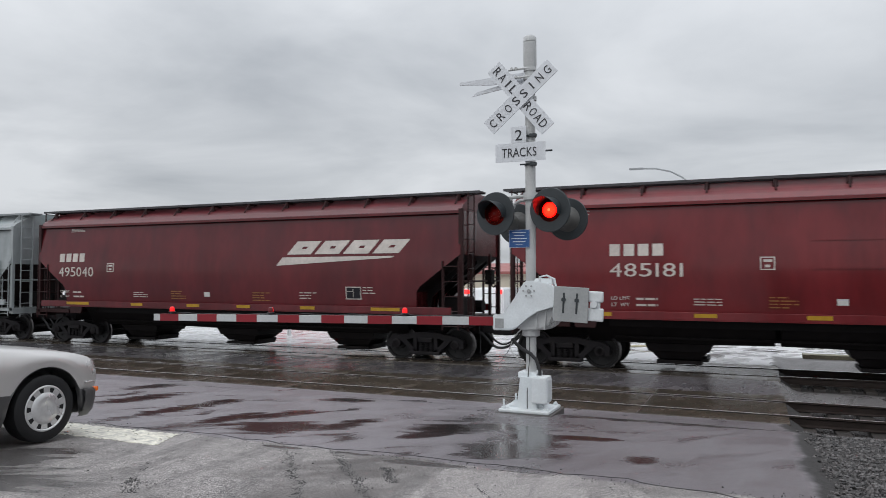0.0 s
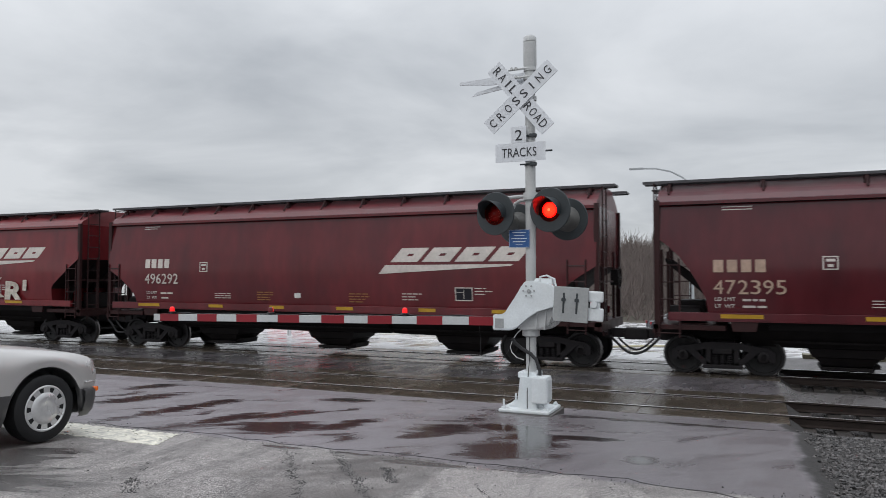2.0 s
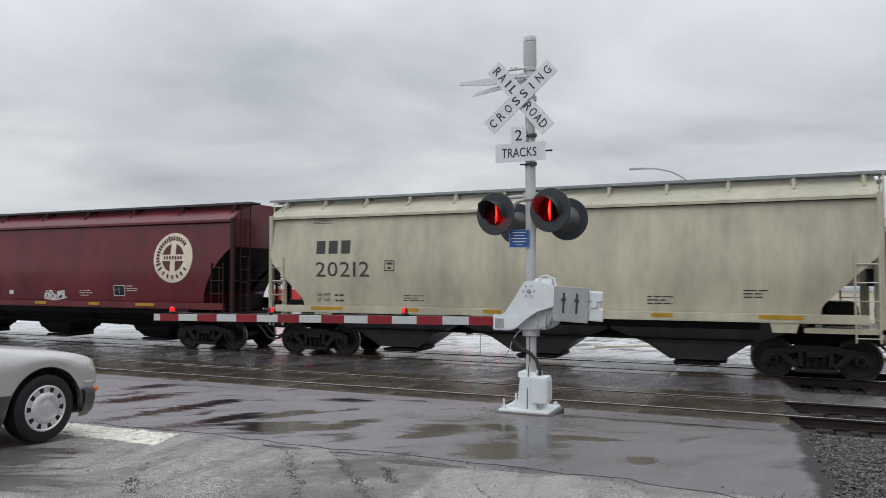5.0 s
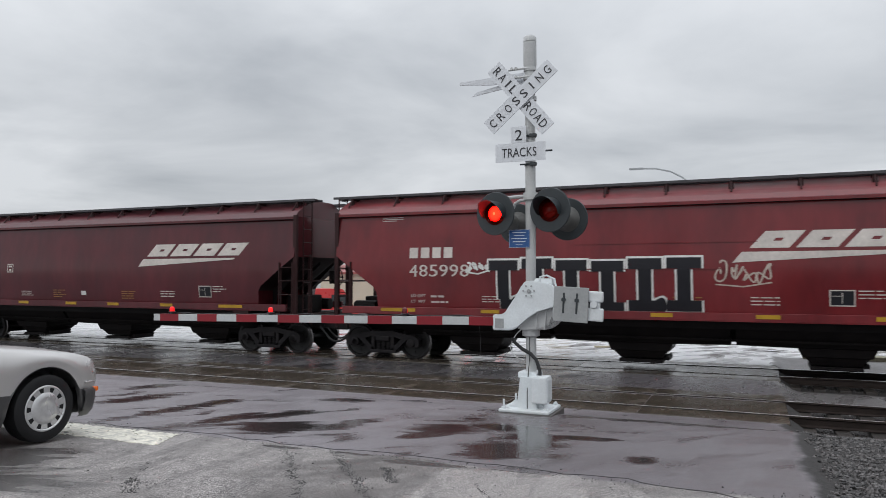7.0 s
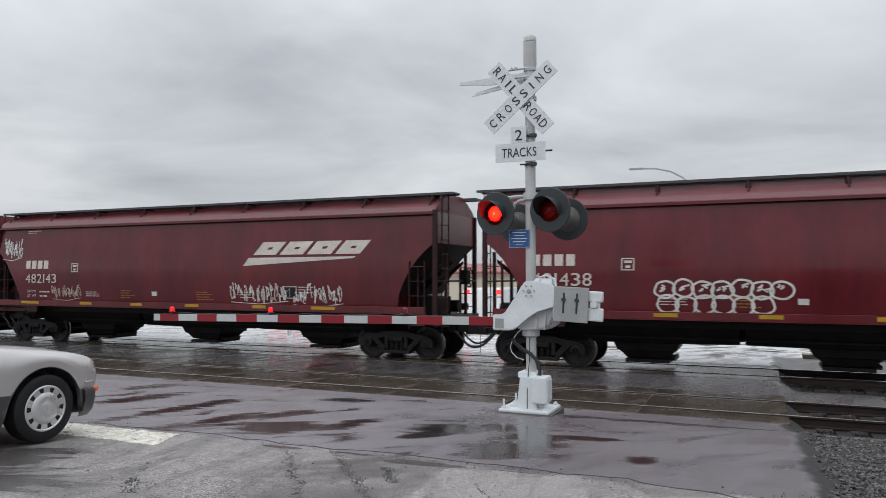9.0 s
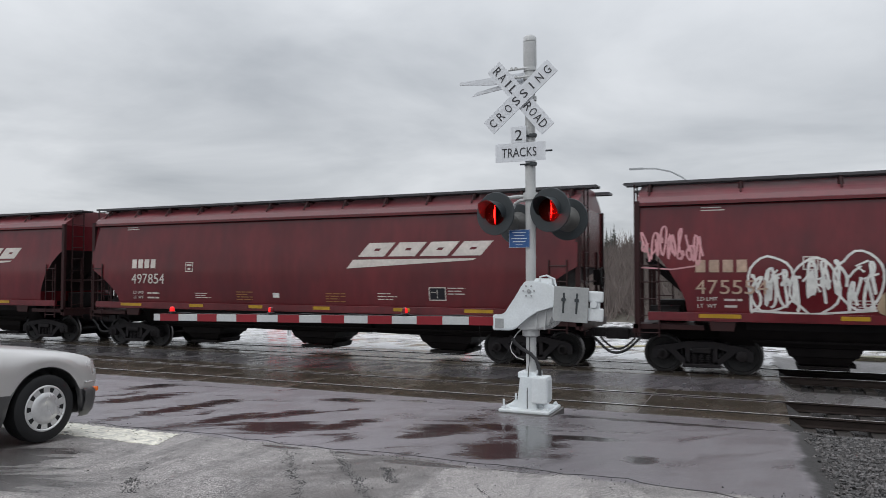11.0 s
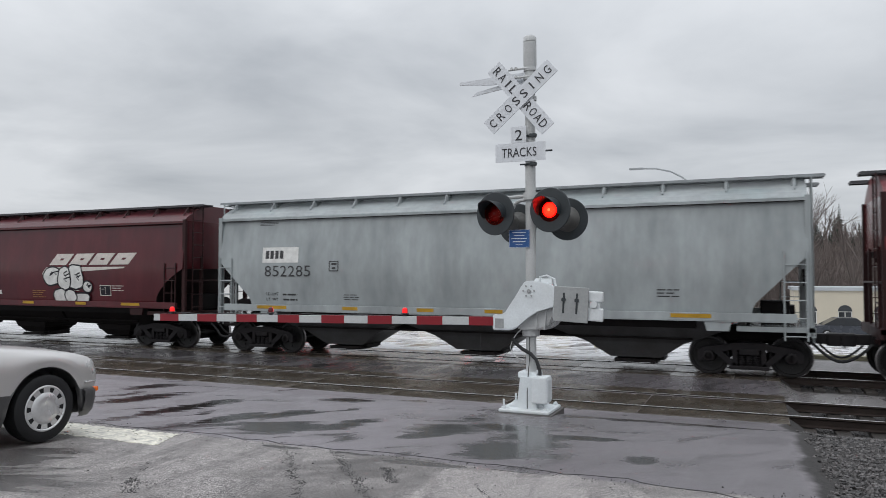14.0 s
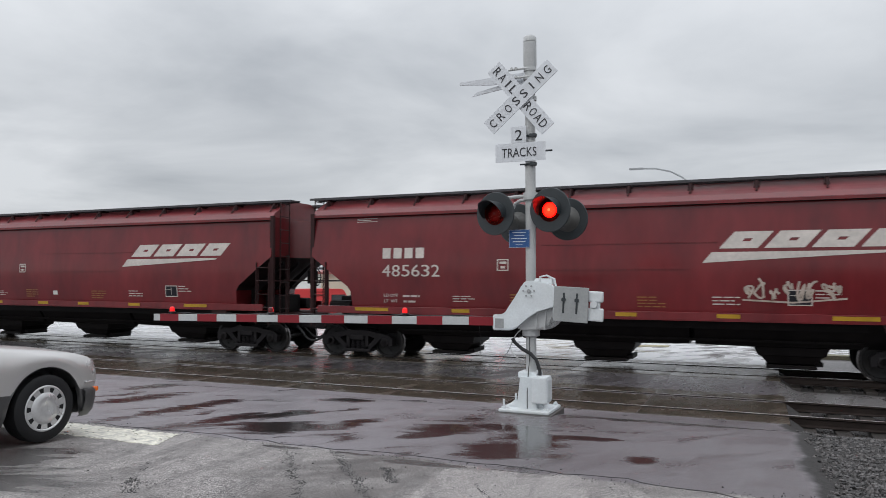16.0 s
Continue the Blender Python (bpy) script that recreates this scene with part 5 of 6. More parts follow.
def flasher(signal, x, z, y, facing, lit):
    """A round backing disc with a deep hood, a red lens and a lamp unit that turns its lit face out and away."""
    head = part("flasher", shared(("disc", "flasher"), lambda: mesh_of("backing_disc", lathe(bmesh.new(), [(0.156, -0.012), (0.296, -0.012), (0.303, 0.0), (0.296, 0.012), (0.156, 0.012)], seg=40), SIGNALBLACK, True)), None, signal, "black disc flasher with hooded red lens")
    head.location = (x, y, z)
    head.rotation_euler.z = radians(-11) if facing > 0 else math.pi - radians(6)
    bm = bmesh.new()
    lathe(bm, [(0.185, 0.01), (0.17, 0.05), (0.135, 0.12), (0.128, 0.24), (0.06, 0.28)], seg=28)
    part("housing", bm, LAMPCASE, head, "rounded grey lamp housing", True)
    # hood: an open sleeve cut away beneath, its lower corners swept back
    bm = bmesh.new()
    rows = []
    for k in range(29):
        a = radians(-22 + 224 * k / 28)
        depth = 0.28 * (0.3 + 0.7 * min(1.0, 3.2 * min(k, 28 - k) / 28))
        rows.append([bm.verts.new((r * math.cos(a), yy, r * math.sin(a))) for r, yy in ((0.17, -0.012), (0.17, -depth), (0.165, -depth), (0.165, -0.012))])
    for a, c in zip(rows, rows[1:]):
        for k in range(4):
            bm.faces.new((a[k], a[(k + 1) % 4], c[(k + 1) % 4], c[k]))
    part("hood", bm, SIGNALBLACK, head, smooth=True)
    bm = bmesh.new()
    lathe(bm, [(0.163, -0.014), (0.16, -0.024), (0.12, -0.034), (0.07, -0.04), (0.02, -0.042), (0.02, -0.039), (0.07, -0.037), (0.12, -0.031), (0.157, -0.021), (0.159, -0.014)], seg=28)
    lens = part("lens", bm, LENS, head, "clear red lens", True)
    lens.visible_shadow = False
    unit = part("lamp_unit", lamp_unit_mesh(), None, head, "turning lamp unit with one lit face")
    LAMPS.append((unit, Vector((0, 0.0, 0)), lit))
    return head


def lamp_unit_mesh():
    def make():
        bm = bmesh.new()
        rings = [[bm.verts.new((r * math.cos(6.2832 * k / 24), y, r * math.sin(6.2832 * k / 24))) for k in range(24)] for r, y in ((0.04, -0.024), (0.152, -0.004), (0.152, 0.004), (0.04, 0.024))]
        for j, (a, c) in enumerate(zip(rings, rings[1:])):
            for k in range(24):
                f = bm.faces.new((a[k], a[(k + 1) % 24], c[(k + 1) % 24], c[k]))
                f.material_index = 0 if j == 0 else 1
        f = bm.faces.new(rings[0])
        f.material_index = 0
        f = bm.faces.new(rings[-1])
        f.material_index = 1
        me = mesh_of("lamp_unit", bm, LAMPON)
        me.materials.append(LAMPOFF)
        return me
    return shared(("lamp_unit",), make)


def build_signal():
    s = thing("crossing_signal", "silver railroad crossing signal with crossbuck, red flashers and lowered gate", "crossing signal", m=pose(MAST_X, MAST_Y, MAST_Z))
    z0 = MAST_Z

    def Z(z):
        return z - z0

    bm = bmesh.new()
    rod(bm, (0, 0, 0.3), (0, 0, Z(5.32)), 0.071, seg=24)
    part("mast", bm, ALU, s, "silver painted steel mast", True)
    bm = bmesh.new()
    lathe(bm, [(0.085, Z(5.27)), (0.092, Z(5.3)), (0.092, Z(5.6)), (0.088, Z(5.605)), (0.088, Z(5.62)), (0.092, Z(5.625)), (0.092, Z(5.68)), (0.07, Z(5.71))], "z", 24)
    part("mast_cap", bm, ALU, s, "grey cylindrical cap", True)
    # base
    bm = bmesh.new()
    bx(bm, -0.41, 0.37, -0.38, 0.38, -0.3, 0.03, 0.02)
    part("foundation", bm, WETCONCRETE, s, "dark wet concrete foundation")
    bm = bmesh.new()
    bx(bm, -0.37, 0.33, -0.33, 0.33, 0.03, 0.075, 0.015)
    prism(bm, [(-0.3, 0.075), (0.26, 0.075), (0.12, 0.18), (0.09, 0.5), (-0.12, 0.5), (-0.16, 0.18)], -0.13, 0.13)
    prism(bm, [(-0.13, 0.075), (0.13, 0.075), (0.1, 0.5), (-0.1, 0.5)], -0.2, 0.2)
    bx(bm, -0.15, 0.12, -0.15, 0.15, 0.48, 0.56, 0.015)
    part("pedestal", bm, WHITESTEEL, s, "white cast pedestal")
    for x in (-0.31, 0.27):
        for y in (-0.27, 0.27):
            bm = bmesh.new()
            rod(bm, (x, y, 0.06), (x, y, 0.1), 0.035, seg=6)
            rod(bm, (x, y, 0.06), (x, y, 0.2 if x < 0 else 0.12), 0.015, seg=8)
            part("anchor_bolt", bm, WHITESTEEL, s)
    bm = bmesh.new()
    bx(bm, 0.06, 0.29, -0.26, 0.0, 0.16, 0.52, 0.025)
    bx(bm, 0.285, 0.3, -0.23, -0.03, 0.2, 0.48, 0.006)
    part("junction_box", bm, WHITESTEEL, s, "white junction box with rounded corners")
    # crossbuck
    lettered_blade(s, "crossbuck_blade", 1.22, 0.229, -50, -0.10, Z(4.82), -0.125, (("RAIL", -0.56, 0.45), ("ROAD", 0.13, 0.42)))
    lettered_blade(s, "crossbuck_blade", 1.22, 0.229, 41, -0.10, Z(4.82), -0.145, (("CROSSING", -0.56, 1.12),))
    # blades of the crossbuck turned to the other approach
    for pts, y in (([(0.0, 5.24), (-0.45, 5.215), (-1.1, 5.19), (-1.1, 5.15), (-0.62, 5.1), (-0.2, 5.13), (0.0, 5.18)], 0.1), ([(0.0, 5.17), (-0.3, 5.13), (-0.84, 5.03), (-0.92, 4.97), (-0.5, 5.03), (-0.2, 5.05), (0.0, 5.1)], 0.14)):
        bm = bmesh.new()
        prism(bm, [(x, Z(z)) for x, z in pts], y - 0.008, y + 0.008)
        part("rear_blade", bm, SIGNWHITE, s, "rear crossbuck blade seen edge on")
    for z in (5.24, 4.82, 5.12):
        bm = bmesh.new()
        lathe(bm, [(0.072, Z(z) - 0.03), (0.09, Z(z) - 0.03), (0.09, Z(z) + 0.03), (0.072, Z(z) + 0.03)], "z", 20)
        rod(bm, (-0.3, -0.06, Z(z)), (0.02, -0.08, Z(z)), 0.016, seg=6)
        for x in (-0.24, -0.18):
            rod(bm, (x, -0.09, Z(z) + 0.01), (x, -0.06, Z(z) + 0.01), 0.022, seg=8)
        part("blade_clamp", bm, ALU, s)
    # count plate
    bm = bmesh.new()
    bx(bm, -0.47, 0.25, -0.128, -0.12, Z(3.93), Z(4.19), 0.003)
    plate = part("track_count_plate", bm, SIGNWHITE, s, "white plate with black letters")
    part("lettering", text_mesh("TRACKS", 0.5, 0.125, SIGNBLACK), None, plate).location = (-0.375, -0.13, Z(3.995))
    bm = bmesh.new()
    bx(bm, -0.245, -0.02, -0.128, -0.12, Z(4.192), Z(4.42), 0.003)
    plate = part("track_count_plate", bm, SIGNWHITE, s, "white plate with a black figure")
    part("lettering", text_mesh("2", 0.1, 0.145, SIGNBLACK), None, plate).location = (-0.18, -0.13, Z(4.225))
    for z in (4.29, 3.89):
        bm = bmesh.new()
        lathe(bm, [(0.072, Z(z) - 0.014), (0.082, Z(z) - 0.014), (0.082, Z(z) + 0.014), (0.072, Z(z) + 0.014)], "z", 20)
        bx(bm, 0.02, 0.11, -0.11, -0.06, Z(z) - 0.022, Z(z) + 0.022)
        rod(bm, (-0.12, -0.09, Z(z)), (0.12, -0.09, Z(z)), 0.012, seg=6)
        part("plate_clamp", bm, SIGNALBLACK, s)
    part("plate_bolt", rod(bmesh.new(), (0.2, -0.1, Z(4.06)), (0.34, -0.1, Z(4.06)), 0.014, seg=6), SIGNALBLACK, s)
    # flashers on their crossarm
    bm = bmesh.new()
    pipe(bm, [(-0.5, 0.06, Z(3.44)), (-0.2, 0.06, Z(3.46)), (0.2, 0.06, Z(3.46)), (0.42, 0.06, Z(3.46))], 0.028)
    pipe(bm, [(-0.28, 0.05, Z(3.28)), (-0.24, 0.05, Z(3.36)), (-0.14, 0.0, Z(3.4)), (0.0, 0, Z(3.4))], 0.025)
    pipe(bm, [(0.35, 0.1, Z(3.44)), (0.4, 0.3, Z(3.4)), (0.42, 0.45, Z(3.3))], 0.025)
    pipe(bm, [(-0.35, 0.1, Z(3.44)), (-0.4, 0.3, Z(3.35)), (-0.4, 0.45, Z(3.2))], 0.025)
    lathe(bm, [(0.072, Z(3.4)), (0.1, Z(3.4)), (0.1, Z(3.5)), (0.072, Z(3.5))], "z", 20)
    part("crossarm", bm, ALU, s, smooth=True)
    flasher(s, -0.455, Z(3.21), -0.18, 1, False)
    flasher(s, 0.325, Z(3.235), -0.18, 1, True)
    flasher(s, -0.33, Z(3.1), 0.45, -1, True)
    flasher(s, 0.42, Z(3.15), 0.42, -1, False)
    # blue notice
    bm = bmesh.new()
    bx(bm, -0.29, 0.01, -0.09, -0.08, Z(2.735), Z(2.985), 0.003)
    blue = part("notice_plate", bm, SIGNBLUE, s, "small blue notice with white print")
    bm = bmesh.new()
    rnd = random.Random(2)
    for k, (w, h) in enumerate(((0.19, 0.008), (0.15, 0.008), (0.22, 0.01), (0.18, 0.014), (0.1, 0.004))):
        z = Z(2.945) - k * 0.042
        bx(bm, -0.14 - w / 2, -0.14 + w / 2, -0.093, -0.09, z - h / 2, z + h / 2)
    for a, c, d, e in ((-0.283, 0.003, 2.978, 2.982), (-0.283, 0.003, 2.738, 2.742), (-0.286, -0.282, 2.738, 2.982), (0.002, 0.006, 2.738, 2.982)):
        bx(bm, a, c, -0.092, -0.09, Z(d), Z(e))
    part("print", bm, SIGNWHITE, blue)
    # gate machine
    bm = bmesh.new()
    lathe(bm, [(0.1, 0.0), (0.24, 0.02), (0.25, 0.1), (0.25, 0.3), (0.2, 0.36), (0.06, 0.37)], seg=28, centre=(0.17, -0.12, Z(1.85)))
    prism(bm, [(-0.14, Z(1.6)), (0.1, Z(1.6)), (0.22, Z(1.63)), (0.32, Z(1.71)), (0.37, Z(1.84)), (0.38, Z(1.96)), (-0.14, Z(1.96))], -0.16, 0.18)
    bmesh.ops.bevel(bm, geom=[e for e in bm.edges if all(v.co.z < Z(1.95) for v in e.verts)], offset=0.02, segments=2, affect="EDGES")
    for x in (0.1, 0.22):
        prism(bm, [(x, Z(1.62)), (x + 0.025, Z(1.62)), (x + 0.06, Z(1.95)), (x + 0.035, Z(1.95))], -0.185, -0.15)
    lathe(bm, [(0.07, Z(1.5)), (0.12, Z(1.52)), (0.12, Z(1.6)), (0.07, Z(1.6))], "z", 20)
    part("gate_machine", bm, ALU, s, "silver round gate machine", True)
    bm = bmesh.new()
    prism(bm, [(-0.47, Z(1.60)), (-0.21, Z(1.60)), (-0.14, Z(1.63)), (-0.06, Z(1.7)), (0.04, Z(1.8)), (0.17, Z(1.88)), (0.42, Z(1.93)), (0.42, Z(2.19)), (0.3, Z(2.25)), (0.1, Z(2.28)), (-0.01, Z(2.27)), (-0.06, Z(2.2)), (-0.13, Z(2.08)), (-0.28, Z(1.84)), (-0.33, Z(1.81)), (-0.47, Z(1.81))], -0.27, -0.19)
    bmesh.ops.bevel(bm, geom=list(bm.edges), offset=0.012, segments=2, affect="EDGES")
    arm_base = part("arm_bracket", bm, WHITESTEEL, s, "white enamelled arm bracket")
    for k in range(7):
        a, r = 1.0472 * k, 0.075 if k < 6 else 0.0
        c = (0.05 + r * math.cos(a), Z(2.14) + r * math.sin(a))
        part("bolt", rod(bmesh.new(), (c[0], -0.288, c[1]), (c[0], -0.26, c[1]), 0.012 if k < 6 else 0.028, seg=6), GREYPLATE, arm_base)
    bm = bmesh.new()
    bx(bm, -0.43, -0.31, -0.277, -0.27, Z(1.63), Z(1.76))
    part("data_plate", bm, GREYPLATE, arm_base)
    bm = bmesh.new()
    pipe(bm, [(0.18, -0.2, Z(2.24)), (0.19, -0.2, Z(2.33)), (0.28, -0.2, Z(2.35)), (0.38, -0.18, Z(2.3)), (0.4, -0.18, Z(2.2))], 0.014)
    bx(bm, 0.1, 0.36, -0.2, -0.08, Z(2.16), Z(2.31), 0.03)
    part("lifting_hook", bm, WHITESTEEL, arm_base, smooth=True)
    bm = bmesh.new()
    bx(bm, 0.40, 0.86, -0.31, -0.275, -0.23, 0.23, 0.006)
    weight = part("counterweight", bm, GREYPLATE, s, "grey steel counterweight plates with two slots")
    weight.location.z = Z(2.0)
    weight.rotation_euler.y = radians(3)
    bm = bmesh.new()
    for x in (0.535, 0.71):
        bx(bm, x - 0.012, x + 0.012, -0.316, -0.312, -0.12, 0.15)
        rod(bm, (x, -0.335, 0.06), (x, -0.312, 0.06), 0.03, seg=6)
    part("slot", bm, SIGNALBLACK, weight)
    bm = bmesh.new()
    bx(bm, 0.38, 1.04, -0.27, -0.2, 0.05, 0.19, 0.02)
    bx(bm, 0.38, 1.05, -0.27, -0.2, -0.2, -0.03, 0.02)
    bx(bm, 0.87, 1.0, -0.25, -0.21, -0.05, 0.1)
    rod(bm, (0.93, -0.3, 0.02), (0.93, -0.2, 0.02), 0.045, seg=12)
    part("weight_arm", bm, WHITESTEEL, weight)
    # arm with alternating bands
    arm = part("gate_arm", bx(bmesh.new(), -6.61, -0.4, -0.262, -0.2, -0.056, 0.056, 0.004), ARMWHITE, s, "long lowered arm banded red and white")
    arm.matrix_local = Matrix.Translation((0, 0, Z(1.721))) @ Matrix.Translation((-0.4, 0, 0)) @ Matrix.Rotation(radians(-0.76), 4, "Y") @ Matrix.Translation((0.4, 0, 0))
    for k in range(8):
        bm = bmesh.new()
        a = -0.42 - 0.806 * k
        bx(bm, a - 0.402, a, -0.2655, -0.1965, -0.0595, 0.0595)
        part("red_band", bm, ARMRED, arm)
    for k, (x, lit) in enumerate(((-6.231, None), (-4.201, False), (-1.832, True))):
        bm = bmesh.new()
        lathe(bm, [(0.03, 0.056), (0.03, 0.082), (0.062, 0.087), (0.062, 0.097)], "z", 14, centre=(x, -0.23, 0))
        lamp = part("arm_lamp", bm, SIGNALBLACK, arm, "small red lamp on the arm")
        bm = bmesh.new()
        lathe(bm, [(0.04, -0.045), (0.042, -0.01), (0.034, 0.022), (0.014, 0.034)], "z", 16)
        me = mesh_of("lamp_unit", bm, ARMLAMP, True)
        me.materials.append(LAMPOFF)
        if lit is not None:
            for p in me.polygons:
                p.material_index = 0 if p.center.y < 0.0 else 1
        unit = part("lamp_unit", me, None, lamp, "red lamp dome")
        unit.location = (x, -0.23, 0.147)
        if lit is not None:
            LAMPS.append((unit, Vector((x, -0.23, 0.147)), lit))
    bm = bmesh.new()
    pipe(bm, [(-6.2 + 0.29 * k, -0.2, 0.066 + 0.012 * math.sin(k * 2.2)) for k in range(20)], 0.008, 5)
    part("lamp_cable", bm, RUBBER, arm)
    # cables
    bm = bmesh.new()
    pipe(bm, [(-0.24, -0.1, Z(1.48)), (-0.2, -0.1, Z(1.42)), (-0.1, -0.1, Z(1.34)), (0.02, -0.1, Z(1.28)), (0.1, -0.1, Z(1.2)), (0.15, -0.1, Z(1.05)), (0.15, -0.1, Z(0.95))], 0.024)
    part("conduit", bm, RUBBER, s, "black flexible conduit", True)
    bm = bmesh.new()
    pipe(bm, [(-0.1, -0.1, Z(1.62)), (-0.18, -0.1, Z(1.54)), (-0.24, -0.1, Z(1.45)), (-0.27, -0.1, Z(1.36)), (-0.25, -0.1, Z(1.29)), (-0.18, -0.1, Z(1.22)), (-0.08, -0.09, Z(1.19))], 0.007, 5)
    part("loose_wire", bm, CABLEWHITE, s, "thin slack wire")
    bm = bmesh.new()
    pipe(bm, [(-0.14, -0.1, Z(1.6)), (-0.22, -0.1, Z(1.46)), (-0.3, -0.1, Z(1.3)), (-0.42, -0.1, Z(1.14)), (-0.55, -0.1, Z(1.09)), (-0.66, -0.1, Z(1.14)), (-0.71, -0.1, Z(1.26)), (-0.71, -0.1, Z(1.46)), (-0.7, -0.18, Z(1.66))], 0.0035, 5)
    part("loose_wire", bm, RUBBER, s, "thin slack dark wire")
    bm = bmesh.new()
    pipe(bm, [(0, -0.205, 0.08), (0.0, -0.205, 0.3), (0.005, -0.16, 0.56), (0.0, -0.075, 0.75), (0.0, -0.072, 1.05)], 0.006, 5)
    part("earth_wire", bm, RUBBER, s)


# ---- the waiting sedan ----
def build_sedan():
    car = thing("sedan", "silver four-door sedan with grey lower cladding waiting at the stop line", "car", m=pose(-7.09, 4.86, road_z(4.86) + 0.012, -3.3, 0, 0))
    # length along +y, front axle at the origin
    keys_y = (0.70, 0.69, 0.665, 0.61, 0.53, 0.38, 0.1, -0.3, -0.55, -1.0, -2.0, -3.0, -3.5, -3.72)
    top = (0.6, 0.66, 0.71, 0.755, 0.795, 0.825, 0.855, 0.885, 0.9, 0.93, 0.95, 0.94, 0.9, 0.7)
    wide = (0.5, 0.62, 0.735, 0.81, 0.855, 0.878, 0.885, 0.888, 0.888, 0.89, 0.89, 0.88, 0.82, 0.7)
    ys = sorted(set(list(np.linspace(0.70, 0.6, 14)) + list(np.linspace(0.6, -0.6, 33)) + list(np.linspace(-0.6, -3.72, 34))), reverse=True)

    def at(vals, y):
        near = min(0.14, max(0.01, (0.71 - y) * 0.5))
        return float(np.mean(np.interp([-y + near * g for g in (-1, -0.66, -0.33, 0, 0.33, 0.66, 1)], [-k for k in keys_y], vals)))

    def low(y):
        z = 0.22 if y > 0.35 else 0.19
        for axle in (0.0, -2.67):
            if abs(y - axle) < 0.385:
                z = max(z, 0.32 + math.sqrt(0.385 ** 2 - (y - axle) ** 2))
        return z

    for name, material, lo_of, hi_of in (("body_shell", SILVER, lambda y: max(low(y), 0.47), None), ("lower_cladding", CLADDING, low, lambda y: 0.47)):
        bm = bmesh.new()
        rows = []
        for y in ys:
            w, t, lo = at(wide, y), at(top, y), lo_of(y)
            if hi_of:
                hi = max(hi_of(y), lo + 0.004)
                sec = [(w * 0.96, lo), (w + 0.006, lo + (hi - lo) * 0.3), (w + 0.012, lo + (hi - lo) * 0.7), (w + 0.006, hi)]
                rows.append([bm.verts.new((sx * x, y, z)) for sx, seq in ((1, sec), (-1, list(reversed(sec)))) for x, z in seq])
            else:
                lo = min(lo, t - 0.08)
                sec = [(w, lo), (w + 0.012, lo + (t - lo) * 0.3), (w + 0.006, lo + (t - lo) * 0.6), (w - 0.03, t - 0.09 * (t - 0.47)), (w - 0.075, t - 0.03 * (t - 0.47)), (w - 0.16, t), (w * 0.4, t + 0.025)]
                rows.append([bm.verts.new((sx * x, y, z)) for sx, seq in ((1, sec), (-1, list(reversed(sec)))) for x, z in seq])
        n = len(rows[0])
        for a, c in zip(rows, rows[1:]):
            for k in range(n - 1):
                bm.faces.new((a[k], a[k + 1], c[k + 1], c[k]))
        bm.faces.new(rows[0])
        bm.faces.new(rows[-1])
        part(name, bm, material, car, smooth=True).data.set_sharp_from_angle(angle=radians(78))
    bm = bmesh.new()
    bx(bm, -0.72, 0.72, -3.5, 0.5, 0.22, 0.45)
    for y in (0.0, -2.67):
        bx(bm, -0.8, 0.62, y - 0.42, y + 0.42, 0.3, 0.72)
    part("underbody", bm, RUBBER, car)
    bm = bmesh.new()
    for s in (-1, 1):
        pipe(bm, [(s * (at(wide, y) + 0.008), y, 0.535) for y in (0.42, 0.47, 0.52, 0.57, 0.62, 0.655, 0.68)], 0.012, 6)
    pipe(bm, [(0.6 * k / 6, 0.71, 0.535) for k in range(-6, 7)], 0.012, 6)
    part("bumper_trim", bm, HUBCAP, car, "pale bumper trim line")
    # front bumper cover
    bm = bmesh.new()
    rows = []
    for k in range(25):
        a = radians(180 * k / 24)
        x = 0.9 * math.copysign(abs(math.cos(a)) ** 0.55, math.cos(a))
        y = 0.42 + 0.27 * math.sin(a) ** 0.6 if 0 < k < 24 else 0.42
        rows.append([bm.verts.new((x * g, y - d, z)) for g, d, z in ((0.97, 0.06, 0.2), (1.0, 0.02, 0.26), (1.005, 0.0, 0.36), (1.005, 0.0, 0.44), (0.99, 0.02, 0.475))])
    for a, c in zip(rows, rows[1:]):
        for k in range(4):
            bm.faces.new((a[k], a[k + 1], c[k + 1], c[k]))
    part("front_bumper", bm, CLADDING, car, "dark grey wrap-round bumper", True)
    for s in (-1, 1):
        bm = bmesh.new()
        bx(bm, s * 0.785 - 0.05, s * 0.785 + 0.05, 0.5, 0.64, 0.425, 0.478, 0.02)
        part("marker_lamp", bm, AMBER, car, "amber corner marker")
        bm = bmesh.new()
        prism(bm, [(s * 0.32, 0.625), (s * 0.6, 0.625), (s * 0.58, 0.685), (s * 0.34, 0.685)], 0.58, 0.682)
        part("headlamp", bm, HEADLAMP, car)
        bm = bmesh.new()
        pipe(bm, [(s * 0.62, 0.665, 0.62), (s * 0.7, 0.645, 0.62), (s * 0.77, 0.6, 0.63), (s * 0.82, 0.54, 0.64)], 0.035, 8)
        part("corner_lamp", bm, HEADLAMP, car, "clear wrap-round corner lamp", True)
    # cabin glass and roof
    bm = bmesh.new()
    rows = []
    for y, z, w in ((-0.62, 0.92, 0.74), (-1.3, 1.36, 0.6), (-1.7, 1.41, 0.58), (-2.4, 1.39, 0.57), (-3.2, 0.98, 0.68)):
        rows.append([bm.verts.new(p) for p in ((-w - 0.1, y, 0.9), (-w, y, z), (w, y, z), (w + 0.1, y, 0.9))])
    for a, c in zip(rows, rows[1:]):
        for k in range(3):
            bm.faces.new((a[k], a[k + 1], c[k + 1], c[k]))
    part("cabin_glass", bm, GLASS, car, smooth=True)
    bm = bmesh.new()
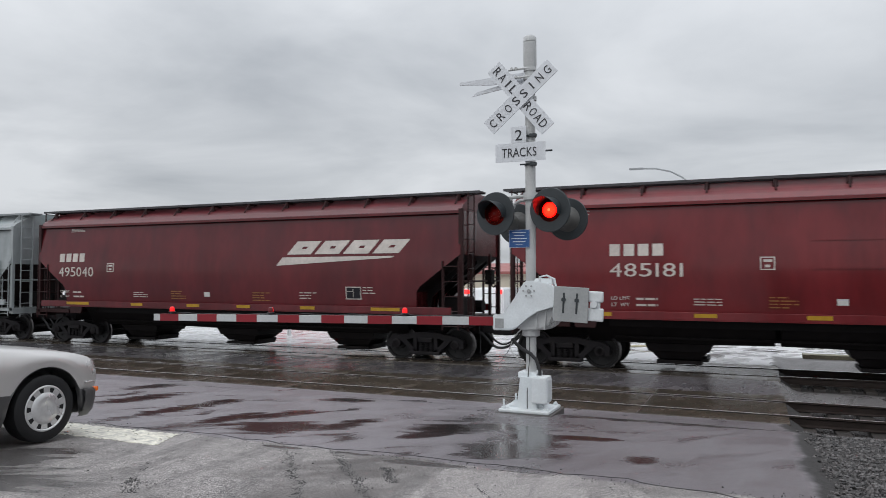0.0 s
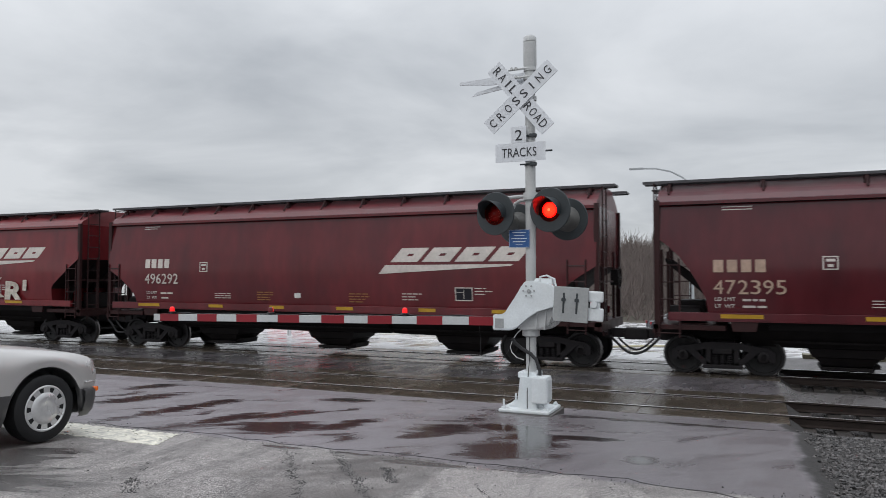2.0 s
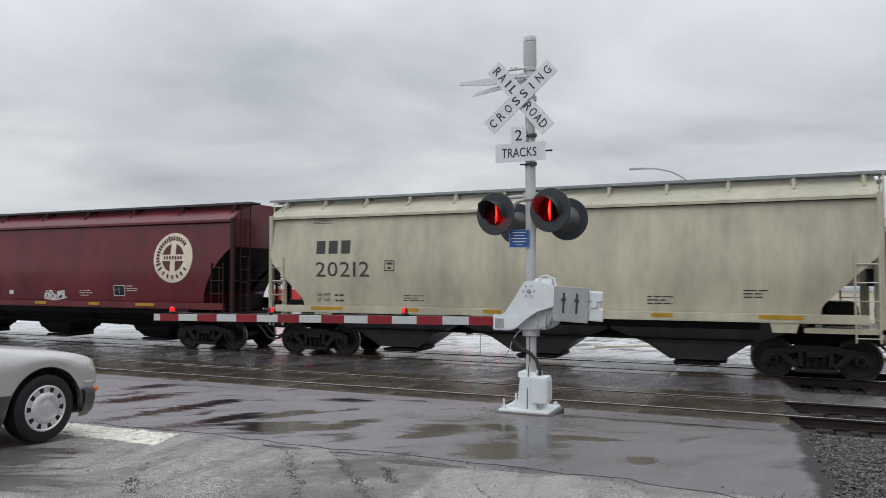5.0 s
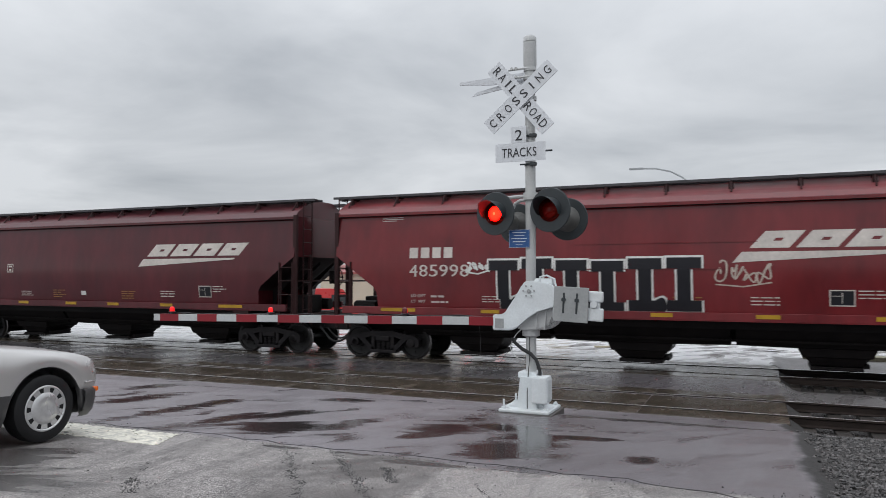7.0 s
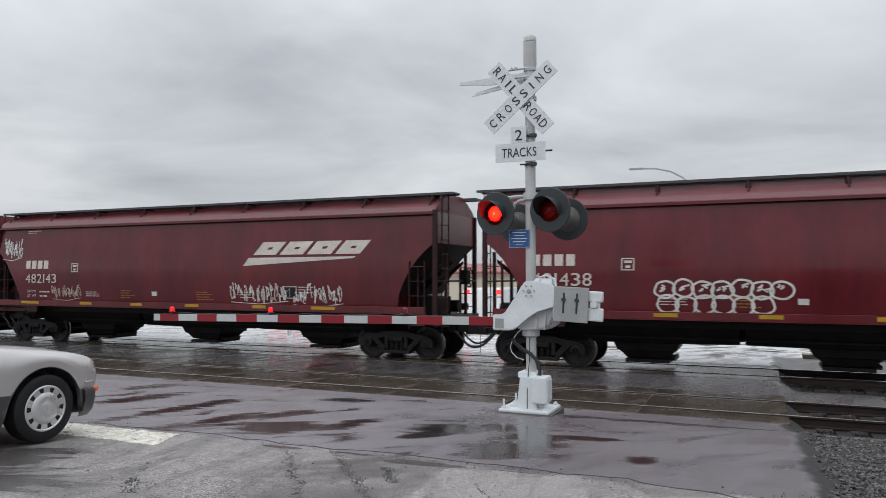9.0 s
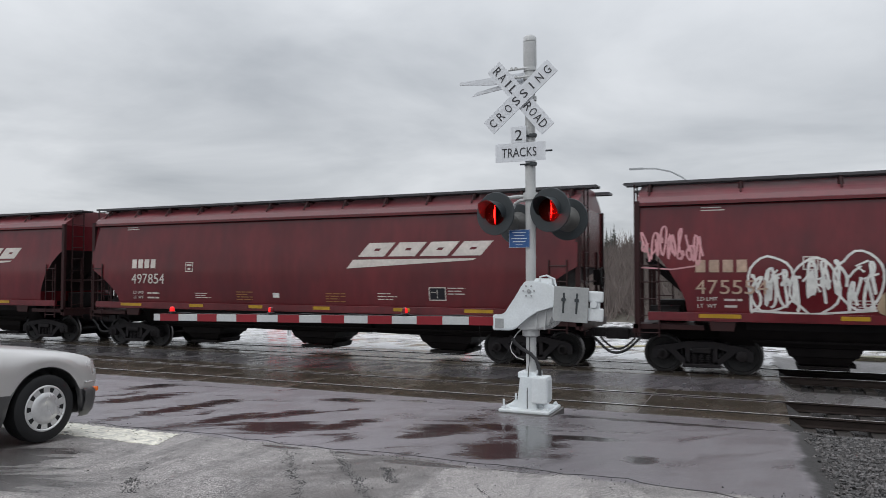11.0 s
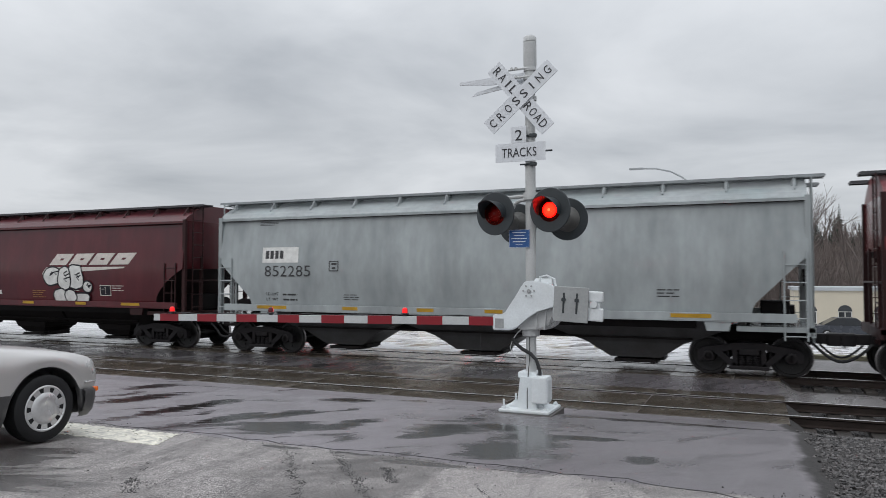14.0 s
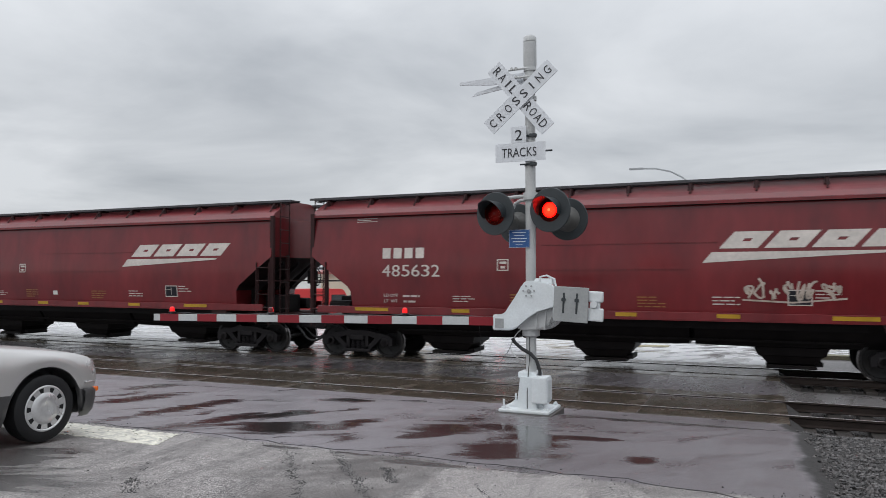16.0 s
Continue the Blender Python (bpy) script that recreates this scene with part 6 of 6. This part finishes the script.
    rows = [[bm.verts.new((x, y, z)) for x in (-0.58, -0.3, 0.3, 0.58)] for y, z in ((-1.3, 1.375), (-1.7, 1.425), (-2.4, 1.405))]
    for a, c in zip(rows, rows[1:]):
        for k in range(3):
            bm.faces.new((a[k], a[k + 1], c[k + 1], c[k]))
    part("roof_panel", bm, SILVER, car, smooth=True)

    def tyre_mesh():
        bm = bmesh.new()
        lathe(bm, [(0.2, -0.095), (0.235, -0.1), (0.285, -0.1), (0.312, -0.085), (0.32, -0.05), (0.32, 0.05), (0.312, 0.085), (0.285, 0.1), (0.235, 0.1), (0.2, 0.095)], "x", 40)
        return mesh_of("tyre", bm, TYRE, True)

    def rim_mesh():
        bm = bmesh.new()
        lathe(bm, [(0.232, 0.04), (0.236, 0.098), (0.222, 0.103), (0.205, 0.09), (0.205, 0.06)], "x", 40)
        lathe(bm, [(0.15, 0.07), (0.165, 0.094), (0.15, 0.104), (0.07, 0.112), (0.055, 0.106), (0.012, 0.108)], "x", 40)
        for k in range(10):
            a = 6.2832 * k / 10
            r = Matrix.Rotation(a, 4, "X")
            b2 = bmesh.new()
            vs = [Vector(p) for p in ((0.097, -0.032, 0.14), (0.097, 0.032, 0.14), (0.097, 0.038, 0.215), (0.097, -0.038, 0.215))]
            f0 = [bm.verts.new(r @ v) for v in vs]
            f1 = [bm.verts.new(r @ (v - Vector((0.025, 0, 0)))) for v in vs]
            b2.free()
            bm.faces.new(f0)
            for j in range(4):
                bm.faces.new((f0[j], f0[(j + 1) % 4], f1[(j + 1) % 4], f1[j]))
        return mesh_of("wheel_trim", bm, HUBCAP, True)

    def well_mesh():
        bm = bmesh.new()
        lathe(bm, [(0.01, 0.05), (0.21, 0.05), (0.21, 0.03), (0.01, 0.03)], "x", 24)
        return mesh_of("brake_disc", bm, BLACK)

    for y in (0.0, -2.67):
        for s in (-1, 1):
            w = part("wheel", shared(("tyre",), tyre_mesh), None, car, "tyre with a silver ten-slot trim")
            w.location, w.rotation_euler.z = (s * 0.785, y, 0.32), 0 if s > 0 else math.pi
            part("wheel_trim", shared(("trim",), rim_mesh), None, w).scale = (1.0, 0.92, 0.92)
            part("brake_disc", shared(("disc",), well_mesh), None, w)


# ---- beyond the tracks ----
def build_street_lamp():
    lamp = thing("street_lamp", "tall galvanised street lamp with a curved arm", "street lamp", m=pose(-2.55, 32.6, 0))
    bm = bmesh.new()
    rod(bm, (0, 0, -0.1), (0, 0, 6.35), 0.11, 0.07, 12)
    bx(bm, -0.22, 0.22, -0.22, 0.22, -0.05, 0.15, 0.02)
    part("post", bm, GALV, lamp, smooth=True)
    bm = bmesh.new()
    pipe(bm, [(0, 0, 6.3), (-0.35, 0, 6.6), (-0.8, 0, 6.86), (-1.4, 0, 7.02), (-2.0, 0, 7.06)], 0.04)
    part("arm", bm, GALV, lamp, smooth=True)
    bm = bmesh.new()
    bx(bm, -2.55, -1.95, -0.12, 0.12, 7.02, 7.1, 0.03)
    part("lamp_head", bm, GALV, lamp, "flat cobra-head luminaire")


def build_bollard():
    post = thing("bollard", "short white steel bollard in the wet lot", "bollard", m=pose(-17.6, 24.9, ground_z(-17.6, 24.9)))
    bm = bmesh.new()
    lathe(bm, [(0.0, -0.05), (0.09, -0.05), (0.09, 0.86), (0.07, 0.92), (0.0, 0.94)], "z", 14)
    part("post", bm, VANWHITE, post, smooth=True)
    bm = bmesh.new()
    lathe(bm, [(0.0, 0.0), (0.14, 0.0), (0.13, 0.03), (0.0, 0.035)], "z", 14)
    part("base_plate", bm, VANWHITE, post)


def build_house(name, label, x0, x1, y0, y1, h, wall, roof, openings, rise=1.0, arched=False, trim_roof=0.35):
    """A low building: walls pierced by windows and doors, with a pitched or flat roof."""
    house = thing(name, label, "building", m=pose(x0, y0, ground_z(x0, (y0 + y1) / 2) - 0.05))
    w, d = x1 - x0, y1 - y0
    bm = bmesh.new()
    xs = sorted({0.0, w, *[a for o in openings for a in (o[0], o[1])]})
    for a, c in zip(xs, xs[1:]):
        o = next((o for o in openings if o[0] <= a and c <= o[1]), None)
        if o is None:
            bx(bm, a, c, 0, 0.25, 0, h)
        else:
            if o[2] > 0.02:
                bx(bm, a, c, 0, 0.25, 0, o[2])
            bx(bm, a, c, 0, 0.25, o[3], h)
    bx(bm, 0, 0.25, 0.25, d, 0, h)
    bx(bm, w - 0.25, w, 0.25, d, 0, h)
    bx(bm, 0.25, w - 0.25, d - 0.25, d, 0, h)
    part("wall", bm, wall, house)
    bm = bmesh.new()
    e = trim_roof
    if rise:
        for pts in ([(-e, -e, h), (w + e, -e, h), (w + e, d / 2, h + rise), (-e, d / 2, h + rise)], [(-e, d + e, h), (w + e, d + e, h), (w + e, d / 2, h + rise), (-e, d / 2, h + rise)]):
            lo = [bm.verts.new(p) for p in pts]
            hi = [bm.verts.new((p[0], p[1], p[2] + 0.15)) for p in pts]
            bm.faces.new(lo)
            bm.faces.new(hi)
            for k in range(4):
                bm.faces.new((lo[k], lo[(k + 1) % 4], hi[(k + 1) % 4], hi[k]))
        for x in (0, w - 0.2):
            a = [bm.verts.new((x, y, z)) for y, z in ((0, h), (d, h), (d / 2, h + rise))]
            c = [bm.verts.new((x + 0.2, y, z)) for y, z in ((0, h), (d, h), (d / 2, h + rise))]
            bm.faces.new(a)
            bm.faces.new(c)
    else:
        bx(bm, -e, w + e, -e, d + e, h, h + 0.25)
    part("roof", bm, roof, house)
    for x, c, zl, zh in openings:
        bm = bmesh.new()
        bx(bm, x, c, 0.12, 0.16, zl, zh)
        win = part("window" if zl > 0.3 else "door", bm, WINDOW, house)
        bm = bmesh.new()
        for a in (x, (x + c) / 2 - 0.03, c - 0.06):
            bx(bm, a, a + 0.06, 0.06, 0.12, zl, zh)
        for z in (zl, zh - 0.06):
            bx(bm, x + 0.06, c - 0.06, 0.065, 0.115, z, z + 0.06)
        part("frame", bm, WHITEWALL, win)
        if arched:
            bm = bmesh.new()
            n = 12
            r = (c - x) / 2
            pts = [(x + r + r * math.cos(math.pi * k / n), zh + r * math.sin(math.pi * k / n)) for k in range(n + 1)]
            prism(bm, pts, -0.03, 0.0)
            part("arch", bm, WINDOW, win)
    return house


def build_parked(name, label, x, y, heading, material, van=False, glow_tail=False):
    car = thing(name, label, "van" if van else "car", m=pose(x, y, ground_z(x, y), 0, 0, heading))
    L, W, H = (5.2, 1.95, 2.3) if van else (4.5, 1.76, 1.42)
    bm = bmesh.new()
    if van:
        side = [(-L / 2, 0.35), (L / 2, 0.35), (L / 2, 0.95), (L / 2 - 0.5, 1.1), (L / 2 - 1.2, H - 0.05), (L / 2 - 1.5, H), (-L / 2 + 0.1, H), (-L / 2, H - 0.15)]
    else:
        side = [(-L / 2, 0.4), (-L / 2 + 0.1, 0.25), (L / 2 - 0.1, 0.25), (L / 2, 0.45), (L / 2 - 0.1, 0.7), (L / 2 - 1.1, 0.88), (-L / 2 + 0.6, 0.92), (-L / 2 + 0.05, 0.85)]
    prism(bm, side, -W / 2, W / 2)
    bmesh.ops.bevel(bm, geom=list(bm.edges), offset=0.06, segments=2, affect="EDGES")
    part("body", bm, material, car, smooth=True)
    bm = bmesh.new()
    if van:
        prism(bm, [(L / 2 - 0.58, 1.2), (L / 2 - 1.15, H - 0.35), (L / 2 - 2.1, H - 0.35), (L / 2 - 2.1, 1.2)], -W / 2 - 0.01, W / 2 + 0.01)
    else:
        prism(bm, [(L / 2 - 1.1, 0.86), (L / 2 - 1.75, 1.38), (-L / 2 + 1.5, 1.4), (-L / 2 + 0.6, 0.9)], -W / 2 + 0.14, W / 2 - 0.14)
    part("window_band", bm, GLASS, car)
    if not van:
        bm = bmesh.new()
        bx(bm, -L / 2 + 1.5, L / 2 - 1.75, -W / 2 + 0.16, W / 2 - 0.16, 1.385, 1.42, 0.012)
        part("roof_panel", bm, material, car)
    for wx in (-L / 2 + 0.85, L / 2 - 0.85):
        for s in (-1, 1):
            bm = bmesh.new()
            lathe(bm, [(0.05, -0.1), (0.3, -0.1), (0.32, -0.06), (0.32, 0.06), (0.3, 0.1), (0.05, 0.1)], seg=20, centre=(wx, s * (W / 2 - 0.08), 0.32))
            wheel = part("wheel", bm, TYRE, car, smooth=True)
            bm = bmesh.new()
            lathe(bm, [(0.02, -0.115), (0.19, -0.112), (0.2, -0.1), (0.2, 0.1), (0.19, 0.112), (0.02, 0.115)], seg=20, centre=(wx, s * (W / 2 - 0.08), 0.32))
            part("rim", bm, HUBCAP, wheel, smooth=True)
    for s in (-1, 1):
        bm = bmesh.new()
        z = 2.05 if van else 0.68
        bx(bm, -L / 2 - 0.03, -L / 2 + 0.06, s * (W / 2 - 0.2) - 0.13, s * (W / 2 - 0.2) + 0.13, z, z + 0.2, 0.02)
        part("tail_lamp", bm, TAILGLOW if glow_tail else ARMRED, car)
    return car


TAILGLOW = glow("lit_tail_lamp", (1.0, 0.03, 0.03), 2.0)


def limb(bm, p0, p1, r0, r1, seg=4):
    d = (p1 - p0)
    if d.length < 1e-5:
        return
    s = d.cross(Vector((0.3, 0.5, 0.81))).normalized()
    u = d.cross(s).normalized()
    a = [bm.verts.new(p0 + r0 * (math.cos(6.2832 * k / seg) * s + math.sin(6.2832 * k / seg) * u)) for k in range(seg)]
    c = [bm.verts.new(p1 + r1 * (math.cos(6.2832 * k / seg) * s + math.sin(6.2832 * k / seg) * u)) for k in range(seg)]
    for k in range(seg):
        bm.faces.new((a[k], a[(k + 1) % seg], c[(k + 1) % seg], c[k]))


def grow(bm, twigs, p, d, length, r, depth, rnd):
    q = p + d * length
    limb(bm if depth > 2 else twigs, p, q, r, r * 0.68, 5 if depth > 3 else 3)
    if depth == 0:
        return
    for _ in range(3 if depth > 1 else 4):
        nd = (d + Vector((rnd.gauss(0, 0.42), rnd.gauss(0, 0.42), rnd.gauss(0.08, 0.3)))).normalized()
        grow(bm, twigs, p + d * length * rnd.uniform(0.6, 1.0), nd, length * rnd.uniform(0.62, 0.82), r * 0.58, depth - 1, rnd)


def bare_tree_meshes(seed, height):
    def make():
        rnd = random.Random(seed)
        bm, tw = bmesh.new(), bmesh.new()
        grow(bm, tw, Vector((0, 0, -0.2)), Vector((rnd.gauss(0, 0.05), rnd.gauss(0, 0.05), 1)).normalized(), height * 0.3, height * 0.014, 5, rnd)
        return mesh_of("trunk", bm, BARK), mesh_of("crown", tw, TWIG)
    return shared(("bare", seed, height), make)


def conifer_mesh(seed, height):
    def make():
        rnd = random.Random(seed)
        bm = bmesh.new()
        z = height * 0.12
        while z < height * 0.98:
            f = 1 - z / height
            reach = height * 0.17 * f + 0.15
            n = 9 if f > 0.3 else 6
            for k in range(n):
                a = 6.2832 * k / n + rnd.uniform(-0.4, 0.4)
                ln = reach * rnd.uniform(0.65, 1.2)
                tip = Vector((ln * math.cos(a), ln * math.sin(a), z - ln * rnd.uniform(0.2, 0.5)))
                root = Vector((0, 0, z + rnd.uniform(-0.1, 0.1)))
                s = Vector((-math.sin(a), math.cos(a), 0)) * ln * 0.3
                mid = (root + tip) / 2 + Vector((0, 0, ln * 0.08))
                v = [bm.verts.new(p) for p in (root, mid + s, tip, mid - s, mid - Vector((0, 0, ln * 0.22)))]
                for t in ((0, 1, 2), (0, 2, 3), (0, 4, 2), (1, 4, 3)):
                    bm.faces.new([v[i] for i in t])
            z += height * 0.035
        return mesh_of("crown", bm, NEEDLE)
    return shared(("conifer", seed, height), make)


def build_trees():
    rnd = random.Random(77)
    spots = [(-3.0, 74, 12.0), (-0.5, 76, 12.5), (2.0, 73.5, 13.0), (5.0, 75, 12.0), (8.0, 74, 10.5), (11, 76, 9.5), (14, 75, 9.5), (1.0, 80, 13), (4, 82, 12.5), (-5.5, 79, 9.5), (17, 79, 10)]
    for k, (x, y, h) in enumerate(spots):
        t = thing("bare_tree", "leafless grey-brown tree with fine twigs", "tree", "bare trees beyond the tracks", m=pose(x, y, ridge(x, y) - 0.1, 0, 0, 40 * k))
        trunk, crown = bare_tree_meshes(k % 4, 10.0)
        t.scale = (h / 9, h / 9, h / 8.3)
        part("trunk", trunk, None, t)
        part("crown", crown, None, t)
    for k in range(130):
        x, y = (rnd.uniform(-38, 42), rnd.uniform(118, 150)) if k < 70 else (rnd.uniform(2, 26), rnd.uniform(112, 128))
        h = rnd.uniform(4.5, 8)
        if x < -24:
            h *= 0.8
        if k >= 70:
            h *= 0.55
        t = thing("conifer", "dark green conifer on the ridge", "tree", "conifers on the ridge", m=pose(x, y, ridge(x, y) - 0.3, 0, 0, 37 * k))
        t.scale = (h / 10, h / 10, h / 10)
        part("crown", conifer_mesh(k % 5, 10.0), None, t)
        bm = bmesh.new()
        part("trunk", shared(("ctrunk",), lambda: mesh_of("trunk", rod(bmesh.new(), (0, 0, -1), (0, 0, 9), 0.2, 0.03, 6), BARK)), None, t)
    # brush that clothes the slope
    tw = bmesh.new()
    for _ in range(9500):
        x, y = rnd.uniform(-34, 36), rnd.uniform(73, 128)
        z = ridge(x, y)
        h = rnd.uniform(1.0, 4.2)
        p = Vector((x, y, z - 0.1))
        for _ in range(3):
            limb(tw, p, p + Vector((rnd.gauss(0, 0.6), rnd.gauss(0, 0.6), 1)).normalized() * h * rnd.uniform(0.6, 1), 0.05, 0.012, 3)
    tagged(part("brush", tw, TWIG), "leafless purple-brown brush over the slope", "brush", kind="stuff")


def ridge(x, y):
    f = min(1.0, max(0.0, (y - 70) / 55))
    side = min(1.0, max(0.0, (x + 48) / 28))
    return -2.6 + (9.5 * f * side) * (1 + 0.12 * noise.noise((x * 0.05, y * 0.05, 2)))


def build_hill():
    bm = bmesh.new()
    xs, ys = np.linspace(-60, 90, 58), np.linspace(70.5, 240, 40)
    rows = [[bm.verts.new((x, y, (ridge(x, y) if y < 160 else -2.7 + (ridge(x, y) + 2.7) * max(0.0, 1 - (y - 160) / 80)) - 0.02)) for x in xs] for y in ys]
    for a, c in zip(rows, rows[1:]):
        for k in range(len(xs) - 1):
            bm.faces.new((a[k], a[k + 1], c[k + 1], c[k]))
    tagged(part("hillside", bm, BRUSH, smooth=True), "brown winter hillside behind the town", "hillside", kind="structure")


def build_town():
    build_house("shop_building", "low cream building with dark windows and a dull red roof edge", -26.5, -11.5, 41, 48, 3.7, STUCCO, ROOFRED,
                [(1.0, 2.4, 0.9, 2.1), (3.4, 4.5, 0.0, 2.1), (5.6, 7.2, 0.9, 2.1), (8.4, 9.8, 0.9, 2.1), (11.0, 12.0, 0.0, 2.1), (13.0, 14.2, 0.9, 2.1)], rise=0.55)
    build_house("warehouse", "long off-white building with a grey metal roof", -52, -30, 46, 58, 4.2, WHITEWALL, ROOFGREY,
                [(2, 4, 0.0, 2.4), (7, 9, 1.0, 2.0), (12, 14, 1.0, 2.0), (17, 19, 0.0, 2.4)], rise=0.5)
    build_house("hall", "cream building with arched dark windows", 2.6, 15.6, 62, 70, 3.45, STUCCO, ROOFGREY,
                [(0.6 + 2.35 * k, 1.55 + 2.35 * k, 0.9, 1.9) for k in range(5)], rise=0.0, arched=True, trim_roof=0.15)
    build_house("cottage", "small white cottage with a grey roof", -15.5, -12.3, 88, 92, 2.2, WHITEWALL, ROOFGREY, [(0.6, 1.5, 0.9, 1.9), (2.2, 3.0, 0.0, 2.0)], rise=1.1)
    build_parked("van", "white van with lit red tail lamps", -11.9, 34.3, 95, VANWHITE, True, True)
    build_parked("delivery_van", "red and white delivery van parked beyond the tracks", -24.3, 37.0, 65, VANRED, True)
    build_parked("parked_car", "dark grey sedan parked on the wet lot", 5.6, 57.0, 8, DARKCAR)
    build_parked("parked_car", "white sedan parked on the wet lot", 10.6, 58.0, 4, VANWHITE)
    build_parked("parked_car", "dark grey sedan parked on the wet lot", 0.6, 58.5, -12, DARKCAR)
    build_parked("parked_car", "dark grey sedan parked on the wet lot", -5.0, 54.0, 20, DARKCAR)


# ---- build ----
build_ground()
build_signal()
build_sedan()
build_street_lamp()
build_bollard()
build_hill()
build_town()
for index in range(len(CARS) - 1):
    build_car(index)
build_trees()
build_road_marks()
build_tracks()
build_ballast()


def motions():
    end = 16.0
    for car, centre in TRAIN:
        walk(car, [(0.0, pose(centre, TRACK_Y, 0)), (end, pose(centre - SPEED * end, TRACK_Y, 0))])
    # wheels roll while their car is near the crossing
    for wheel, x, centre in WHEELSETS:
        t0 = max(0.0, (centre - 24.0) / SPEED)
        t1 = min(end, (centre + 48.0) / SPEED)
        rows = [(0.0, pose(x, 0, 0.457))]
        if t1 > t0:
            if t0 > 0.05:
                rows.append((t0, pose(x, 0, 0.457)))
            n = int((t1 - t0) / (1 / 30))
            turn = 0.0
            f0 = round(t0 * 30) + 1
            for k in range(n):
                turn -= math.degrees(SPEED / 30 / 0.457)
                rows.append(((f0 + k) / 30, pose(x, 0, 0.457) @ Matrix.Rotation(radians(turn), 4, "Y")))
            rows = [r for r in rows if r[0] <= end]
        last = rows[-1]
        if last[0] < end - 0.02:
            rows.append((end, last[1]))
        walk(wheel, rows)
    # flashers alternate
    half, first = 0.54, 0.223
    for unit, home, lit in LAMPS:
        angle = 0.0 if lit else 180.0
        rows = [(0.0, Matrix.Translation(home) @ Matrix.Rotation(radians(angle), 4, "Z"))]
        t, back = first, 3
        while t < end - 0.1:
            f = round(t * 30) - (5 if 11.5 < t < 11.6 else back)
            rows.append((f / 30, Matrix.Translation(home) @ Matrix.Rotation(radians(angle), 4, "Z")))
            for k in (1, 2, 3):
                rows.append(((f + k) / 30, Matrix.Translation(home) @ Matrix.Rotation(radians(angle + 60 * k), 4, "Z")))
            angle += 180.0
            t, back = t + half, 7 - back
        rows.append((end, Matrix.Translation(home) @ Matrix.Rotation(radians(angle), 4, "Z")))
        walk(unit, rows)


motions()
